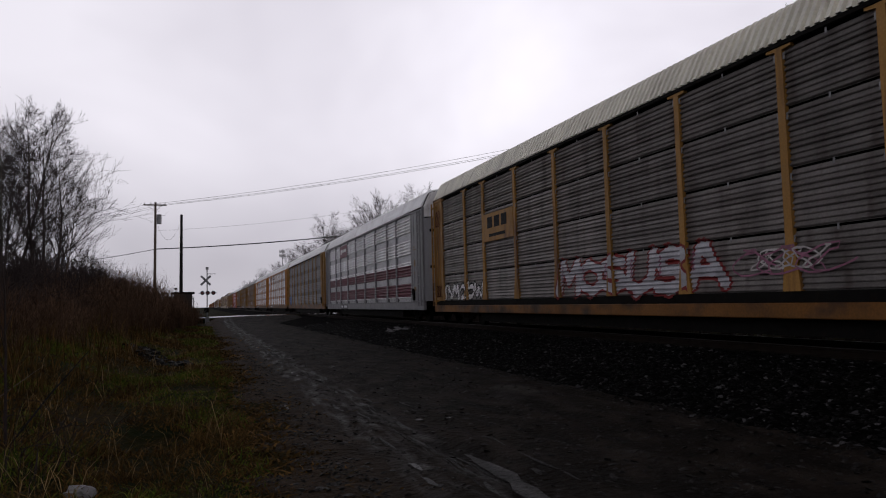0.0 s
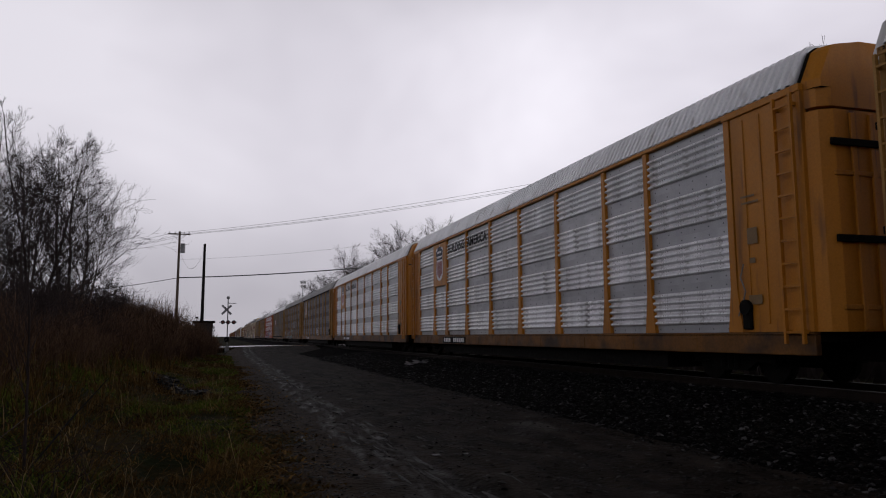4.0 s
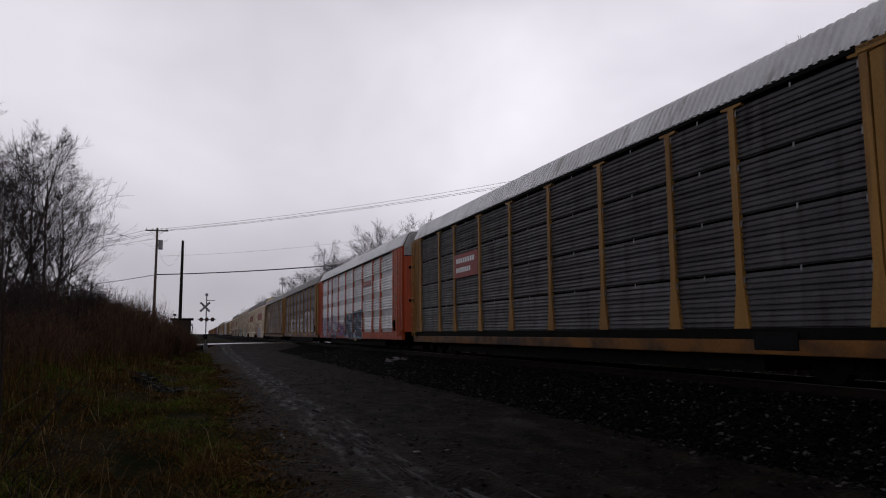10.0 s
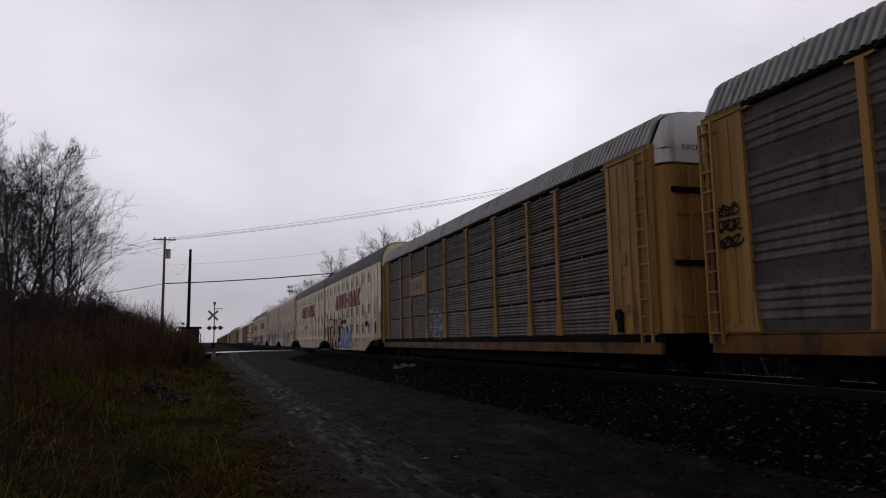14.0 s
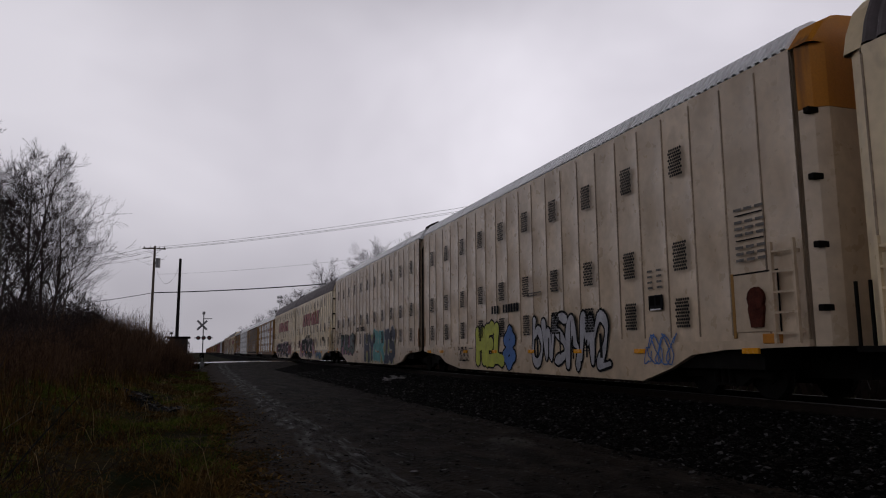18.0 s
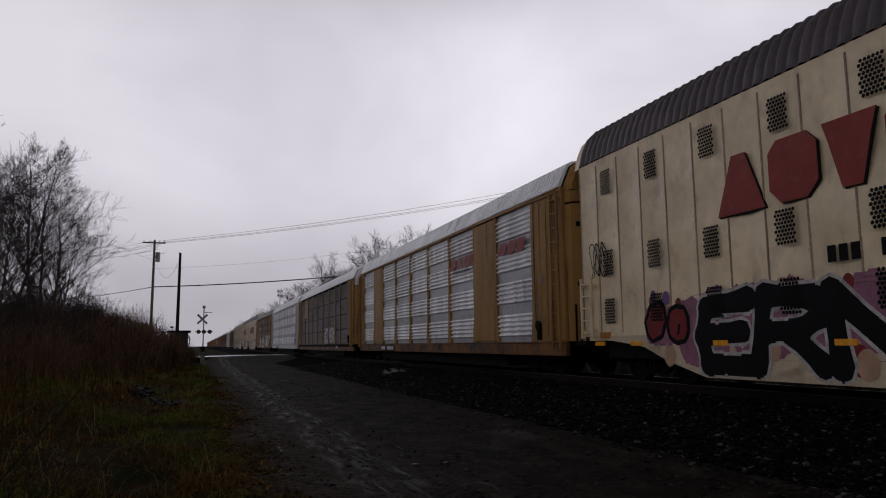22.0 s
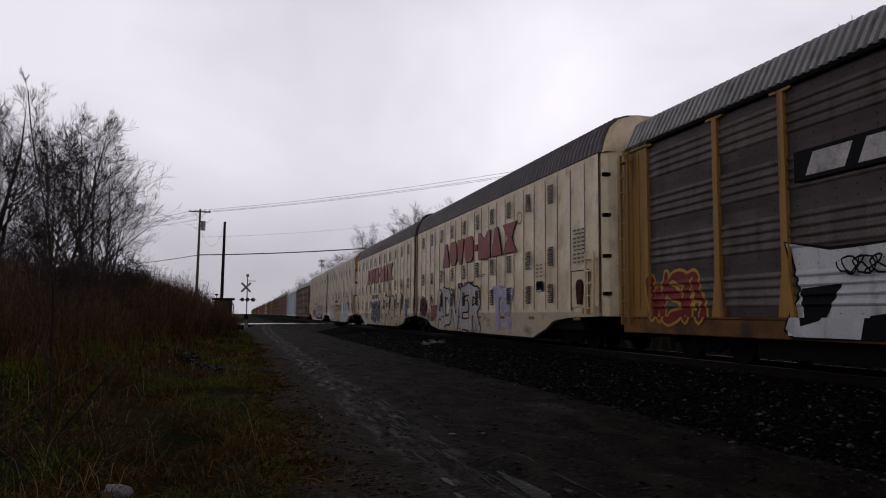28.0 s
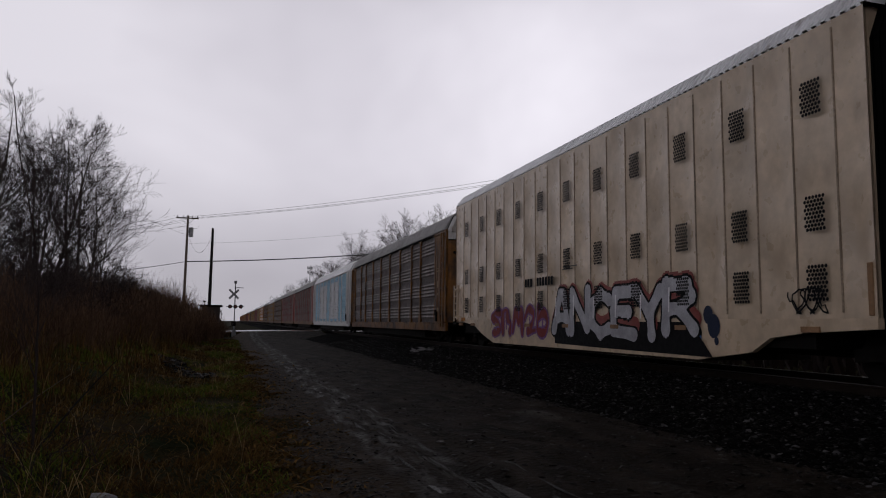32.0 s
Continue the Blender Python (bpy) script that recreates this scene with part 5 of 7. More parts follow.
def brand(unit, s):
    """Big red brand mark as a row of plain solid blocks."""
    z0, z1 = 3.20, 4.28
    wid = [1.2, 1.05, 1.0, 1.2, 0.5, 1.45, 1.2, 1.35]
    k = 9.9 / sum(wid)
    for i, w in enumerate(wid):
        w *= k
        a, b = s + 0.06, s + w - 0.06
        m, t = (a + b) / 2, 0.26
        zc = (z0 + z1) / 2
        if i in (0, 6):      # wedge
            o = [[(a, z0), (b, z0), (m + t * 0.65, z1), (m - t * 0.65, z1)]]
        elif i == 2:         # broad cap on a narrow foot
            o = [[(m - t * 0.7, z0), (m + t * 0.7, z0), (b - 0.1, z1 - 0.3), (b, z1), (a, z1), (a + 0.1, z1 - 0.3)]]
        elif i in (1, 3):    # eight-sided block
            o = [[(a, z0 + 0.24), (a + 0.24, z0), (b - 0.24, z0), (b, z0 + 0.24), (b, z1 - 0.2), (b - 0.2, z1), (a + 0.2, z1), (a, z1 - 0.2)]]
        elif i == 4:
            o = [[(a, zc - 0.12), (b, zc - 0.12), (b, zc + 0.12), (a, zc + 0.12)]]
        elif i == 5:
            o = [[(a, z0), (b, z0), (b, z1), (b - t, z1), (m, z1 - 0.3), (a + t, z1), (a, z1)]]
        else:                # waisted block
            o = [[(a, z0), (b, z0), (m + t * 0.9, zc), (b, z1), (a, z1), (m - t * 0.9, zc)]]
        bm = bmesh.new()
        for j, poly in enumerate(o):
            lift = 0.040
            slab(bm, [(-q, z) for q, z in poly], -HALF - lift, -HALF - 0.01)
        block = part("brand_block", bm, "red", unit)
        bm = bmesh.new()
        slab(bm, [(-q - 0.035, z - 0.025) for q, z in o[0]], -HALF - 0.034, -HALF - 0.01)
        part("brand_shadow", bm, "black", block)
        s += w * 1.0
    bm = bmesh.new()
    c, zc = s + 0.26, 4.33
    ring = [[bm.verts.new((-HALF - 0.036, -c - math.cos(a * 0.2618) * r, zc + math.sin(a * 0.2618) * r * 0.95)) for a in range(24)] for r in (0.2, 0.235)]
    for i in range(24):
        bm.faces.new((ring[0][i], ring[0][(i + 1) % 24], ring[1][(i + 1) % 24], ring[1][i]))
    part("brand_ring", bm, "black", unit)


def tall_car(rear, mid, sheet, roof, branded, seed, label, bright=(False, False), seams=(None, None)):
    """Two tall bodies on three bogies, coupled for good: they run as one car."""
    out = []
    for front, s in ((True, mid), (False, rear)):
        e = thing("tall_autorack_unit", pose(TRACK_X, s, RAIL_TOP), label, "railway car", "cars of the freight train")
        CARS.append((e, s))
        tall_unit(e, front, sheet, roof, branded, seed + front, seams[0 if front else 1], bright[0 if front else 1])

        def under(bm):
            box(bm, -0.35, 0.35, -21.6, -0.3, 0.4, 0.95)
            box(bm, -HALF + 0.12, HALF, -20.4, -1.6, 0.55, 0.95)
            # low block added between the bogies so the underside stays black
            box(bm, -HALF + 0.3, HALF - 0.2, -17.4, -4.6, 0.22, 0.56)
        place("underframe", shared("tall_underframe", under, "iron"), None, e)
        bogie(e, 19.0 if front else 2.9)
        if front:
            bogie(e, 0.0)

            def fold(bm):
                slab_o = [(-HALF + 0.14, 0.9), (HALF - 0.14, 0.9), (HALF - 0.14, 5.4), (HALF - 0.5, 6.3), (-HALF + 0.5, 6.3), (-HALF + 0.14, 5.4)]
                prism(bm, slab_o, -0.05, 0.05)
            top = TALL_ROOF[roof][-1][1]
            place("bellows_hood", shared("bellows_hood_" + roof, lambda bm: prism(bm, [(-HALF + 0.28, top - 0.5), (HALF - 0.28, top - 0.5), (HALF - 0.42, top + 0.02), (HALF - 0.7, top + 0.14), (-HALF + 0.7, top + 0.14), (-HALF + 0.42, top + 0.02)], -0.36, 0.5), "iron"), None, e, "black hood over the bellows")
            for k in range(6):
                place("bellows_fold", shared("bellows_fold", fold, "void"), None, e, "black folded bellows between the bodies", pose(0, 0.36 - k * 0.13, 0.02 * (k % 2)))
        else:
            def walk_plate(bm):
                box(bm, -HALF, HALF, -0.75, -0.2, 0.86, 0.95)
                for q in (0.25, 0.5):
                    box(bm, -HALF, -HALF + 0.04, -q - 0.02, -q + 0.02, 0.9, 1.9)
            place("end_platform", shared("end_platform", walk_plate, "iron"), None, e)
        out.append(e)
    return out

# ---- ground ----
def smooth(a, b, x):
    t = np.clip((x - a) / (b - a), 0, 1)
    return t * t * (3 - 2 * t)


def ground_z(x, y):
    """Height of the land: a flat lane, a bank to its left, level fields beyond."""
    x, y = np.asarray(x, float), np.asarray(y, float)
    bank = 1.25 * smooth(-0.6, -6.5, x) * smooth(90, 60, y)
    hollows = sum(-d * np.exp(-((x - a) / w) ** 2 - ((y - b) / (1.6 * w)) ** 2) for a, b, w, d in ((-0.55, 9.4, 0.42, 0.17), (-1.3, 10.6, 0.35, 0.12), (-0.2, 14.5, 0.4, 0.1), (-2.2, 7.0, 0.5, 0.12)))
    lumps = hollows + 0.11 * np.sin(x * 1.7 + y * 0.6) * np.sin(y * 0.9 - x) * smooth(0.2, -1.2, x) + 0.03 * np.sin(x * 4.1 + 1.0) * np.sin(y * 2.7)* smooth(0.2, -1.0, x)
    ruts = -0.05 * np.exp(-((x - 2.3) / 0.28) ** 2) - 0.035 * np.exp(-((x - 1.55) / 0.2) ** 2) + 0.03 * np.exp(-((x - 1.95) / 0.16) ** 2) - 0.03 * np.exp(-((x - 4.4) / 0.3) ** 2)
    wob = 0.018 * np.sin(x * 8.3 + 2 * np.sin(y * 2.1)) * np.sin(y * 4.3 + x * 2) + 0.012 * np.sin(x * 5.3 + np.sin(y * 0.8) * 2) * np.sin(y * 1.9) + 0.01 * np.sin(x * 11 + y * 1.3)
    lane = smooth(-0.2, 0.6, x) * smooth(7, 5.5, x)
    return bank + lumps + (ruts + wob) * lane * smooth(70, 45, y)


def axis(steps):
    out = [steps[0][0]]
    for a, b, d in steps:
        n = max(1, round((b - a) / d))
        out += [a + (b - a) * (i + 1) / n for i in range(n)]
    return np.array(out)


def sheet_mesh(name, xs, ys, zf):
    gx, gy = np.meshgrid(xs, ys)
    v = np.stack([gx, gy, zf(gx, gy)], -1).reshape(-1, 3)
    nx, ny = len(xs), len(ys)
    i = np.arange((nx - 1) * (ny - 1))
    a = (i // (nx - 1)) * nx + i % (nx - 1)
    f = np.stack([a, a + 1, a + nx + 1, a + nx], 1)
    return raw(name, v, f.tolist(), True)


gx = axis([(-2500, -120, 240), (-120, -20, 10), (-20, -8, 1), (-8, 0.2, 0.3), (0.2, 6.4, 0.12), (6.4, 20, 1.2), (20, 120, 12), (120, 2500, 240)])
gy = axis([(-800, -40, 60), (-40, 2, 2), (2, 24, 0.25), (24, 60, 0.8), (60, 110, 3), (110, 400, 30), (400, 3500, 300)])
ground = place("ground", sheet_mesh("ground", gx, gy, lambda x, y: ground_z(x, y) - 0.02 * smooth(0.1, 0.5, x) * smooth(6.5, 6.1, x)), "soil")
tagged(ground, "damp winter soil with thin grass and leaf litter", "ground", kind="structure")
lx = axis([(0.1, 6.3, 0.09)])
ly = axis([(-20, 2, 1.0), (2, 22, 0.16), (22, 72, 0.7)])


def lane_z(x, y):
    edge = smooth(0.5, 1.2, x + 0.34 * np.sin(y * 1.3) * np.sin(y * 0.37) + 0.2 * np.sin(y * 3.1 + x) + 0.14 * np.sin(y * 7.7 + 3 * x)) * smooth(6.3, 6.0, x)
    return ground_z(x, y) - 0.03 + 0.045 * edge


lane = tagged(place("dirt_lane", sheet_mesh("dirt_lane", lx, ly, lane_z), "mud"), "wet dark mud and cinder lane beside the track", "dirt road", kind="structure")


# wet, ragged streaks along the wheel ruts, a little above the mud
def wet_patches(count, seed):
    rng = np.random.default_rng(seed)
    v, f = [], []
    for i in range(count):
        line = rng.choice([2.2, 2.3, 1.82, 2.85, 1.3], p=[0.36, 0.24, 0.2, 0.12, 0.08])
        y0 = 4.6 + 18 * rng.random() ** 1.5
        ln, w = rng.uniform(0.08, 0.45), rng.uniform(0.008, 0.03)
        x0 = line + rng.normal() * 0.08
        n = 12
        b = len(v)
        for k in range(n):
            a = 2 * math.pi * k / n
            q = rng.uniform(0.65, 1.25)
            x, y = x0 + math.cos(a) * w * q, y0 + math.sin(a) * ln * q
            v.append((x, y, float(lane_z(x, y)) + 0.006))
        f.append(tuple(range(b, b + n)))
    return raw("wet_patches", v, f)


tagged(place("wet_patches", wet_patches(70, 9), "rut"), "ragged wet streaks along the wheel ruts", "puddles", kind="stuff")

# long puddle lying in the near wheel track
pud_v = []
for k in range(36):
    q = 2 * math.pi * k / 36
    yy = 5.35 + 1.45 * math.sin(q)
    pud_v.append((2.42 + 0.03 * math.sin(yy * 2.3) + (0.085 + 0.045 * math.sin(k * 2.3) * math.sin(k * 5.1)) * math.cos(q) * (1.15 - 0.25 * math.sin(q)), yy, 0.006))
tagged(place("puddle", raw("puddle", pud_v, [tuple(range(36))]), "rut"), "long shallow muddy puddle in a wheel track", "puddle", kind="structure")

# ---- track ----
bed = bmesh.new()
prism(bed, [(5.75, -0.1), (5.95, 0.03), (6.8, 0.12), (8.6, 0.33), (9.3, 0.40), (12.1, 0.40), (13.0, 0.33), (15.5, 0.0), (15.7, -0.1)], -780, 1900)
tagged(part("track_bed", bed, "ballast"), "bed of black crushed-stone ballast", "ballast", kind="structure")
for side in (-1, 1):
    x = TRACK_X + side * 0.755
    r = thing("rail", pose(x, 0, 0.40), "rusted steel rail with a polished head", "rail", "rails", "structure")
    bm = bmesh.new()
    prism(bm, [(-0.07, 0.0), (0.07, 0.0), (0.07, 0.012), (0.012, 0.035), (0.012, 0.125), (0.034, 0.135), (0.034, 0.158), (-0.034, 0.158), (-0.034, 0.135), (-0.012, 0.125), (-0.012, 0.035), (-0.07, 0.012)], -780, 1900)
    part("rail_web", bm, "rail", r)
    bm = bmesh.new()
    prism(bm, [(-0.032, 0.159), (0.032, 0.159), (0.028, 0.169), (-0.028, 0.169)], -780, 1900)
    part("rail_head", bm, "railtop", r)


def scatter(name, count, area, size, zf, seed, flat=0.6):
    """Broken stones as one mesh."""
    rng = np.random.default_rng(seed)
    base = np.array([(1, 0, 0), (0.3, 0.95, 0), (-0.8, 0.6, 0.1), (-0.8, -0.6, 0), (0.3, -0.95, -0.1), (0.1, 0.1, 0.8), (0, 0, -0.6)])
    tri = np.array([(0, 1, 5), (1, 2, 5), (2, 3, 5), (3, 4, 5), (4, 0, 5), (1, 0, 6), (2, 1, 6), (3, 2, 6), (4, 3, 6), (0, 4, 6)])
    u = rng.random((count, 2))
    x, y = area(u)
    s = size * (0.5 + rng.random(count) ** 2 * 1.3)
    a = rng.random(count) * 6.283
    v = base[None] * (1 + rng.uniform(-0.35, 0.35, (count, 7, 3))) * s[:, None, None] * np.array([1, 1, flat])
    tilt = rng.uniform(-0.6, 0.6, count)
    c, sn, ct, st = np.cos(a)[:, None], np.sin(a)[:, None], np.cos(tilt)[:, None], np.sin(tilt)[:, None]
    vx, vz = v[..., 0] * ct - v[..., 2] * st, v[..., 0] * st + v[..., 2] * ct
    vx, vy = vx * c - v[..., 1] * sn, vx * sn + v[..., 1] * c
    p = np.stack([vx + x[:, None], vy + y[:, None], vz + (zf(x, y) + s * 0.2)[:, None]], -1).reshape(-1, 3)
    f = (tri[None] + (np.arange(count) * 7)[:, None, None]).reshape(-1, 3)
    return raw(name, p, f.tolist())


BEDX, BEDZ = [5.75, 5.95, 6.8, 8.6, 9.3, 12.1, 13.0, 15.5], [0.0, 0.03, 0.12, 0.33, 0.40, 0.40, 0.33, 0.0]


def bed_z(x, y):
    return np.maximum(np.interp(x, BEDX, BEDZ), ground_z(x, y))


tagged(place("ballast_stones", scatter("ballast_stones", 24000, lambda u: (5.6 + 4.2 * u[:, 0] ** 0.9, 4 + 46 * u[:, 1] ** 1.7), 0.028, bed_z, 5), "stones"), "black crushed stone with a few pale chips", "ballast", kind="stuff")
tagged(place("lane_clods", scatter("lane_clods", 6000, lambda u: (0.5 + 5.5 * u[:, 0], 3.5 + 26 * u[:, 1] ** 1.6), 0.028, lambda x, y: lane_z(x, y) - 0.008, 12, 0.35), "gravel"), "trodden clods of wet mud", "mud", kind="stuff")
tagged(place("lane_gravel", scatter("lane_gravel", 5200, lambda u: (-0.3 + 6.4 * u[:, 0], 3.5 + 24 * u[:, 1] ** 1.6), 0.013, lambda x, y: lane_z(x, y), 6), "gravel"), "small cinders and gravel in the mud", "gravel", kind="stuff")
tagged(place("verge_gravel", scatter("verge_gravel", 2600, lambda u: (0.1 + 1.3 * u[:, 0], 4 + 22 * u[:, 1] ** 1.6), 0.017, lambda x, y: lane_z(x, y), 7), "gravel"), "loose dark stones along the verge", "gravel", kind="stuff")
tagged(place("stone_ridge", scatter("stone_ridge", 420, lambda u: (-2.35 + 1.8 * u[:, 0] + 0.25 * np.sin(u[:, 1] * 40), 26.0 - 6.2 * u[:, 0] + (u[:, 1] - 0.5) * 0.9), 0.10, ground_z, 8), "stones"), "low ridge of dark broken stone in the grass", "stones", kind="stuff")

# ---- sleepers: the nearest ones single, the rest joined ----
track = thing("railway_ties", pose(0, 0, 0), "row of dark creosoted sleepers in ballast", "sleepers", "", "structure")


def tie_shape(bm):
    box(bm, -1.3, 1.3, -0.115, 0.115, 0.23, 0.404, 0.012)


for i in range(90):
    place("tie", shared("tie", tie_shape, "tie"), None, track, "", pose(TRACK_X, 3 + i * 0.52, 0))
bm = bmesh.new()
me_v, me_f = [], []
for i in list(range(-300, 0)) + list(range(90, 700)):
    y, b = 3 + i * 0.52, len(me_v)
    me_v += [(TRACK_X + a, y + c, z) for z in (0.23, 0.404) for a, c in ((-1.3, -0.115), (1.3, -0.115), (1.3, 0.115), (-1.3, 0.115))]
    me_f += [(b + 4, b + 5, b + 6, b + 7), (b, b + 1, b + 5, b + 4), (b + 1, b + 2, b + 6, b + 5), (b + 2, b + 3, b + 7, b + 6), (b + 3, b, b + 4, b + 7)]
bm.free()
tagged(place("far_tie", raw("far_tie", me_v, me_f), "tie", track), kind="stuff")


# ---- level crossing ----
def cross_z(x, y):
    return 0.02 + 0.48 * smooth(-14, 5, x) * smooth(34, 17, x) + 0.03 * smooth(0, 1, 1 - np.abs(y - 77) / 5)


tagged(place("crossing_road", sheet_mesh("crossing_road", axis([(-160, -20, 14), (-20, 40, 1.5), (40, 200, 16)]), axis([(73.2, 81, 0.6)]), lambda x, y: cross_z(x, y) + 0.03), "asphalt"), "wet asphalt road over the level crossing", "road", kind="structure")
tagged(place("lane_ramp", sheet_mesh("lane_ramp", axis([(0.2, 8.6, 0.4)]), axis([(58, 73.6, 0.8)]), lambda x, y: 0.015 + (cross_z(x, 77) - 0.02) * smooth(60, 73.4, y) * smooth(-0.2, 1.5, x)), "mud"), "muddy end of the lane rising to the crossing", "dirt road", kind="structure")
rb = bmesh.new()
prism(rb, [(-14, -0.1), (-14, 0.03), (5, 0.5), (9, 0.52), (9, -0.1)], 72.2, 82)
tagged(part("road_embankment", rb, "soil"), "low earth ramp under the crossing road", "embankment", kind="structure")

# ---- the cars in running order, from the first seen to the last ----
TRI = "car carrier"
a = car_carrier(29.70, TRI + " with weathered grey sides, yellow posts, sprayed marks", "taupe", "yellow", "roofcream", "fine")
spray(a, 11.9, 18.5, 0.98, 1.95, "MOSUSA", "chrome", "wine", "fine", 11, None, "pink", weight=1.25)
scribble(a, 0.95, 1.8, 3.9, 4.7, "rustred", 24)
scribble(a, 0.95, 1.8, 1.05, 1.6, "rustred", 25)
scribble(a, 25.25, 26.05, 3.5, 4.6, "wine", 1)
scribble(a, 25.2, 26.1, 1.0, 1.75, "wine", 2)
spray(a, 2.0, 6.2, 0.98, 1.6, 5, "white", "black", "fine", 12)
scribble(a, 18.7, 21.4, 1.2, 1.75, "pink", 13)
scribble(a, 19.2, 21.0, 1.3, 1.7, "rolled", 14)
p = plate(a, 6.5, 9.0, 2.9, 3.85, "yellow", "yellow plate with plain black blocks")
bars(p, 6.8, 8.6, 3.35, 3.72, 3, "black", 0.042)
bars(p, 6.8, 8.6, 3.05, 3.15, 1, "black", 0.042)

b = car_carrier(57.41, TRI + " with bright silver sides, maroon stripes and grey posts", "silver", "greypaint", "roofwhite", "grouped", "greypaint", False)
stripes = [rect(POSTS[i] + 0.09, POSTS[i + 1] - 0.09, z, z + (0.64 if z < 2 else 0.49)) for i in range(9) for z in (1.17, 2.15)]
place("maroon_stripe", strips(stripes, "grouped", 0.004, 0.0375), "maroon", b, "two painted maroon stripes")
p = plate(b, 6.5, 9.0, 4.1, 4.92, "maroon", "maroon plate with plain white bars")
bars(p, 7.4, 8.8, 4.45, 4.65, 7, "white", 0.042)
bars(p, 6.7, 7.2, 4.35, 4.7, 1, "white", 0.042, lean=0.1)
number_plate(b, 6.7, 9.2)

c = car_carrier(85.01, TRI + " with dusty grey sides and yellow posts", "pale", "yellow", "roofwhite", "grouped")
spray(c, 1.9, 4.0, 1.0, 1.9, 3, "blue", "navy", "grouped", 14)

for rear in (112.58, 140.23):
    d = car_carrier(rear, TRI + " with silver sides, amber posts, shield plate", "silver", "amber", "roofwhite", "grouped", "sillpaint", False, roof_end="amber")
    shield(d, 4.6, 6.3, 3.35, 4.9, "amber", "navy", "red")
    words(d, "BUILDING", 6.75, 4.42, 0.34, "black", 2.25, 0.045, bold=0.035)
    words(d, "AMERICA", 9.35, 4.42, 0.34, "black", 2.25, 0.045, bold=0.035)
    number_plate(d, 6.0, 9.0)

f = car_carrier(167.81, TRI + " with weathered brown sides and shield plate", "brown", "yellow", "roofgrey", "soft")
shield(f, 4.6, 6.3, 3.3, 4.85, "yellow", "navy", "red")
spray(f, 14.8, 17.0, 1.1, 1.7, 4, "brown", "chrome", "soft", 15)
bars(f, 6.5, 7.0, 0.64, 0.82, 2, "white", 0.055)
bars(f, 7.6, 8.6, 0.64, 0.82, 4, "white", 0.055)

g = car_carrier(195.36, TRI + " with grey-brown sides, yellow posts and green graffiti", "brown", "yellow", "roofgrey", "soft")
cloud(g, 6.2, 15.4, 0.95, 1.9, "wine", 81, 9, "soft")
spray(g, 6.1, 8.6, 0.75, 1.7, "HOK", "teal", "black", "soft", 16, None, None, weight=0.95, line="rolled")
spray(g, 8.6, 10.9, 0.66, 1.75, "EY", "teal", "black", "soft", 86, None, None, weight=1.1, line="rolled")
spray(g, 11.4, 15.6, 0.62, 1.88, "DIKCE", "teal", "black", "soft", 17, None, None, weight=1.05, line="rolled")
spray(g, 14.8, 18.6, 1.95, 3.0, "OSE", "dimchrome", "black", "soft", 18, weight=1.3)
spray(g, 1.9, 4.3, 1.2, 1.6, 5, "brown", "chrome", "soft", 19)
bars(g, 6.4, 8.6, 0.64, 0.82, 9, "white", 0.055)

h = car_carrier(222.73, TRI + " with dark ribbed sides, yellow posts, red plate", "dark", "yellow", "roofwhite", "fine")
p = plate(h, 6.5, 9.0, 2.95, 3.85, "red", "red plate with plain white bars")
bars(p, 6.7, 8.7, 3.5, 3.68, 8, "white", 0.042)
bars(p, 6.7, 8.3, 3.15, 3.33, 7, "white", 0.042)
plate(h, 22.4, 23.4, 0.58, 0.88, "black", "small black panel", "data_panel", 0.05)

i_car = car_carrier(250.81, TRI + " with silver sides, red-orange posts and bright graffiti", "silver", "orange", "roofwhite", "grouped", "orange", True, roof_end="roofgrey")
spray(i_car, 1.95, 8.9, 0.6, 2.0, 6, "lilac", "black", "grouped", 20, None, "white")
cloud(i_car, 11.3, 17.7, 0.6, 2.3, "orangespray", 74, 5, "grouped")
spray(i_car, 11.6, 17.4, 0.62, 2.2, "SORE", "navy", "black", "grouped", 21, "lilac", "lightblue", weight=1.15, line="lightblue")
spray(i_car, 9.0, 11.5, 0.62, 1.6, 3, "purple", "pink", "grouped", 22)
bars(i_car, 17.6, 20.0, 3.62, 3.95, 9, "red")
bars(i_car, 6.8, 8.9, 0.62, 0.8, 8, "black", 0.09)

j = car_carrier(278.05, TRI + " with dark brown sides and big white rolled capitals", "brown", "yellow", "roofgrey", "soft")
rolled_words(j, "MOST HATED", 6.5, 17.8, 0.98, 2.35, "soft", 3)
rolled_words(j, "CREW", 18.4, 23.6, 1.0, 2.85, "soft", 5)
for s in (7.9, 12.0, 14.6, 17.3, 20.2, 22.6, 25.4):
    plate(j, s - 0.22, s + 0.22, 0.80, 0.9, "reflector", "amber reflector strip", "reflector", 0.055)
for k, z in enumerate((3.1, 2.8, 2.5)):
    scribble(j, 0.95, 1.8, z, z + 0.25, "black", 30 + k)
number_plate(j, 6.6, 8.2)
bars(j, 18.6, 19.6, 0.63, 0.85, 4, "yellow", 0.055)

k = car_carrier(305.84, TRI + " with brown sides, yellow posts, faint marks", "brown", "yellow", "roofgrey", "fine")
p = plate(k, 6.5, 9.0, 2.95, 3.8, "yellow", "yellow plate with plain dark blocks")
bars(p, 6.8, 8.5, 3.2, 3.6, 3, "brown", 0.042)
spray(k, 9.3, 11.6, 1.0, 2.0, 3, "brown", "lilac", "fine", 23)

TALL = "tall car carrier"
lf, lr = tall_car(349.38, 327.46, "cream", "roofdark", True, 1, TALL + " in cream steel with a big red brand mark")
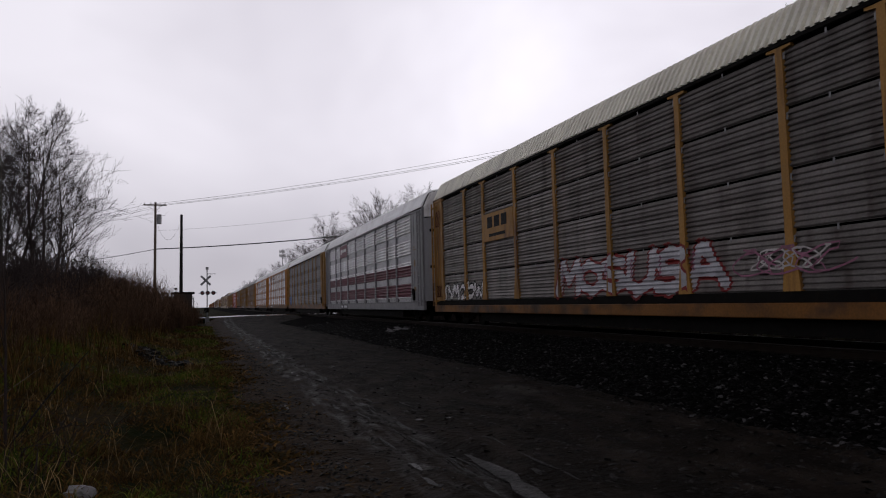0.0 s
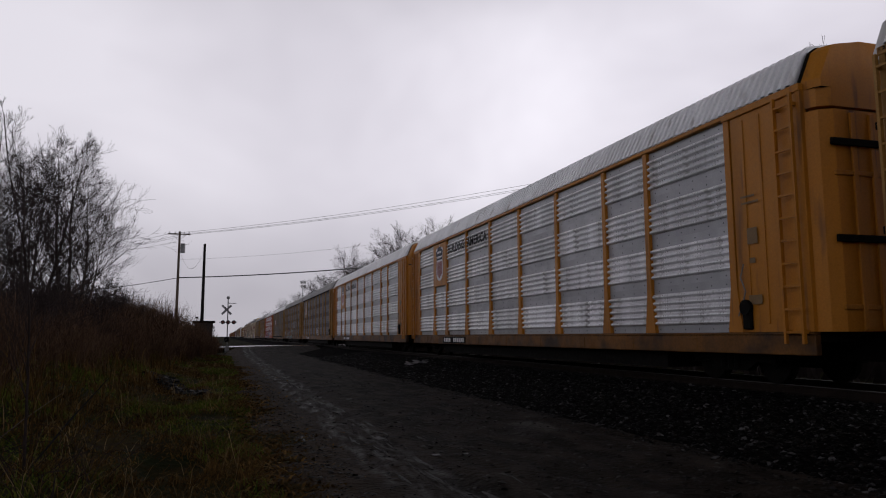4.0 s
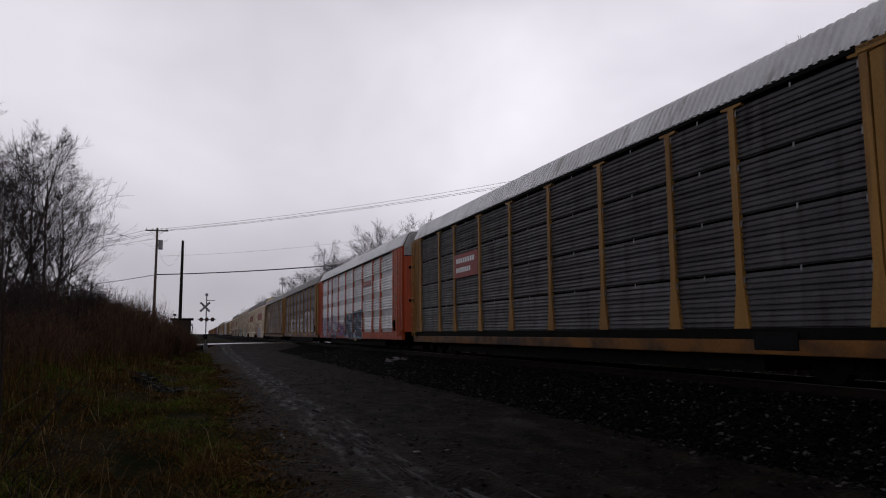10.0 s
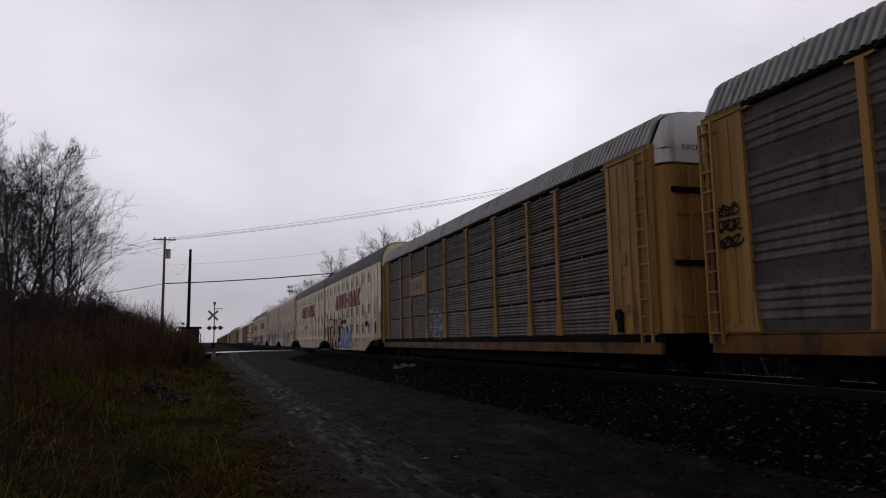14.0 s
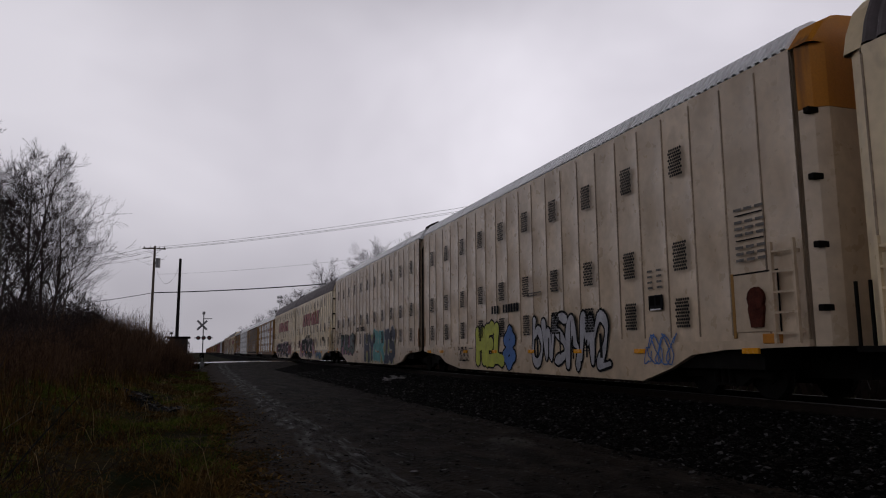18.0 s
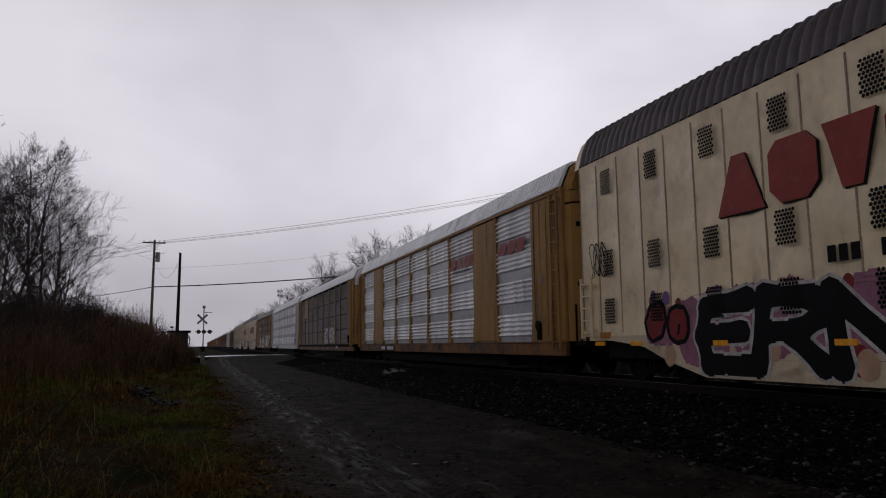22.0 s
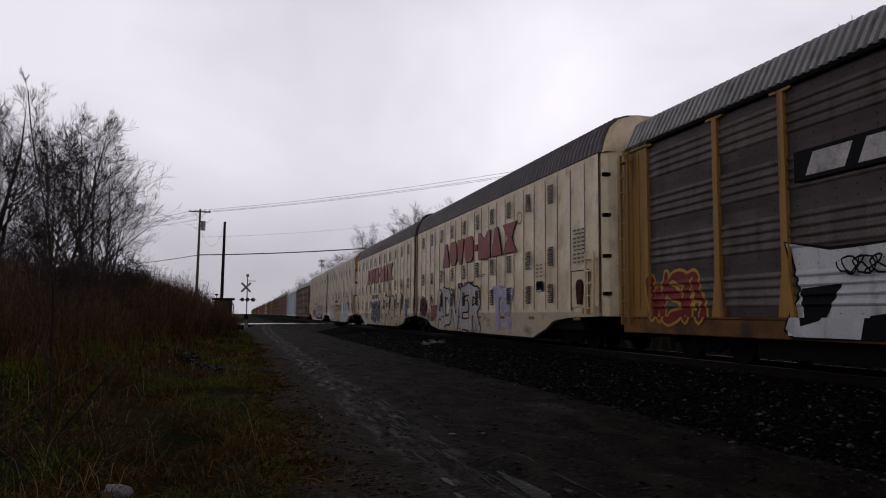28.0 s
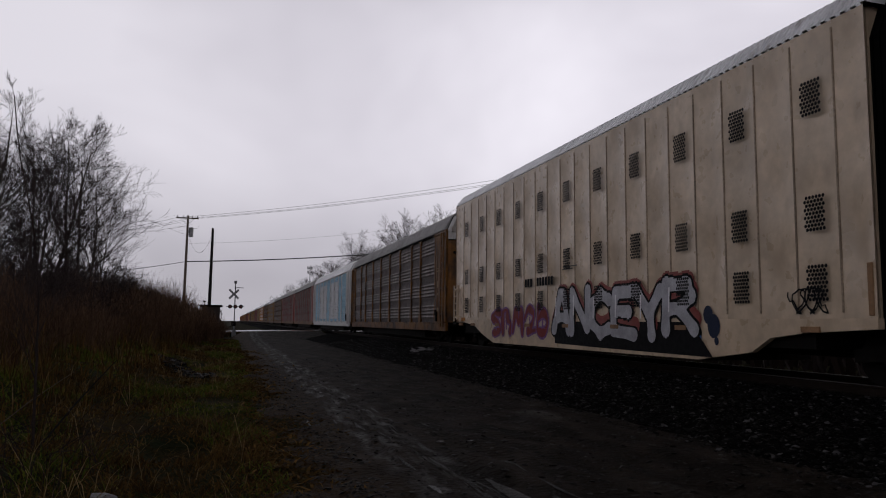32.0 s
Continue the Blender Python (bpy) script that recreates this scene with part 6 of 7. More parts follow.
spray(lf, 2.0, 8.4, 0.4, 2.55, "TRAP", "orangespray", "black", None, 24, "rustred", None, weight=1.2)
scribble(lf, 1.0, 2.0, 1.5, 2.1, "black", 15)
spray(lf, 7.6, 12.5, 0.4, 1.9, 4, "lilac", "blue", None, 25, "blue")
mf, mr = tall_car(393.52, 371.59, "putty", "roofwhite", False, 2, TALL + " in putty-grey steel with rows of vents", (True, False), (None, 1.66))
spray(mf, 6.9, 9.3, 0.35, 1.7, "HEL", "lime", "black", None, 26, None, None, weight=1.35)
spray(mf, 9.3, 10.2, 0.35, 1.75, "8", "blue", "black", None, 87, None, None, weight=1.2)
scribble(mf, 5.0, 6.2, 0.5, 1.1, "black", 16)
spray(mf, 11.4, 15.6, 0.4, 1.9, 6, "chrome", "black", None, 27)
spray(mr, 10.6, 13.2, 0.35, 1.9, "HY", "navy", "rolled", None, 28, "limehaze", None, weight=1.3, rim=0.035)
spray(mr, 13.0, 15.4, 0.35, 2.0, "BR", "aqua", "rolled", None, 50, "limehaze", None, weight=1.3, rim=0.035)
spray(mr, 15.4, 17.6, 0.3, 2.0, "IS", "navy", "rolled", None, 51, "limehaze", None, weight=1.3, rim=0.035)
spray(mr, 3.1, 7.6, 0.72, 1.95, "FAUS", "bottle", "black", None, 29, "pink", "lilac", weight=1.2)
nf, nr = tall_car(437.68, 415.75, "cream", "roofdark", True, 3, TALL + " in cream steel with a big red brand mark", (True, True))
cloud(nf, 4.4, 12.5, 0.4, 1.9, "pink", 71, 13)
cloud(nf, 4.8, 8.0, 0.7, 1.5, "wine", 77, 7, None, 0.0025)
dots(nf, 3.4, 14.0, 0.5, 2.0, 60, ("pink", "wine", "purple", "orangespray"), 91)
spray(nf, 5.6, 12.0, 0.42, 2.05, "FOKS", "black", "rolled", None, 30, None, None, weight=1.35)
spray(nf, 2.9, 4.2, 1.3, 2.0, 2, "black", "wine", None, 31)
spray(nf, 14.0, 17.0, 0.4, 0.85, 4, "blue", "teal", None, 36)
cloud(nr, 4.6, 16.4, 0.5, 1.9, "pink", 72, 17)
dots(nr, 3.6, 19.4, 0.5, 1.95, 80, ("pink", "wine", "purple", "orangespray"), 92)
spray(nr, 5.2, 16.0, 0.3, 1.95, "ERNHOKE", "black", "rolled", None, 32, None, None, weight=1.2)
spray(nr, 3.4, 4.9, 0.9, 1.7, 2, "wine", "black", None, 33, "pink", None, True)
spray(nr, 16.3, 18.6, 0.6, 1.6, 2, "wine", "black", None, 52, "pink", None, True)

o = car_carrier(464.81, TRI + " with silver sides, two solid yellow bays", "silver", "yellow", "roofwhite", "grouped", "sillpaint", False, roof_end="yellow")
for s0, s1 in ((4.6, 6.3), (20.2, 22.0)):
    plate(o, s0, s1, 0.98, 5.0, "yellow", "solid painted bay")
bars(o, 17.5, 20.1, 3.7, 4.1, 4, "red", lean=0.25)
bars(o, 17.5, 20.1, 3.55, 3.62, 1, "navy", lean=0.05)
bars(o, 22.3, 24.4, 3.7, 4.1, 3, "red", lean=0.25)
number_plate(o, 6.2, 9.0)

pc = car_carrier(492.95, TRI + " with dark ribbed sides, yellow posts, sprayed tag", "dark", "yellow", "roofwhite", "fine")
plate(pc, 4.6, 6.3, 3.3, 4.9, "yellow", "yellow plate")
spray(pc, 15.4, 20.1, 0.98, 2.2, "WIPERO", "rolled", "black", "fine", 34, None, None, weight=1.3)
number_plate(pc, 20.8, 21.6)

q = car_carrier(520.76, TRI + " with bright silver sides and white posts", "silver", "whitepaint", "roofwhite", "grouped", "whitepaint", False)
number_plate(q, 6.0, 9.0)

r = car_carrier(548.69, TRI + " with brown sides, yellow posts and broad white graffiti", "brown", "yellow", "roofgrey", "soft")
p = plate(r, 6.7, 10.3, 3.28, 3.82, "black", "black plate with three plain pale blocks")
bars(p, 6.85, 10.15, 3.36, 3.74, 3, "rolled", 0.042, lean=0.18)
for poly, mat in (([(6.4, 0.75), (6.7, 1.4), (6.45, 2.25), (7.4, 2.05), (8.6, 2.08), (9.2, 2.25), (9.3, 0.62), (6.6, 0.62)], "whitesheet"), ([(9.3, 0.62), (9.25, 1.9), (9.9, 2.2), (10.4, 1.85), (10.8, 2.25), (11.5, 2.25), (11.5, 0.62)], "red"),
                  ([(11.5, 0.62), (11.6, 1.95), (12.3, 2.2), (13.0, 2.05), (14.2, 2.3), (14.75, 2.75), (14.95, 2.4), (14.5, 1.6), (15.0, 0.8), (14.2, 0.58)], "whitesheet")):
    patch(r, swell(poly, 0.05), "black", "soft", 0.003, "graffiti_edge")
    patch(r, poly, mat, "soft", 0.006)
for poly in ([(6.75, 0.8), (6.7, 1.45), (7.6, 1.5), (7.2, 0.9)], [(8.0, 0.6), (8.1, 1.0), (8.9, 1.05), (9.0, 0.6)], [(11.9, 0.65), (12.0, 1.2), (12.4, 1.1), (12.3, 0.7)], [(13.3, 1.05), (13.6, 1.5), (14.5, 1.55), (14.7, 0.9), (13.9, 0.95)], [(14.1, 1.8), (14.2, 2.3), (14.6, 2.3), (14.5, 1.9)]):
    patch(r, poly, "black", "soft", 0.009, "graffiti_shadow")
scribble(r, 7.6, 8.6, 1.6, 1.95, "black", 17)
scribble(r, 9.5, 11.3, 1.2, 1.8, "wine", 18)
scribble(r, 12.6, 13.4, 1.6, 1.95, "black", 19)
spray(r, 14.6, 16.0, 0.95, 1.9, "CRW", "rolled", "black", "soft", 35, None, None, weight=1.2)
spray(r, 17.5, 23.4, 0.7, 2.4, "SPERF", "whitesheet", "black", "soft", 37, "black", "lightblue", weight=1.3)
spray(r, 1.9, 4.0, 0.7, 2.0, 3, "wine", "gold", "soft", 38)
bars(r, 6.4, 8.2, 0.64, 0.8, 4, "white", 0.055)
bars(r, 9.2, 11.8, 0.64, 0.8, 6, "white", 0.055)

sf, sr = tall_car(593.04, 570.81, "cream", "roofdark", True, 4, TALL + " in cream steel with a big red brand mark")
spray(sf, 4.6, 11.4, 0.3, 2.2, "ADVER", "rolled", "black", None, 39, None, None, weight=1.05)
spray(sf, 3.6, 4.7, 0.7, 1.35, "HOT", "redpaint", "wine", None, 53)
spray(sf, 13.0, 15.0, 0.5, 2.0, "TE", "lilac", "lilac", None, 40)
spray(sf, 1.2, 2.6, 0.9, 1.8, 3, "wine", "black", None, 41)
scribble(nr, 1.15, 2.0, 2.4, 3.4, "black", 3)
scribble(sf, 1.0, 2.4, 0.7, 1.7, "black", 4)
scribble(sf, 2.6, 3.6, 0.6, 1.3, "wine", 5)
scribble(sr, 4.6, 7.0, 0.6, 1.4, "black", 6)
scribble(mr, 2.1, 3.4, 1.75, 2.2, "black", 7)
scribble(mf, 17.0, 18.2, 0.55, 1.3, "blue", 8)
spray(sr, 8.0, 11.6, 0.42, 1.9, "ZERO", "navy", "lilac", None, 42, None, "black", weight=1.4)
spray(sr, 11.6, 18.4, 0.3, 2.1, "CRAW", "creamsill", "black", None, 43, weight=1.15)
scribble(sr, 13.2, 14.4, 2.1, 2.5, "black", 20)
spray(sr, 19.5, 20.2, 0.8, 1.9, 1, "blue", "navy", None, 44, None, None, True)
tf, tr = tall_car(637.48, 615.43, "putty", "roofwhite", False, 5, TALL + " in putty-grey steel with bright graffiti below", (True, False), (1.37, 1.75))
spray(tf, 4.0, 7.3, 0.4, 1.7, "GASA", "chrome", "black", None, 45, None, None, weight=1.45)
spray(tf, 8.0, 12.0, 0.3, 1.85, "SEIZ", "gold", "black", None, 46, None, None, weight=1.35)
scribble(tf, 7.4, 8.1, 1.0, 1.5, "black", 22)
spray(tf, 12.9, 17.4, 0.35, 2.05, "HALE", "palespray", "skyspray", None, 47, None, "white", weight=1.0, rim=0.10)
spray(tr, 10.54, 17.42, 0.8, 2.04, "ANCEYR", "redpaint", "redpaint", None, 48, None, None, weight=1.12)
patch(tr, [(10.6, 0.35), (10.5, 1.0), (17.2, 1.0), (17.9, 0.3)], "black", None, 0.003)
spray(tr, 10.5, 17.4, 0.55, 1.98, "ANCEYR", "chrome", "black", None, 48, None, "white", weight=1.1, base=0.007)
dots(tr, 17.3, 18.6, 0.55, 1.2, 5, ("navy", "black", "blue", "navy"), 93)
scribble(tr, 20.0, 20.9, 1.1, 1.6, "black", 23)
spray(tr, 5.2, 10.2, 0.5, 1.5, 5, "wine", "purple", None, 49, None, None)

u = car_carrier(665.13, TRI + " with dark brown sides and dull rusty yellow posts", "brown", "sillpaint", "roofgrey", "soft")
v = car_carrier(692.80, TRI + " with pale blue and white sides", "sky", "whitepaint", "roofwhite", "grouped", "whitepaint", False)
place("white_band", strips([rect(6.6, 11.7, 1.2, 4.6), rect(14.7, 19.9, 1.2, 4.6)], "grouped", 0.004, 0.06), "whitesheet", v, "broad white blocks on the blue side")
rear = 692.80
for n in range(26):
    rear += CAR_L
    sh, pt, rf = [("redsheet", "redpaint", "roofgrey"), ("redsheet", "redpaint", "roofgrey"), ("brown", "sillpaint", "roofgrey"), ("dark", "yellow", "roofwhite"), ("brown", "sillpaint", "roofgrey"), ("silver", "amber", "roofwhite"), ("pale", "yellow", "roofwhite")][n if n < 7 else (n * 3) % 7]
    car_carrier(rear, TRI + {"redsheet": " with dull red sides", "brown": " with brown sides", "dark": " with dark grey sides", "silver": " with silver sides", "pale": " with dusty grey sides"}[sh] + " and painted posts", sh, pt, rf, "grouped", far=True)


# seconds, and metres by which the train is then ahead of its even pace
PACE = [(0, 0.02), (1, -0.34), (2, -0.04), (3.5, 0.12), (5, 0.31), (6, 0.18), (7, 0.02), (8, 0.13), (9, 0.36), (10, 0.03), (11, -0.02), (12, 0.49), (13, 0.39), (14, -0.32), (15.5, 0.1), (17, 0.27), (17.6, 0.5), (17.8, 0.6), (17.9, 0.0), (18, -0.9),
        (18.1, -0.3), (18.3, -0.4), (19, -0.42), (20, 0.44), (20.9, 0.36), (21, 1.39), (21.1, 0.2), (21.5, 0.2), (21.8, 0.1), (21.9, 0.75), (22, 2.95), (22.1, 1.05), (22.3, 0.4), (23, 0.47), (24, 0.45), (25.5, 0.45), (27, 0.47),
        (28, -0.07), (28.7, 0.2), (28.9, -0.4), (29, 3.12), (29.1, 1.3), (29.2, -0.5), (29.5, -0.5), (30, -0.49), (31, -0.41), (32, -0.42)]


def motions():
    """The whole train runs past at an almost even pace; each wheelset turns with it."""
    for car, s in CARS:
        walk(car, [(t, pose(TRACK_X, s - SPEED * t - e, RAIL_TOP)) for t, e in PACE])
    for k, y in ((0, -0.89), (1, 0.89)):
        first = WHEELSETS[k][0]
        turn = math.degrees(SPEED / WHEEL_R) / FPS
        walk(first, [(i / FPS, pose(0, y, WHEEL_R, (turn * i) % 360)) for i in range(round(32.0 * FPS) + 1)])
        for w in WHEELSETS[k][1:]:
            w.rotation_mode = "QUATERNION"
            w.animation_data_create()
            w.animation_data.action = first.animation_data.action
            w.animation_data.action_slot = first.animation_data.action_slot

# ---- plants ----
def ribbons(name, a, b, w0, w1, rng):
    """Thin two-sided blades from points a to points b."""
    n = len(a)
    d = rng.normal(size=(n, 3)) * np.array([1, 1, 0.2])
    ax = b - a
    side = np.cross(ax, d)
    side /= np.linalg.norm(side, axis=1)[:, None] + 1e-9
    v = np.stack([a - side * w0[:, None], a + side * w0[:, None], b + side * w1[:, None], b - side * w1[:, None]], 1).reshape(-1, 3)
    f = np.arange(n * 4).reshape(n, 4)
    return v, f


def tufts(x, y):
    """Where the turf is green (above 0) and where it is dead straw."""
    return np.sin(x * 1.1 + 0.7 * np.sin(y * 0.45)) + np.sin(y * 0.62 + 1.3 * x) + 0.7 * np.sin(x * 3.1 - y * 1.7) + 0.25


def grass_field(name, count, area, hmin, hmax, width, lean, seed, green=0):
    rng = np.random.default_rng(seed)
    x, y = area(rng)
    if green:
        ok = green * (tufts(x, y) + rng.normal(size=count) * 0.5) > 0
        x, y = x[ok], y[ok]
        count = len(x)
    u = (x + 2.35) / 1.8
    ok = (u < -0.05) | (u > 1.05) | (np.abs(y - 26.0 + 6.2 * u) > 0.75)
    for a, b, w in ((-0.55, 9.4, 0.42), (-1.3, 10.6, 0.35), (-0.2, 14.5, 0.4), (-2.2, 7.0, 0.5)):
        ok &= (((x - a) / w) ** 2 + ((y - b) / (1.5 * w)) ** 2 > 1.0) | (rng.random(count) < 0.12)
    x, y = x[ok], y[ok]
    count = len(x)
    z = ground_z(x, y)
    h = hmin + (hmax - hmin) * rng.random(count) ** 1.8
    h *= 0.55 + 0.7 * np.clip(np.sin(x * 1.9 + 1) * np.sin(y * 0.83 + x) + 0.5, 0, 1.3)
    a = np.stack([x, y, z - 0.01], 1)
    t = rng.normal(size=(count, 2)) * lean * h[:, None]
    m = a + np.stack([t[:, 0] * 0.4, t[:, 1] * 0.4, h * 0.6], 1)
    b = a + np.stack([t[:, 0] * 1.3, t[:, 1] * 1.3, h * 0.92], 1)
    side = np.stack([np.cos(rng.random(count) * 6.28), np.sin(rng.random(count) * 6.28), np.zeros(count)], 1) * (width * (0.8 + y / 14))[:, None]
    v = np.stack([a - side, a + side, m + side * 0.8, m - side * 0.8, b], 1).reshape(-1, 3)
    k = np.arange(count)[:, None] * 5
    f = [tuple(q) for q in (k + np.array([0, 1, 2, 3]))] + [tuple(q) for q in (k + np.array([3, 2, 4]))]
    return raw(name, v, f)


def bank_area(count, x0, x1, y0, y1, p=1.6):
    def area(rng):
        return x0 + (x1 - x0) * rng.random(count), y0 + (y1 - y0) * rng.random(count) ** p
    return area


def verge_area(count):
    def area(rng):
        y = 4.0 + 56 * rng.random(count) ** 1.6
        x = 0.55 - 0.25 * np.abs(rng.normal(size=count)) - 5.2 * rng.random(count) ** 1.15
        return x + 0.1 * np.sin(y * 2.1), y
    return area


tagged(place("grass", grass_field("grass", 100000, verge_area(100000), 0.02, 0.11, 0.005, 0.7, 21, 1), "grass"), "patches of short green winter grass", "grass", kind="stuff")
tagged(place("dead_grass", grass_field("dead_grass", 100000, verge_area(100000), 0.02, 0.13, 0.005, 0.9, 24, -1), "straw"), "matted straw-brown dead grass", "grass", kind="stuff")
tagged(place("tall_grass", grass_field("tall_grass", 3000, bank_area(3000, -5.5, -1.8, 7, 60), 0.25, 0.8, 0.005, 0.25, 22), "straw"), "tall dead straw-coloured grass stems", "grass", kind="stuff")


def clump_area(count, seed, x0, x1, y0, y1, each=70):
    """Blades gathered into tussocks."""
    def area(rng):
        k = count // each
        cx, cy = x0 + (x1 - x0) * rng.random(k), y0 + (y1 - y0) * rng.random(k) ** 1.5
        i = rng.integers(0, k, count)
        return cx[i] + rng.normal(size=count) * 0.09, cy[i] + rng.normal(size=count) * 0.09
    return area


tagged(place("grass_tussocks", grass_field("grass_tussocks", 16000, clump_area(16000, 1, -5.0, 0.1, 5.2, 34), 0.06, 0.19, 0.0035, 0.8, 28, 1), "grass"), "rough green tussocks on the bank", "grass", kind="stuff")
tagged(place("straw_tussocks", grass_field("straw_tussocks", 20000, clump_area(20000, 2, -4.6, 0.4, 5.2, 36), 0.05, 0.20, 0.0035, 0.95, 29, -1), "straw"), "matted tussocks of pale dead grass", "grass", kind="stuff")


tagged(place("pale_stalks", grass_field("pale_stalks", 1300, bank_area(1300, -4.8, 0.2, 5.0, 40), 0.16, 0.55, 0.0022, 0.5, 30), "hay"), "thin bleached stalks standing in the grass", "grass", kind="stuff")


def behind_area(count):
    def area(rng):
        return 0.4 - 6.0 * rng.random(count), -9 + 13.2 * rng.random(count)
    return area


tagged(place("short_grass", grass_field("short_grass", 16000, behind_area(16000), 0.02, 0.1, 0.006, 0.8, 27), "grass"), "thin short green grass on damp soil", "grass", kind="stuff")


def bramble(count, seed):
    """Low arching dead stems, tangled."""
    rng = np.random.default_rng(seed)
    x, y = -3.2 + 2.1 * rng.random(count), 6.0 + 2.4 * rng.random(count)
    p = np.stack([x, y, ground_z(x, y)], 1)
    d = np.stack([rng.normal(size=count) * 0.5, rng.normal(size=count) * 0.5, 0.5 + 0.7 * rng.random(count)], 1)
    step = (0.10 + 0.12 * rng.random(count))[:, None]
    A, B, W = [], [], []
    for k in range(6):
        q = p + d / np.linalg.norm(d, axis=1)[:, None] * step
        A.append(p)
        B.append(q)
        W.append(np.full(count, 0.0045 * (1 - 0.12 * k)))
        p, d = q, d + np.stack([np.zeros(count), np.zeros(count), np.full(count, -0.22)], 1) + rng.normal(size=(count, 3)) * 0.08
    w = np.concatenate(W)
    v, f = ribbons("bramble", np.concatenate(A), np.concatenate(B), w, w * 0.88, rng)
    return raw("bramble", v, f.tolist())


tagged(place("bramble", bramble(130, 61), "twig"), "low tangle of dark dead stems in the grass", "brush", kind="stuff")


def litter_area(count):
    def area(rng):
        return 0.2 + np.abs(rng.normal(size=count)) * 0.55, 4.0 + 34 * rng.random(count) ** 1.7
    return area


tagged(place("leaf_litter", grass_field("leaf_litter", 9000, litter_area(9000), 0.015, 0.06, 0.012, 1.6, 25), "straw"), "flattened brown leaves and stalks along the verge", "leaf litter", kind="stuff")


def brush_mesh(count, seed, y0=9, y1=66, tall=1.0):
    """Dead weeds: upright stems, each with a few side twigs."""
    rng = np.random.default_rng(seed)
    y = y0 + y1 * rng.random(count) ** 1.25
    edge = np.interp(y, [9, 25, 42, 55, 66, 73], [-4.2, -3.7, -2.3, -1.3, -0.9, -0.5])
    x = edge - 9.0 * rng.random(count) ** 1.6 + 0.35 * np.sin(y * 0.9) + 0.25 * np.sin(y * 2.3)
    z = ground_z(x, y)
    h = (0.8 + 0.9 * rng.random(count) ** 1.4) * (0.8 + 0.3 * np.sin(y * 0.5 + x) * np.sin(x * 1.3)) * np.interp(y, [9, 26, 45, 58, 75], [0.8, 1.05, 1.6, 1.75, 1.3]) * tall * np.interp(edge - x, [0.0, 1.2, 3.4], [0.55, 0.95, 1.0])
    base = np.stack([x, y, z], 1)
    top = base + np.stack([rng.normal(size=count) * 0.16 * h, rng.normal(size=count) * 0.16 * h, h], 1)
    A, B, W = [base], [top], [np.full(count, 0.007)]
    for k in range(6):
        t = rng.uniform(0.3, 0.95, count)[:, None]
        p = base + (top - base) * t
        l = (0.15 + 0.35 * rng.random(count))[:, None] * h[:, None] * 0.6
        d = np.stack([rng.normal(size=count) * 0.6, rng.normal(size=count) * 0.6, 0.5 + rng.random(count)], 1)
        d /= np.linalg.norm(d, axis=1)[:, None]
        A.append(p)
        B.append(p + d * l)
        W.append(np.full(count, 0.005))
    a, b, w = np.concatenate(A), np.concatenate(B), np.concatenate(W)
    v, f = ribbons("brush", a, b, w, w * 0.5, rng)
    return raw("brush", v, f.tolist())


tagged(place("brush", brush_mesh(26000, 31), "brush"), "thicket of dead reddish-brown weeds on the bank", "brush", kind="stuff")
tagged(place("brush", brush_mesh(9000, 33, 38, 30, 1.2), "brush"), "tall rusty-brown weeds near the crossing hut", "brush", kind="stuff")


def back_brush(count, seed):
    """Tangled undergrowth below the trees of the bank."""
    rng = np.random.default_rng(seed)
    y = 22 + 30 * rng.random(count)
    x = -4.6 - 11 * rng.random(count)
    h = 0.8 + 2.3 * rng.random(count) ** 1.8 * np.interp(y, [22, 34, 45, 52], [0.45, 1.0, 1.0, 0.6])
    a = np.stack([x, y, ground_z(x, y)], 1)
    b = a + np.stack([rng.normal(size=count) * 0.5, rng.normal(size=count) * 0.5, h], 1)
    A, B = [a], [b]
    for k in range(4):
        p = a + (b - a) * rng.uniform(0.3, 0.95, count)[:, None]
        A.append(p)
        B.append(p + rng.normal(size=(count, 3)) * np.array([0.4, 0.4, 0.25]) + np.array([0, 0, 0.25]))
    a, b = np.concatenate(A), np.concatenate(B)
    v, f = ribbons("undergrowth", a, b, np.full(len(a), 0.007), np.full(len(a), 0.004), rng)
    return raw("undergrowth", v, f.tolist())


tagged(place("undergrowth", back_brush(7500, 51), "twig"), "tangled dark undergrowth below the bare trees", "brush", kind="stuff")


def far_thicket(count, seed):
    """Undergrowth beyond the track, unseen, added to darken the view under the cars."""
    rng = np.random.default_rng(seed)
    y = -10 + 260 * rng.random(count) ** 1.3
    x = 17.5 + 9 * rng.random(count)
    h = 0.8 + 1.8 * rng.random(count)
    a = np.stack([x, y, np.zeros(count)], 1)
    b = a + np.stack([rng.normal(size=count) * 0.5, rng.normal(size=count) * 0.5, h], 1)
    v, f = ribbons("thicket", a, b, np.full(count, 0.09), np.full(count, 0.03), rng)
    return raw("thicket", v, f.tolist())


tagged(place("thicket", far_thicket(9000, 41), "twig"), "dark undergrowth added beyond the track to back the under-car gap", "brush", kind="stuff")


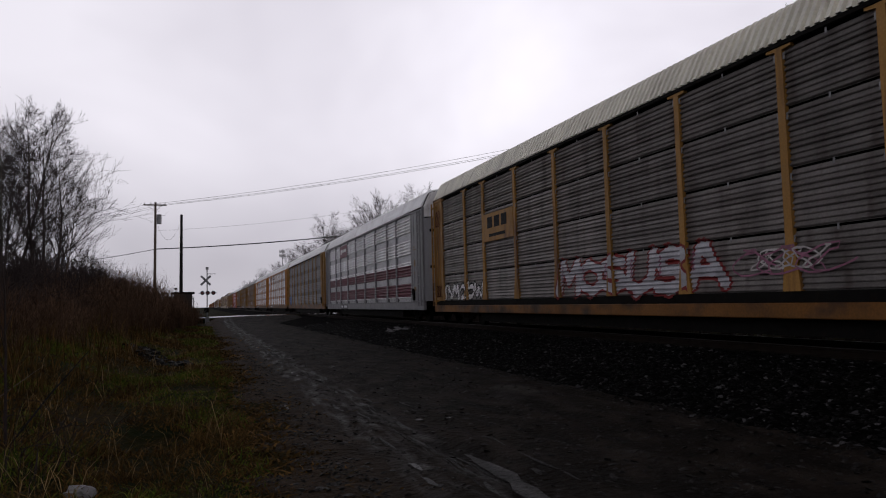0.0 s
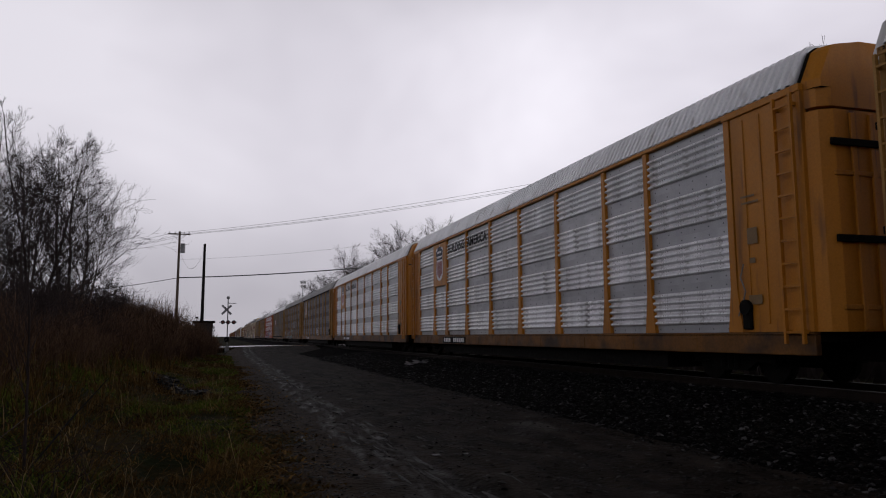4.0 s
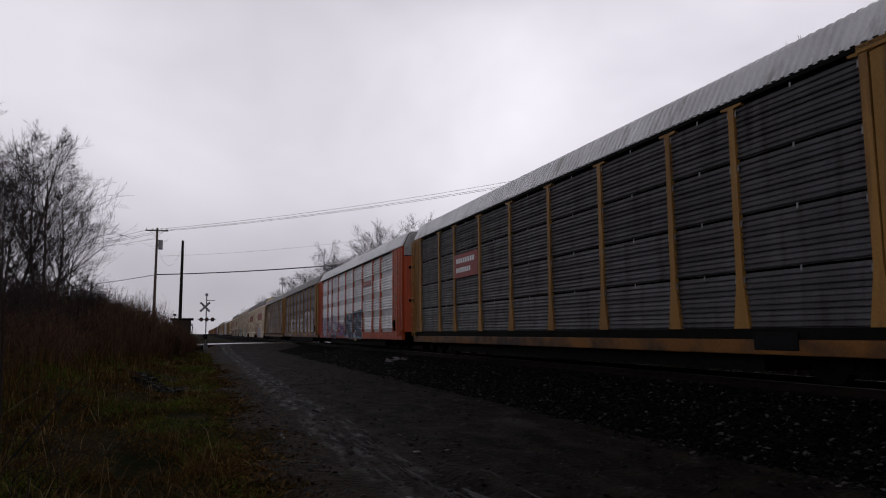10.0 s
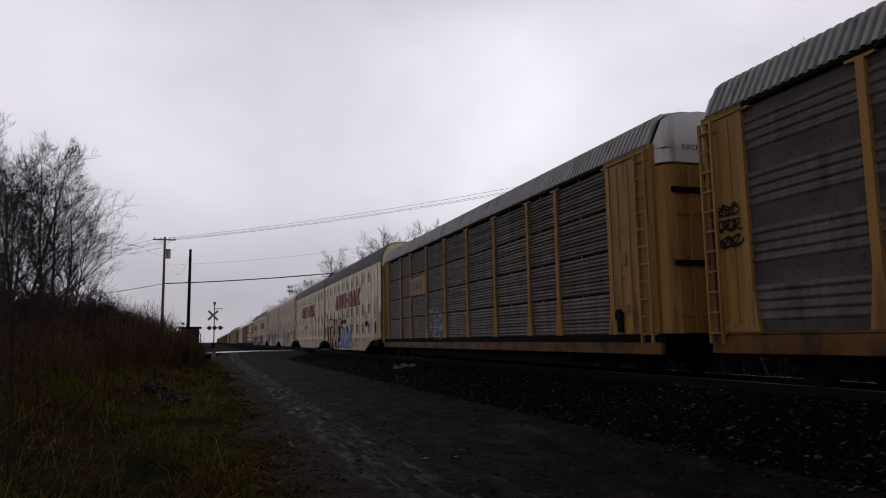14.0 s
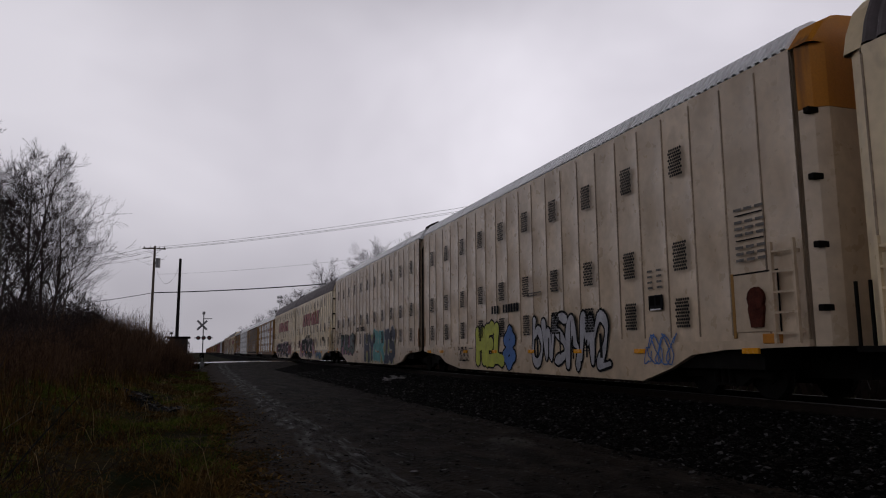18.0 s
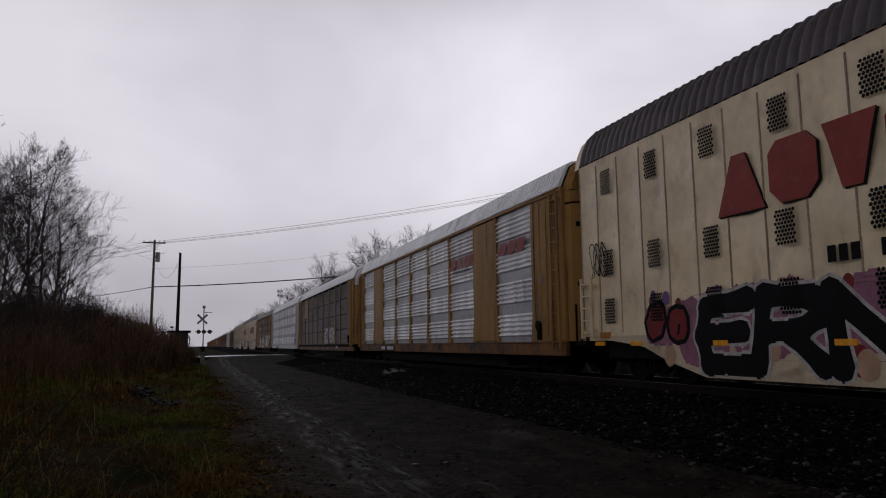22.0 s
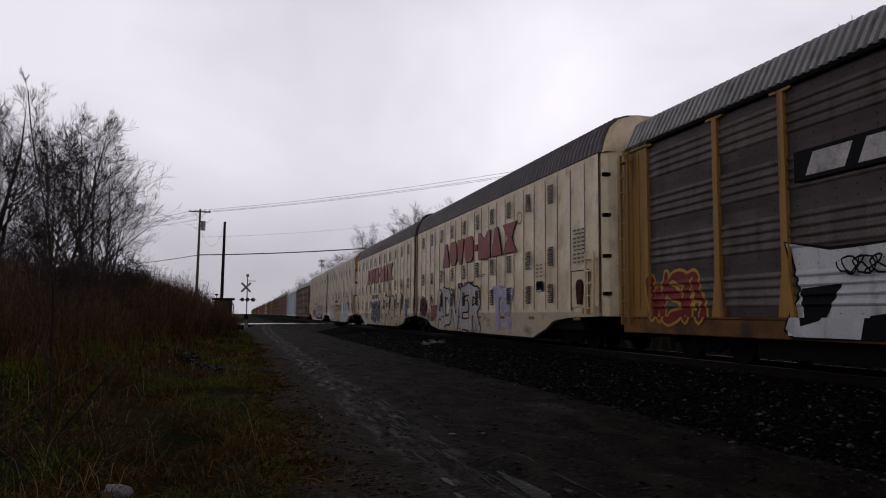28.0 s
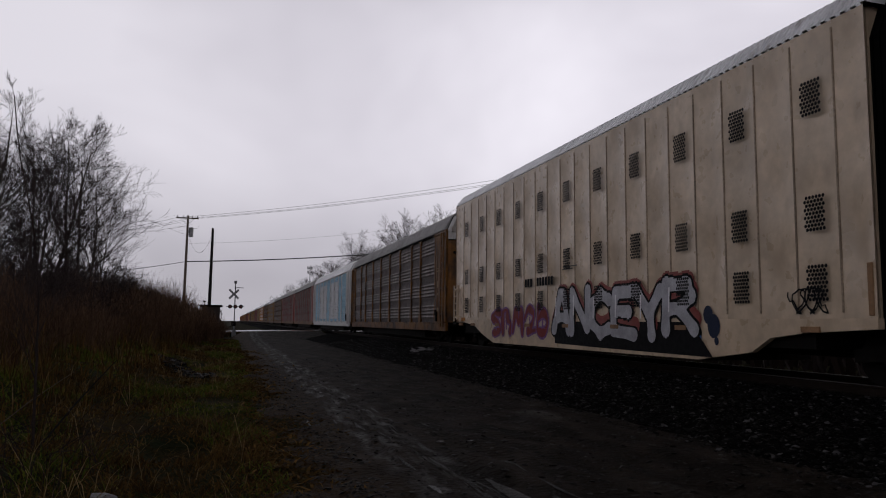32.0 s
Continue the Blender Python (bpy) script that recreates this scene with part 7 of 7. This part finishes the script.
def limb_tree(seed, height, r0, spread=0.55, levels=5, stems=1, upright=0.25, density=1.0):
    """Bare branching: lists of tapered pieces, thick ones and twigs apart."""
    rng = random.Random(seed)
    thick, thin = [], []

    def grow(p, d, length, r, level):
        n = 4 if level < 2 else 3
        step = length / n
        for i in range(n):
            d = (d + Vector((rng.gauss(0, 0.11), rng.gauss(0, 0.11), rng.gauss(0, 0.06) + 0.05 * upright))).normalized()
            q = p + d * step
            r2 = r * (0.86 if level else 0.84)
            (thick if r > 0.022 else thin).append((p.copy(), q.copy(), r, r2))
            if level < levels and (level > 0 or i >= 1):
                kids = (2 if rng.random() < 0.75 * density else 1) if level < 3 else (2 if rng.random() < 0.6 * density else 1)
                for _ in range(kids):
                    a = rng.uniform(0, 6.283)
                    side = d.orthogonal().normalized()
                    side.rotate(Matrix.Rotation(a, 3, d))
                    dd = (d + side * spread * rng.uniform(0.7, 1.5) + Vector((0, 0, upright * rng.uniform(0, 1)))).normalized()
                    grow(q, dd, length * rng.uniform(0.45, 0.68), r2 * rng.uniform(0.45, 0.62), level + 1)
            p, r = q, r2
        if level < levels:
            grow(p, d, length * 0.55, r * 0.8, level + 1)
    for s in range(stems):
        a = 6.283 * s / max(1, stems) + rng.random()
        d = Vector((math.cos(a) * 0.22 * (stems > 1), math.sin(a) * 0.22 * (stems > 1), 1)).normalized()
        grow(Vector((math.cos(a) * 0.12 * (stems > 1), math.sin(a) * 0.12 * (stems > 1), -0.1)), d, height * 0.52 * rng.uniform(0.85, 1.05), r0, 0)
    return thick, thin


def pieces_mesh(name, pieces, sides, least=0.0):
    p = np.array([q[0][:] for q in pieces])
    e = np.array([q[1][:] for q in pieces])
    r0, r1 = np.maximum([q[2] for q in pieces], least), np.maximum([q[3] for q in pieces], least)
    d = e - p
    d /= np.linalg.norm(d, axis=1)[:, None] + 1e-9
    u = np.cross(d, np.array([0.31, 0.87, 0.38]))
    u /= np.linalg.norm(u, axis=1)[:, None] + 1e-9
    w = np.cross(d, u)
    rings = []
    for c, r in ((p, r0), (e, r1)):
        for k in range(sides):
            an = 2 * math.pi * k / sides
            rings.append(c + (u * math.cos(an) + w * math.sin(an)) * r[:, None])
    v = np.stack(rings, 1).reshape(-1, 3)
    f, n = [], len(pieces)
    b = np.arange(n) * 2 * sides
    for k in range(sides):
        j = (k + 1) % sides
        f.append(np.stack([b + k, b + j, b + sides + j, b + sides + k], 1))
    return raw(name, v, np.concatenate(f).tolist(), True)


TREES = {}


def tree(kind, x, y, z, turn, height, label, lean=0.0):
    """A bare tree of one of a few builds, at a given height."""
    if kind not in TREES:
        seed, r0, spread, levels, stems, up, dens = {
            "crown": (23, 0.17, 0.62, 5, 1, 0.2, 0.5), "wide": (31, 0.17, 0.70, 5, 2, 0.12, 0.42), "shrub": (12, 0.05, 0.55, 4, 6, 0.3, 0.7)}[kind]
        t = limb_tree(seed, 10.0, r0, spread, levels, stems, up, dens)
        tall = max(q[1].z for q in t[0] + t[1])
        TREES[kind] = (pieces_mesh("trunk", t[0], 6), pieces_mesh("crown", t[1], 3, 0.0055), tall)
    e = thing("bare_tree" if kind != "shrub" else "bare_shrub", pose(x, y, z, 0, lean, turn) @ Matrix.Scale(height / TREES[kind][2], 4), label, "tree")
    place("trunk", TREES[kind][0], "bark", e)
    place("crown", TREES[kind][1], "twig", e)
    return e


def stem_tree(stems, seed, reach=0.42, angle=0.95, fine=3):
    """Bare stems with ascending side branches, longest low down, each with fine twigs."""
    rng = random.Random(seed)
    thick, thin = [], []

    def shoot(p, d, length, r, depth):
        n = 4 if depth else 5
        for i in range(n):
            d = (d + Vector((rng.gauss(0, 0.06), rng.gauss(0, 0.06), 0.03 + rng.gauss(0, 0.045)))).normalized()
            q = p + d * (length / n)
            r2 = r * 0.78
            (thick if r > 0.022 else thin).append((p.copy(), q.copy(), r, r2))
            if depth < fine and i > 0:
                for _ in range(2 if depth == 0 or rng.random() < 0.2 else 1):
                    side = d.orthogonal().normalized()
                    side.rotate(Matrix.Rotation(rng.uniform(0, 6.283), 3, d))
                    shoot(q, (d + side * rng.uniform(0.4, 0.8)).normalized(), length * rng.uniform(0.38, 0.62), r2 * 0.55, depth + 1)
            p, r = q, r2

    for x, y, lx, ly, h, r0 in stems:
        p, r, n = Vector((x, y, -0.1)), r0, 18
        d = Vector((lx, ly, 1)).normalized()
        for i in range(n):
            f = i / n
            d = (d + Vector((rng.gauss(0, 0.035) - lx * 0.03, rng.gauss(0, 0.035), 0.03))).normalized()
            q = p + d * (h / n)
            r2 = max(0.006, r0 * (1 - 0.92 * (i + 1) / n))
            thick.append((p.copy(), q.copy(), r, r2))
            if f > 0.16:
                for _ in range(2 if rng.random() < 0.55 else 1):
                    a = rng.uniform(0, 6.283)
                    side = Vector((math.cos(a), math.sin(a), 0.0))
                    shoot(q, (d * 0.9 + side * angle * rng.uniform(0.6, 1.4)).normalized(), h * reach * (1.05 - f) ** 0.7 * rng.uniform(0.55, 1.1), r2 * 0.5, 0)
            p, r = q, r2
    return thick, thin


def bank_tree(x, y, stems, seed, label, least=0.0038, **kw):
    e = thing("bare_tree", pose(x, y, float(ground_z(x, y))), label, "tree")
    for k, stem in enumerate(stems):
        t = stem_tree([stem], seed * 10 + k, **kw)
        trunk = place("trunk", pieces_mesh("trunk", t[0], 6), "twig" if stem[5] < 0.05 else "bark", e)
        place("crown", pieces_mesh("crown", t[1], 3, least), "twig", trunk)


CLUMP = "bare multi-stemmed tree on the brushy bank"
bank_tree(-10.6, 35, [(0, 0, 0.06, 0, 9.6, 0.17), (0.25, 0, -0.16, 0, 8.8, 0.12), (-0.2, 0, 0.22, 0.1, 8.0, 0.1), (0.1, 0.4, 0.0, 0.1, 9.2, 0.1)], 3, "tall forked bare tree on the brushy bank")
bank_tree(-8.1, 35, [(-0.2, 0, 0.03, 0, 7.9, 0.09), (0.25, 0.3, 0.13, 0, 8.8, 0.11), (0.0, 0.5, -0.1, 0.1, 7.6, 0.08)], 5, CLUMP)
bank_tree(-6.9, 35.5, [(0, 0, 0.0, 0, 8.7, 0.11), (0.3, 0.2, 0.08, 0, 8.2, 0.1), (0.55, 0, 0.2, -0.05, 7.2, 0.09), (0.2, 0.6, 0.5, 0.05, 5.6, 0.06)], 8, CLUMP)
bank_tree(-13.4, 34, [(0, 0, 0.03, 0, 10.8, 0.15), (0.4, 0.2, 0.18, 0, 9.4, 0.11), (-0.3, 0.2, -0.1, 0, 9.8, 0.1)], 12, "tall forked bare tree on the brushy bank")
bank_tree(-9.3, 39, [(0, 0, 0.02, 0, 8.2, 0.09), (0.3, 0.2, -0.15, 0, 7.2, 0.08)], 15, CLUMP)
bank_tree(-16.5, 38, [(0, 0, 0.0, 0, 10.6, 0.14), (0.4, 0.2, 0.15, 0, 9.2, 0.1)], 18, CLUMP)
for k, (x, y, h) in enumerate(((-12.0, 36, 5.2), (-10.6, 40, 5.6), (-7.4, 38, 4.4), (-11.6, 42, 6.0), (-5.9, 41, 4.0), (-14.8, 37, 6.2))):
    bank_tree(x, y, [(0.3 * math.cos(q * 1.9 + k), 0.3 * math.sin(q * 1.9 + k), 0.2 * math.cos(q * 1.9 + k), 0.1, h * (0.75 + 0.08 * q), 0.035) for q in range(4)], 40 + k, "bare thicket shrub with many thin stems", least=0.005, reach=0.36, angle=0.8, fine=2)
bank_tree(-1.84, 8.2, [(0, 0, 0.02, 0, 3.72, 0.017)], 21, "slender bare sapling with upright twigs in grass", least=0.0016, reach=0.2, angle=0.40, fine=2)
for x, y, turn, h in ((-4.6, 42, 0, 2.3), (-5.2, 49, 70, 2.4), (-5.0, 57, 140, 2.2), (-5.6, 35, 200, 2.6), (-6.6, 30, 260, 2.6), (-7.5, 26, 20, 2.4), (-5.0, 64, 95, 1.8), (-9.0, 25, 130, 2.7), (-7.0, 36, 45, 3.4), (-8.4, 34, 100, 3.0), (-9.6, 33, 160, 3.2), (-5.6, 44, 210, 3.6), (-11, 32, 280, 3.2), (-5.3, 53, 330, 3.2)):
    tree("shrub", x, y, float(ground_z(x, y)) - 0.05, turn, h, "bare grey shrub among the weeds")
for x, y, turn, h, kind in ((22, 21.5, 0, 13.0, "crown"), (22.5, 72, 40, 13.6, "crown"), (22, 86, 100, 16.6, "wide"), (23, 98, 200, 16.2, "crown"), (22, 118, 300, 16.6, "wide"), (21.5, 139, 10, 17.0, "crown"),
                            (23, 160, 90, 17, "wide"), (22, 182, 220, 16.6, "crown"), (22, 210, 30, 16, "crown"), (23, 246, 150, 15.5, "wide"), (22, 285, 260, 16, "crown"), (22, 330, 0, 15.5, "crown"), (24, 380, 110, 16, "wide"), (22, 440, 45, 16, "crown"), (24, 520, 75, 16, "crown"), (23, 610, 15, 16, "crown")):
    tree(kind, x, y, 0.0, turn, h, "bare spreading tree beyond the track")

# leaning dead stalks near the lane
for a, b, r, lab in (((-1.92, 8.6, 0.1), (-1.28, 9.4, 1.02), 0.013, "thin dark leaning dead stalk in the grass"), ((-2.45, 8.8, 0.25), (-1.75, 9.5, 0.88), 0.007, "thin pale leaning dead stalk")):
    bm = bmesh.new()
    m1 = tuple((a[i] + b[i]) / 2 + (0.03 if i == 2 else 0) for i in range(3))
    tube(bm, a, m1, r, r * 0.8, 6)
    tube(bm, m1, b, r * 0.8, r * 0.45, 6)
    tagged(part("dead_stalk", bm, "tarred" if r > 0.008 else "timber"), lab, "stalk")


# litter
def lump(name, x, y, size, label, seed):
    bm = bmesh.new()
    bmesh.ops.create_icosphere(bm, subdivisions=2, radius=1.0)
    rng = random.Random(seed)
    for v in bm.verts:
        v.co = Vector((v.co.x * size[0], v.co.y * size[1], v.co.z * size[2])) * rng.uniform(0.5, 1.2)
    ob = part(name, bm, "litter")
    ob.location = (x, y, float(max(ground_z(x, y), bed_z(x, y))) + size[2] * 0.55)
    tagged(ob, label, "litter")


lump("crumpled_bag", -0.93, 6.35, (0.13, 0.09, 0.06), "crumpled pale plastic bag in the grass", 1)
lump("paper_scrap", 2.98, 8.86, (0.075, 0.04, 0.012), "small white paper scrap on the mud", 2)
lump("paper_scrap", 2.6, 9.0, (0.05, 0.03, 0.01), "small white paper scrap on the mud", 3)
tagged(place("pale_rubbish", scatter("pale_rubbish", 40, lambda u: (7.7 + 0.9 * u[:, 0], 30.6 + 1.2 * u[:, 1]), 0.13, bed_z, 14, 0.3), "litter"), "pale scattered rubbish at the edge of the ballast", "rubbish", kind="stuff")
lump("pale_stone", -1.9, 33.0, (0.16, 0.1, 0.06), "pale stone lying in the grass", 5)


# ---- poles, wires, crossing signal ----
def utility_pole(x, y, h, label, arm=True):
    e = thing("utility_pole", pose(x, y, float(ground_z(x, y))), label, "utility pole")
    bm = bmesh.new()
    tube(bm, (0, 0, -0.1), (0.05, 0, h), 0.17, 0.11, 10)
    part("pole", bm, "timber" if arm else "tarred", e)
    if arm:
        bm = bmesh.new()
        box(bm, -1.15, 1.15, -0.06, 0.06, h - 0.35, h - 0.22, 0.01)
        part("crossarm", bm, "timber", e)
        for q in (-1.0, -0.4, 0.5, 1.0):
            bm = bmesh.new()
            tube(bm, (q, 0, h - 0.22), (q, 0, h - 0.02), 0.05, 0.03, 8)
            part("insulator", bm, "metal", e)
        bm = bmesh.new()
        tube(bm, (0.42, 0, h - 2.3), (0.42, 0, h - 1.3), 0.24, n=12)
        box(bm, 0.1, 0.3, -0.05, 0.05, h - 1.9, h - 1.7)
        part("transformer", bm, "metal", e, "grey transformer can")
        bm = bmesh.new()
        tube(bm, (-0.7, 0, h - 0.35), (0, 0, h - 1.0), 0.02, n=6)
        tube(bm, (0.7, 0, h - 0.35), (0, 0, h - 1.0), 0.02, n=6)
        part("brace", bm, "metal", e)
    return e


utility_pole(-4.90, 82.0, 12.55, "weathered wooden utility pole with crossarm and transformer")
utility_pole(30.0, 55.0, 15.2, "wooden utility pole beyond the track")
utility_pole(-36.0, 103.0, 12.0, "wooden utility pole beyond the thicket")
utility_pole(-1.97, 70.0, 9.8, "black tarred pole without a crossarm", False)


def cable(a, b, sag, r, label):
    a, b = Vector(a), Vector(b)
    pts = [a.lerp(b, i / 24) - Vector((0, 0, 4 * sag * (i / 24) * (1 - i / 24))) for i in range(25)]
    v = [(p.x + math.cos(k * 1.571) * r * 0.7, p.y + math.cos(k * 1.571) * r * 0.7, p.z + math.sin(k * 1.571) * r) for p in pts for k in range(4)]
    f = [(4 * i + k, 4 * i + (k + 1) % 4, 4 * i + 4 + (k + 1) % 4, 4 * i + 4 + k) for i in range(24) for k in range(4)]
    tagged(place("cable", raw("cable", v, f), "wire"), label, "cable")


for dx, dz in ((-1.0, 0.0), (0.45, 0.02), (1.0, 0.0)):
    cable((-4.9 + dx, 82, 12.45 + dz), (30 + dx, 55, 15.1 + dz), 0.5, 0.014, "thin overhead power line")
    cable((-4.9 + dx, 82, 12.45 + dz), (-36 + dx, 103, 11.9 + dz), 1.4, 0.012, "thin overhead power line")
cable((-4.8, 82, 7.75), (30, 55, 9.4), 0.6, 0.052, "thick overhead telephone cable")
cable((-4.8, 82, 7.75), (-36, 103, 7.0), 1.0, 0.03, "thick overhead telephone cable")
cable((-4.8, 82, 9.7), (30, 55, 12.3), 0.9, 0.008, "thin dark overhead wire across the track")
cable((-4.6, 82, 10.2), (-1.95, 70, 9.4), 1.6, 0.012, "slack thin service wire between two poles")


def crossing_signal(x, y):
    e = thing("crossing_signal", pose(x, y, 0.25), "level crossing signal with crossbuck and dark flasher lamps", "crossing signal")
    bm = bmesh.new()
    tube(bm, (0, 0, -0.3), (0, 0, 4.85), 0.06, 0.05, 10)
    box(bm, -0.2, 0.2, -0.2, 0.2, -0.3, 0.35, 0.02)
    part("mast", bm, "metal", e)
    for a in (45, -45):
        bm = bmesh.new()
        box(bm, -0.6, 0.6, -0.075 - (0.012 if a > 0 else 0), -0.06 - (0.012 if a > 0 else 0), -0.095, 0.095, 0.004)
        bmesh.ops.transform(bm, matrix=Matrix.Translation((-0.12, 0, 3.72)) @ Matrix.Rotation(radians(a), 4, "Y") , verts=bm.verts)
        part("crossbuck_board", bm, "greypaint", e, "dull weathered board")
    bm = bmesh.new()
    box(bm, -0.75, 0.85, -0.05, 0.03, 2.52, 2.6, 0.01)
    box(bm, 0.0, 0.75, -0.03, 0.03, 4.3, 4.36, 0.01)
    box(bm, -0.13, 0.13, -0.09, 0.07, 4.72, 4.98, 0.03)
    part("lamp_arm", bm, "metal", e)
    for q in (-0.42, 0.05, 0.56):
        bm = bmesh.new()
        tube(bm, (q, 0.0, 2.56), (q, -0.05, 2.56), 0.19, n=18)
        tube(bm, (q, -0.05, 2.56), (q, -0.2, 2.56), 0.12, 0.16, 12)
        lamp = part("flasher_lamp", bm, "black", e)
        bm = bmesh.new()
        tube(bm, (q, -0.2, 2.56), (q, -0.215, 2.56), 0.11, n=12)
        part("lens", bm, "lens", lamp)
    bm = bmesh.new()
    tube(bm, (-0.05, -0.25, 1.0), (-0.3, -3.0, 0.75), 0.05, 0.03, 8)
    box(bm, -0.25, 0.15, -0.45, 0.25, 0.75, 1.2, 0.04)
    part("gate_machine", bm, "iron", e)


crossing_signal(0.30, 71.0)
e = thing("signal_hut", pose(-1.70, 67.0, float(ground_z(-1.7, 67))), "small dark equipment hut with a flat roof by the crossing", "hut")
bm = bmesh.new()
box(bm, -0.75, 0.75, -0.9, 0.9, -0.2, 2.55, 0.02)
part("cabinet_wall", bm, "hutpaint", e)
bm = bmesh.new()
box(bm, -0.95, 0.95, -1.1, 1.1, 2.55, 2.72, 0.02)
part("roof", bm, "iron", e)
bm = bmesh.new()
box(bm, -0.45, 0.4, -0.93, -0.9, 0.2, 2.2, 0.01)
d = part("door", bm, "hutpaint", e)
bm = bmesh.new()
box(bm, 0.25, 0.32, -0.97, -0.93, 1.1, 1.25, 0.01)
part("handle", bm, "metal", d)
bm = bmesh.new()
tube(bm, (-0.6, 0, 2.72), (-0.6, 0, 3.0), 0.03, n=6)
box(bm, -0.72, -0.48, -0.1, 0.1, 2.95, 3.1, 0.02)
part("roof_lamp", bm, "iron", e)

e = thing("radio_mast", pose(30.4, 300, 0), "distant grey radio mast with antenna panels", "radio mast")
bm = bmesh.new()
tube(bm, (0, 0, 0), (0, 0, 24.2), 0.28, 0.14, 10)
part("mast", bm, "metal", e)
for k in range(6):
    bm = bmesh.new()
    a = k * 1.047
    for z in (21.6, 23.3):
        box(bm, math.cos(a) * 1.1 - 0.1, math.cos(a) * 1.1 + 0.1, math.sin(a) * 1.1 - 0.1, math.sin(a) * 1.1 + 0.1, z - 0.6, z + 0.6)
        tube(bm, (0, 0, z), (math.cos(a) * 1.1, math.sin(a) * 1.1, z), 0.05, n=5)
    part("antenna", bm, "metal", e)

# distant woods that close the horizon
rng_w = np.random.default_rng(77)
cnt = 5200
ang = rng_w.uniform(0, 6.283, cnt)
rad = rng_w.uniform(620, 1100, cnt)
wx, wy = np.cos(ang) * rad, np.sin(ang) * rad
keep = (np.abs(wx - 10) > 22)
wx, wy = wx[keep], wy[keep]
hh = 9 + 7 * rng_w.random(len(wx)) + 2 * np.sin(ang[keep] * 30)
va = np.stack([wx, wy, np.zeros(len(wx))], 1)
A, B, W0, W1 = [va], [va + np.stack([rng_w.normal(size=len(wx)), rng_w.normal(size=len(wx)), hh], 1)], [np.full(len(wx), 0.5)], [np.full(len(wx), 0.1)]
for k in range(7):
    t = rng_w.uniform(0.2, 0.9, len(wx))[:, None]
    p0 = A[0] + (B[0] - A[0]) * t
    A.append(p0)
    B.append(p0 + np.stack([rng_w.normal(size=len(wx)) * 2.5, rng_w.normal(size=len(wx)) * 2.5, 2 + 3 * rng_w.random(len(wx))], 1))
    W0.append(np.full(len(wx), 0.55))
    W1.append(np.full(len(wx), 0.15))
vv, ff = ribbons("woods", np.concatenate(A), np.concatenate(B), np.concatenate(W0), np.concatenate(W1), rng_w)
tagged(place("far_woods", raw("far_woods", vv, ff.tolist()), "twig"), "distant bare woods along the horizon", "woods", kind="stuff")

motions()
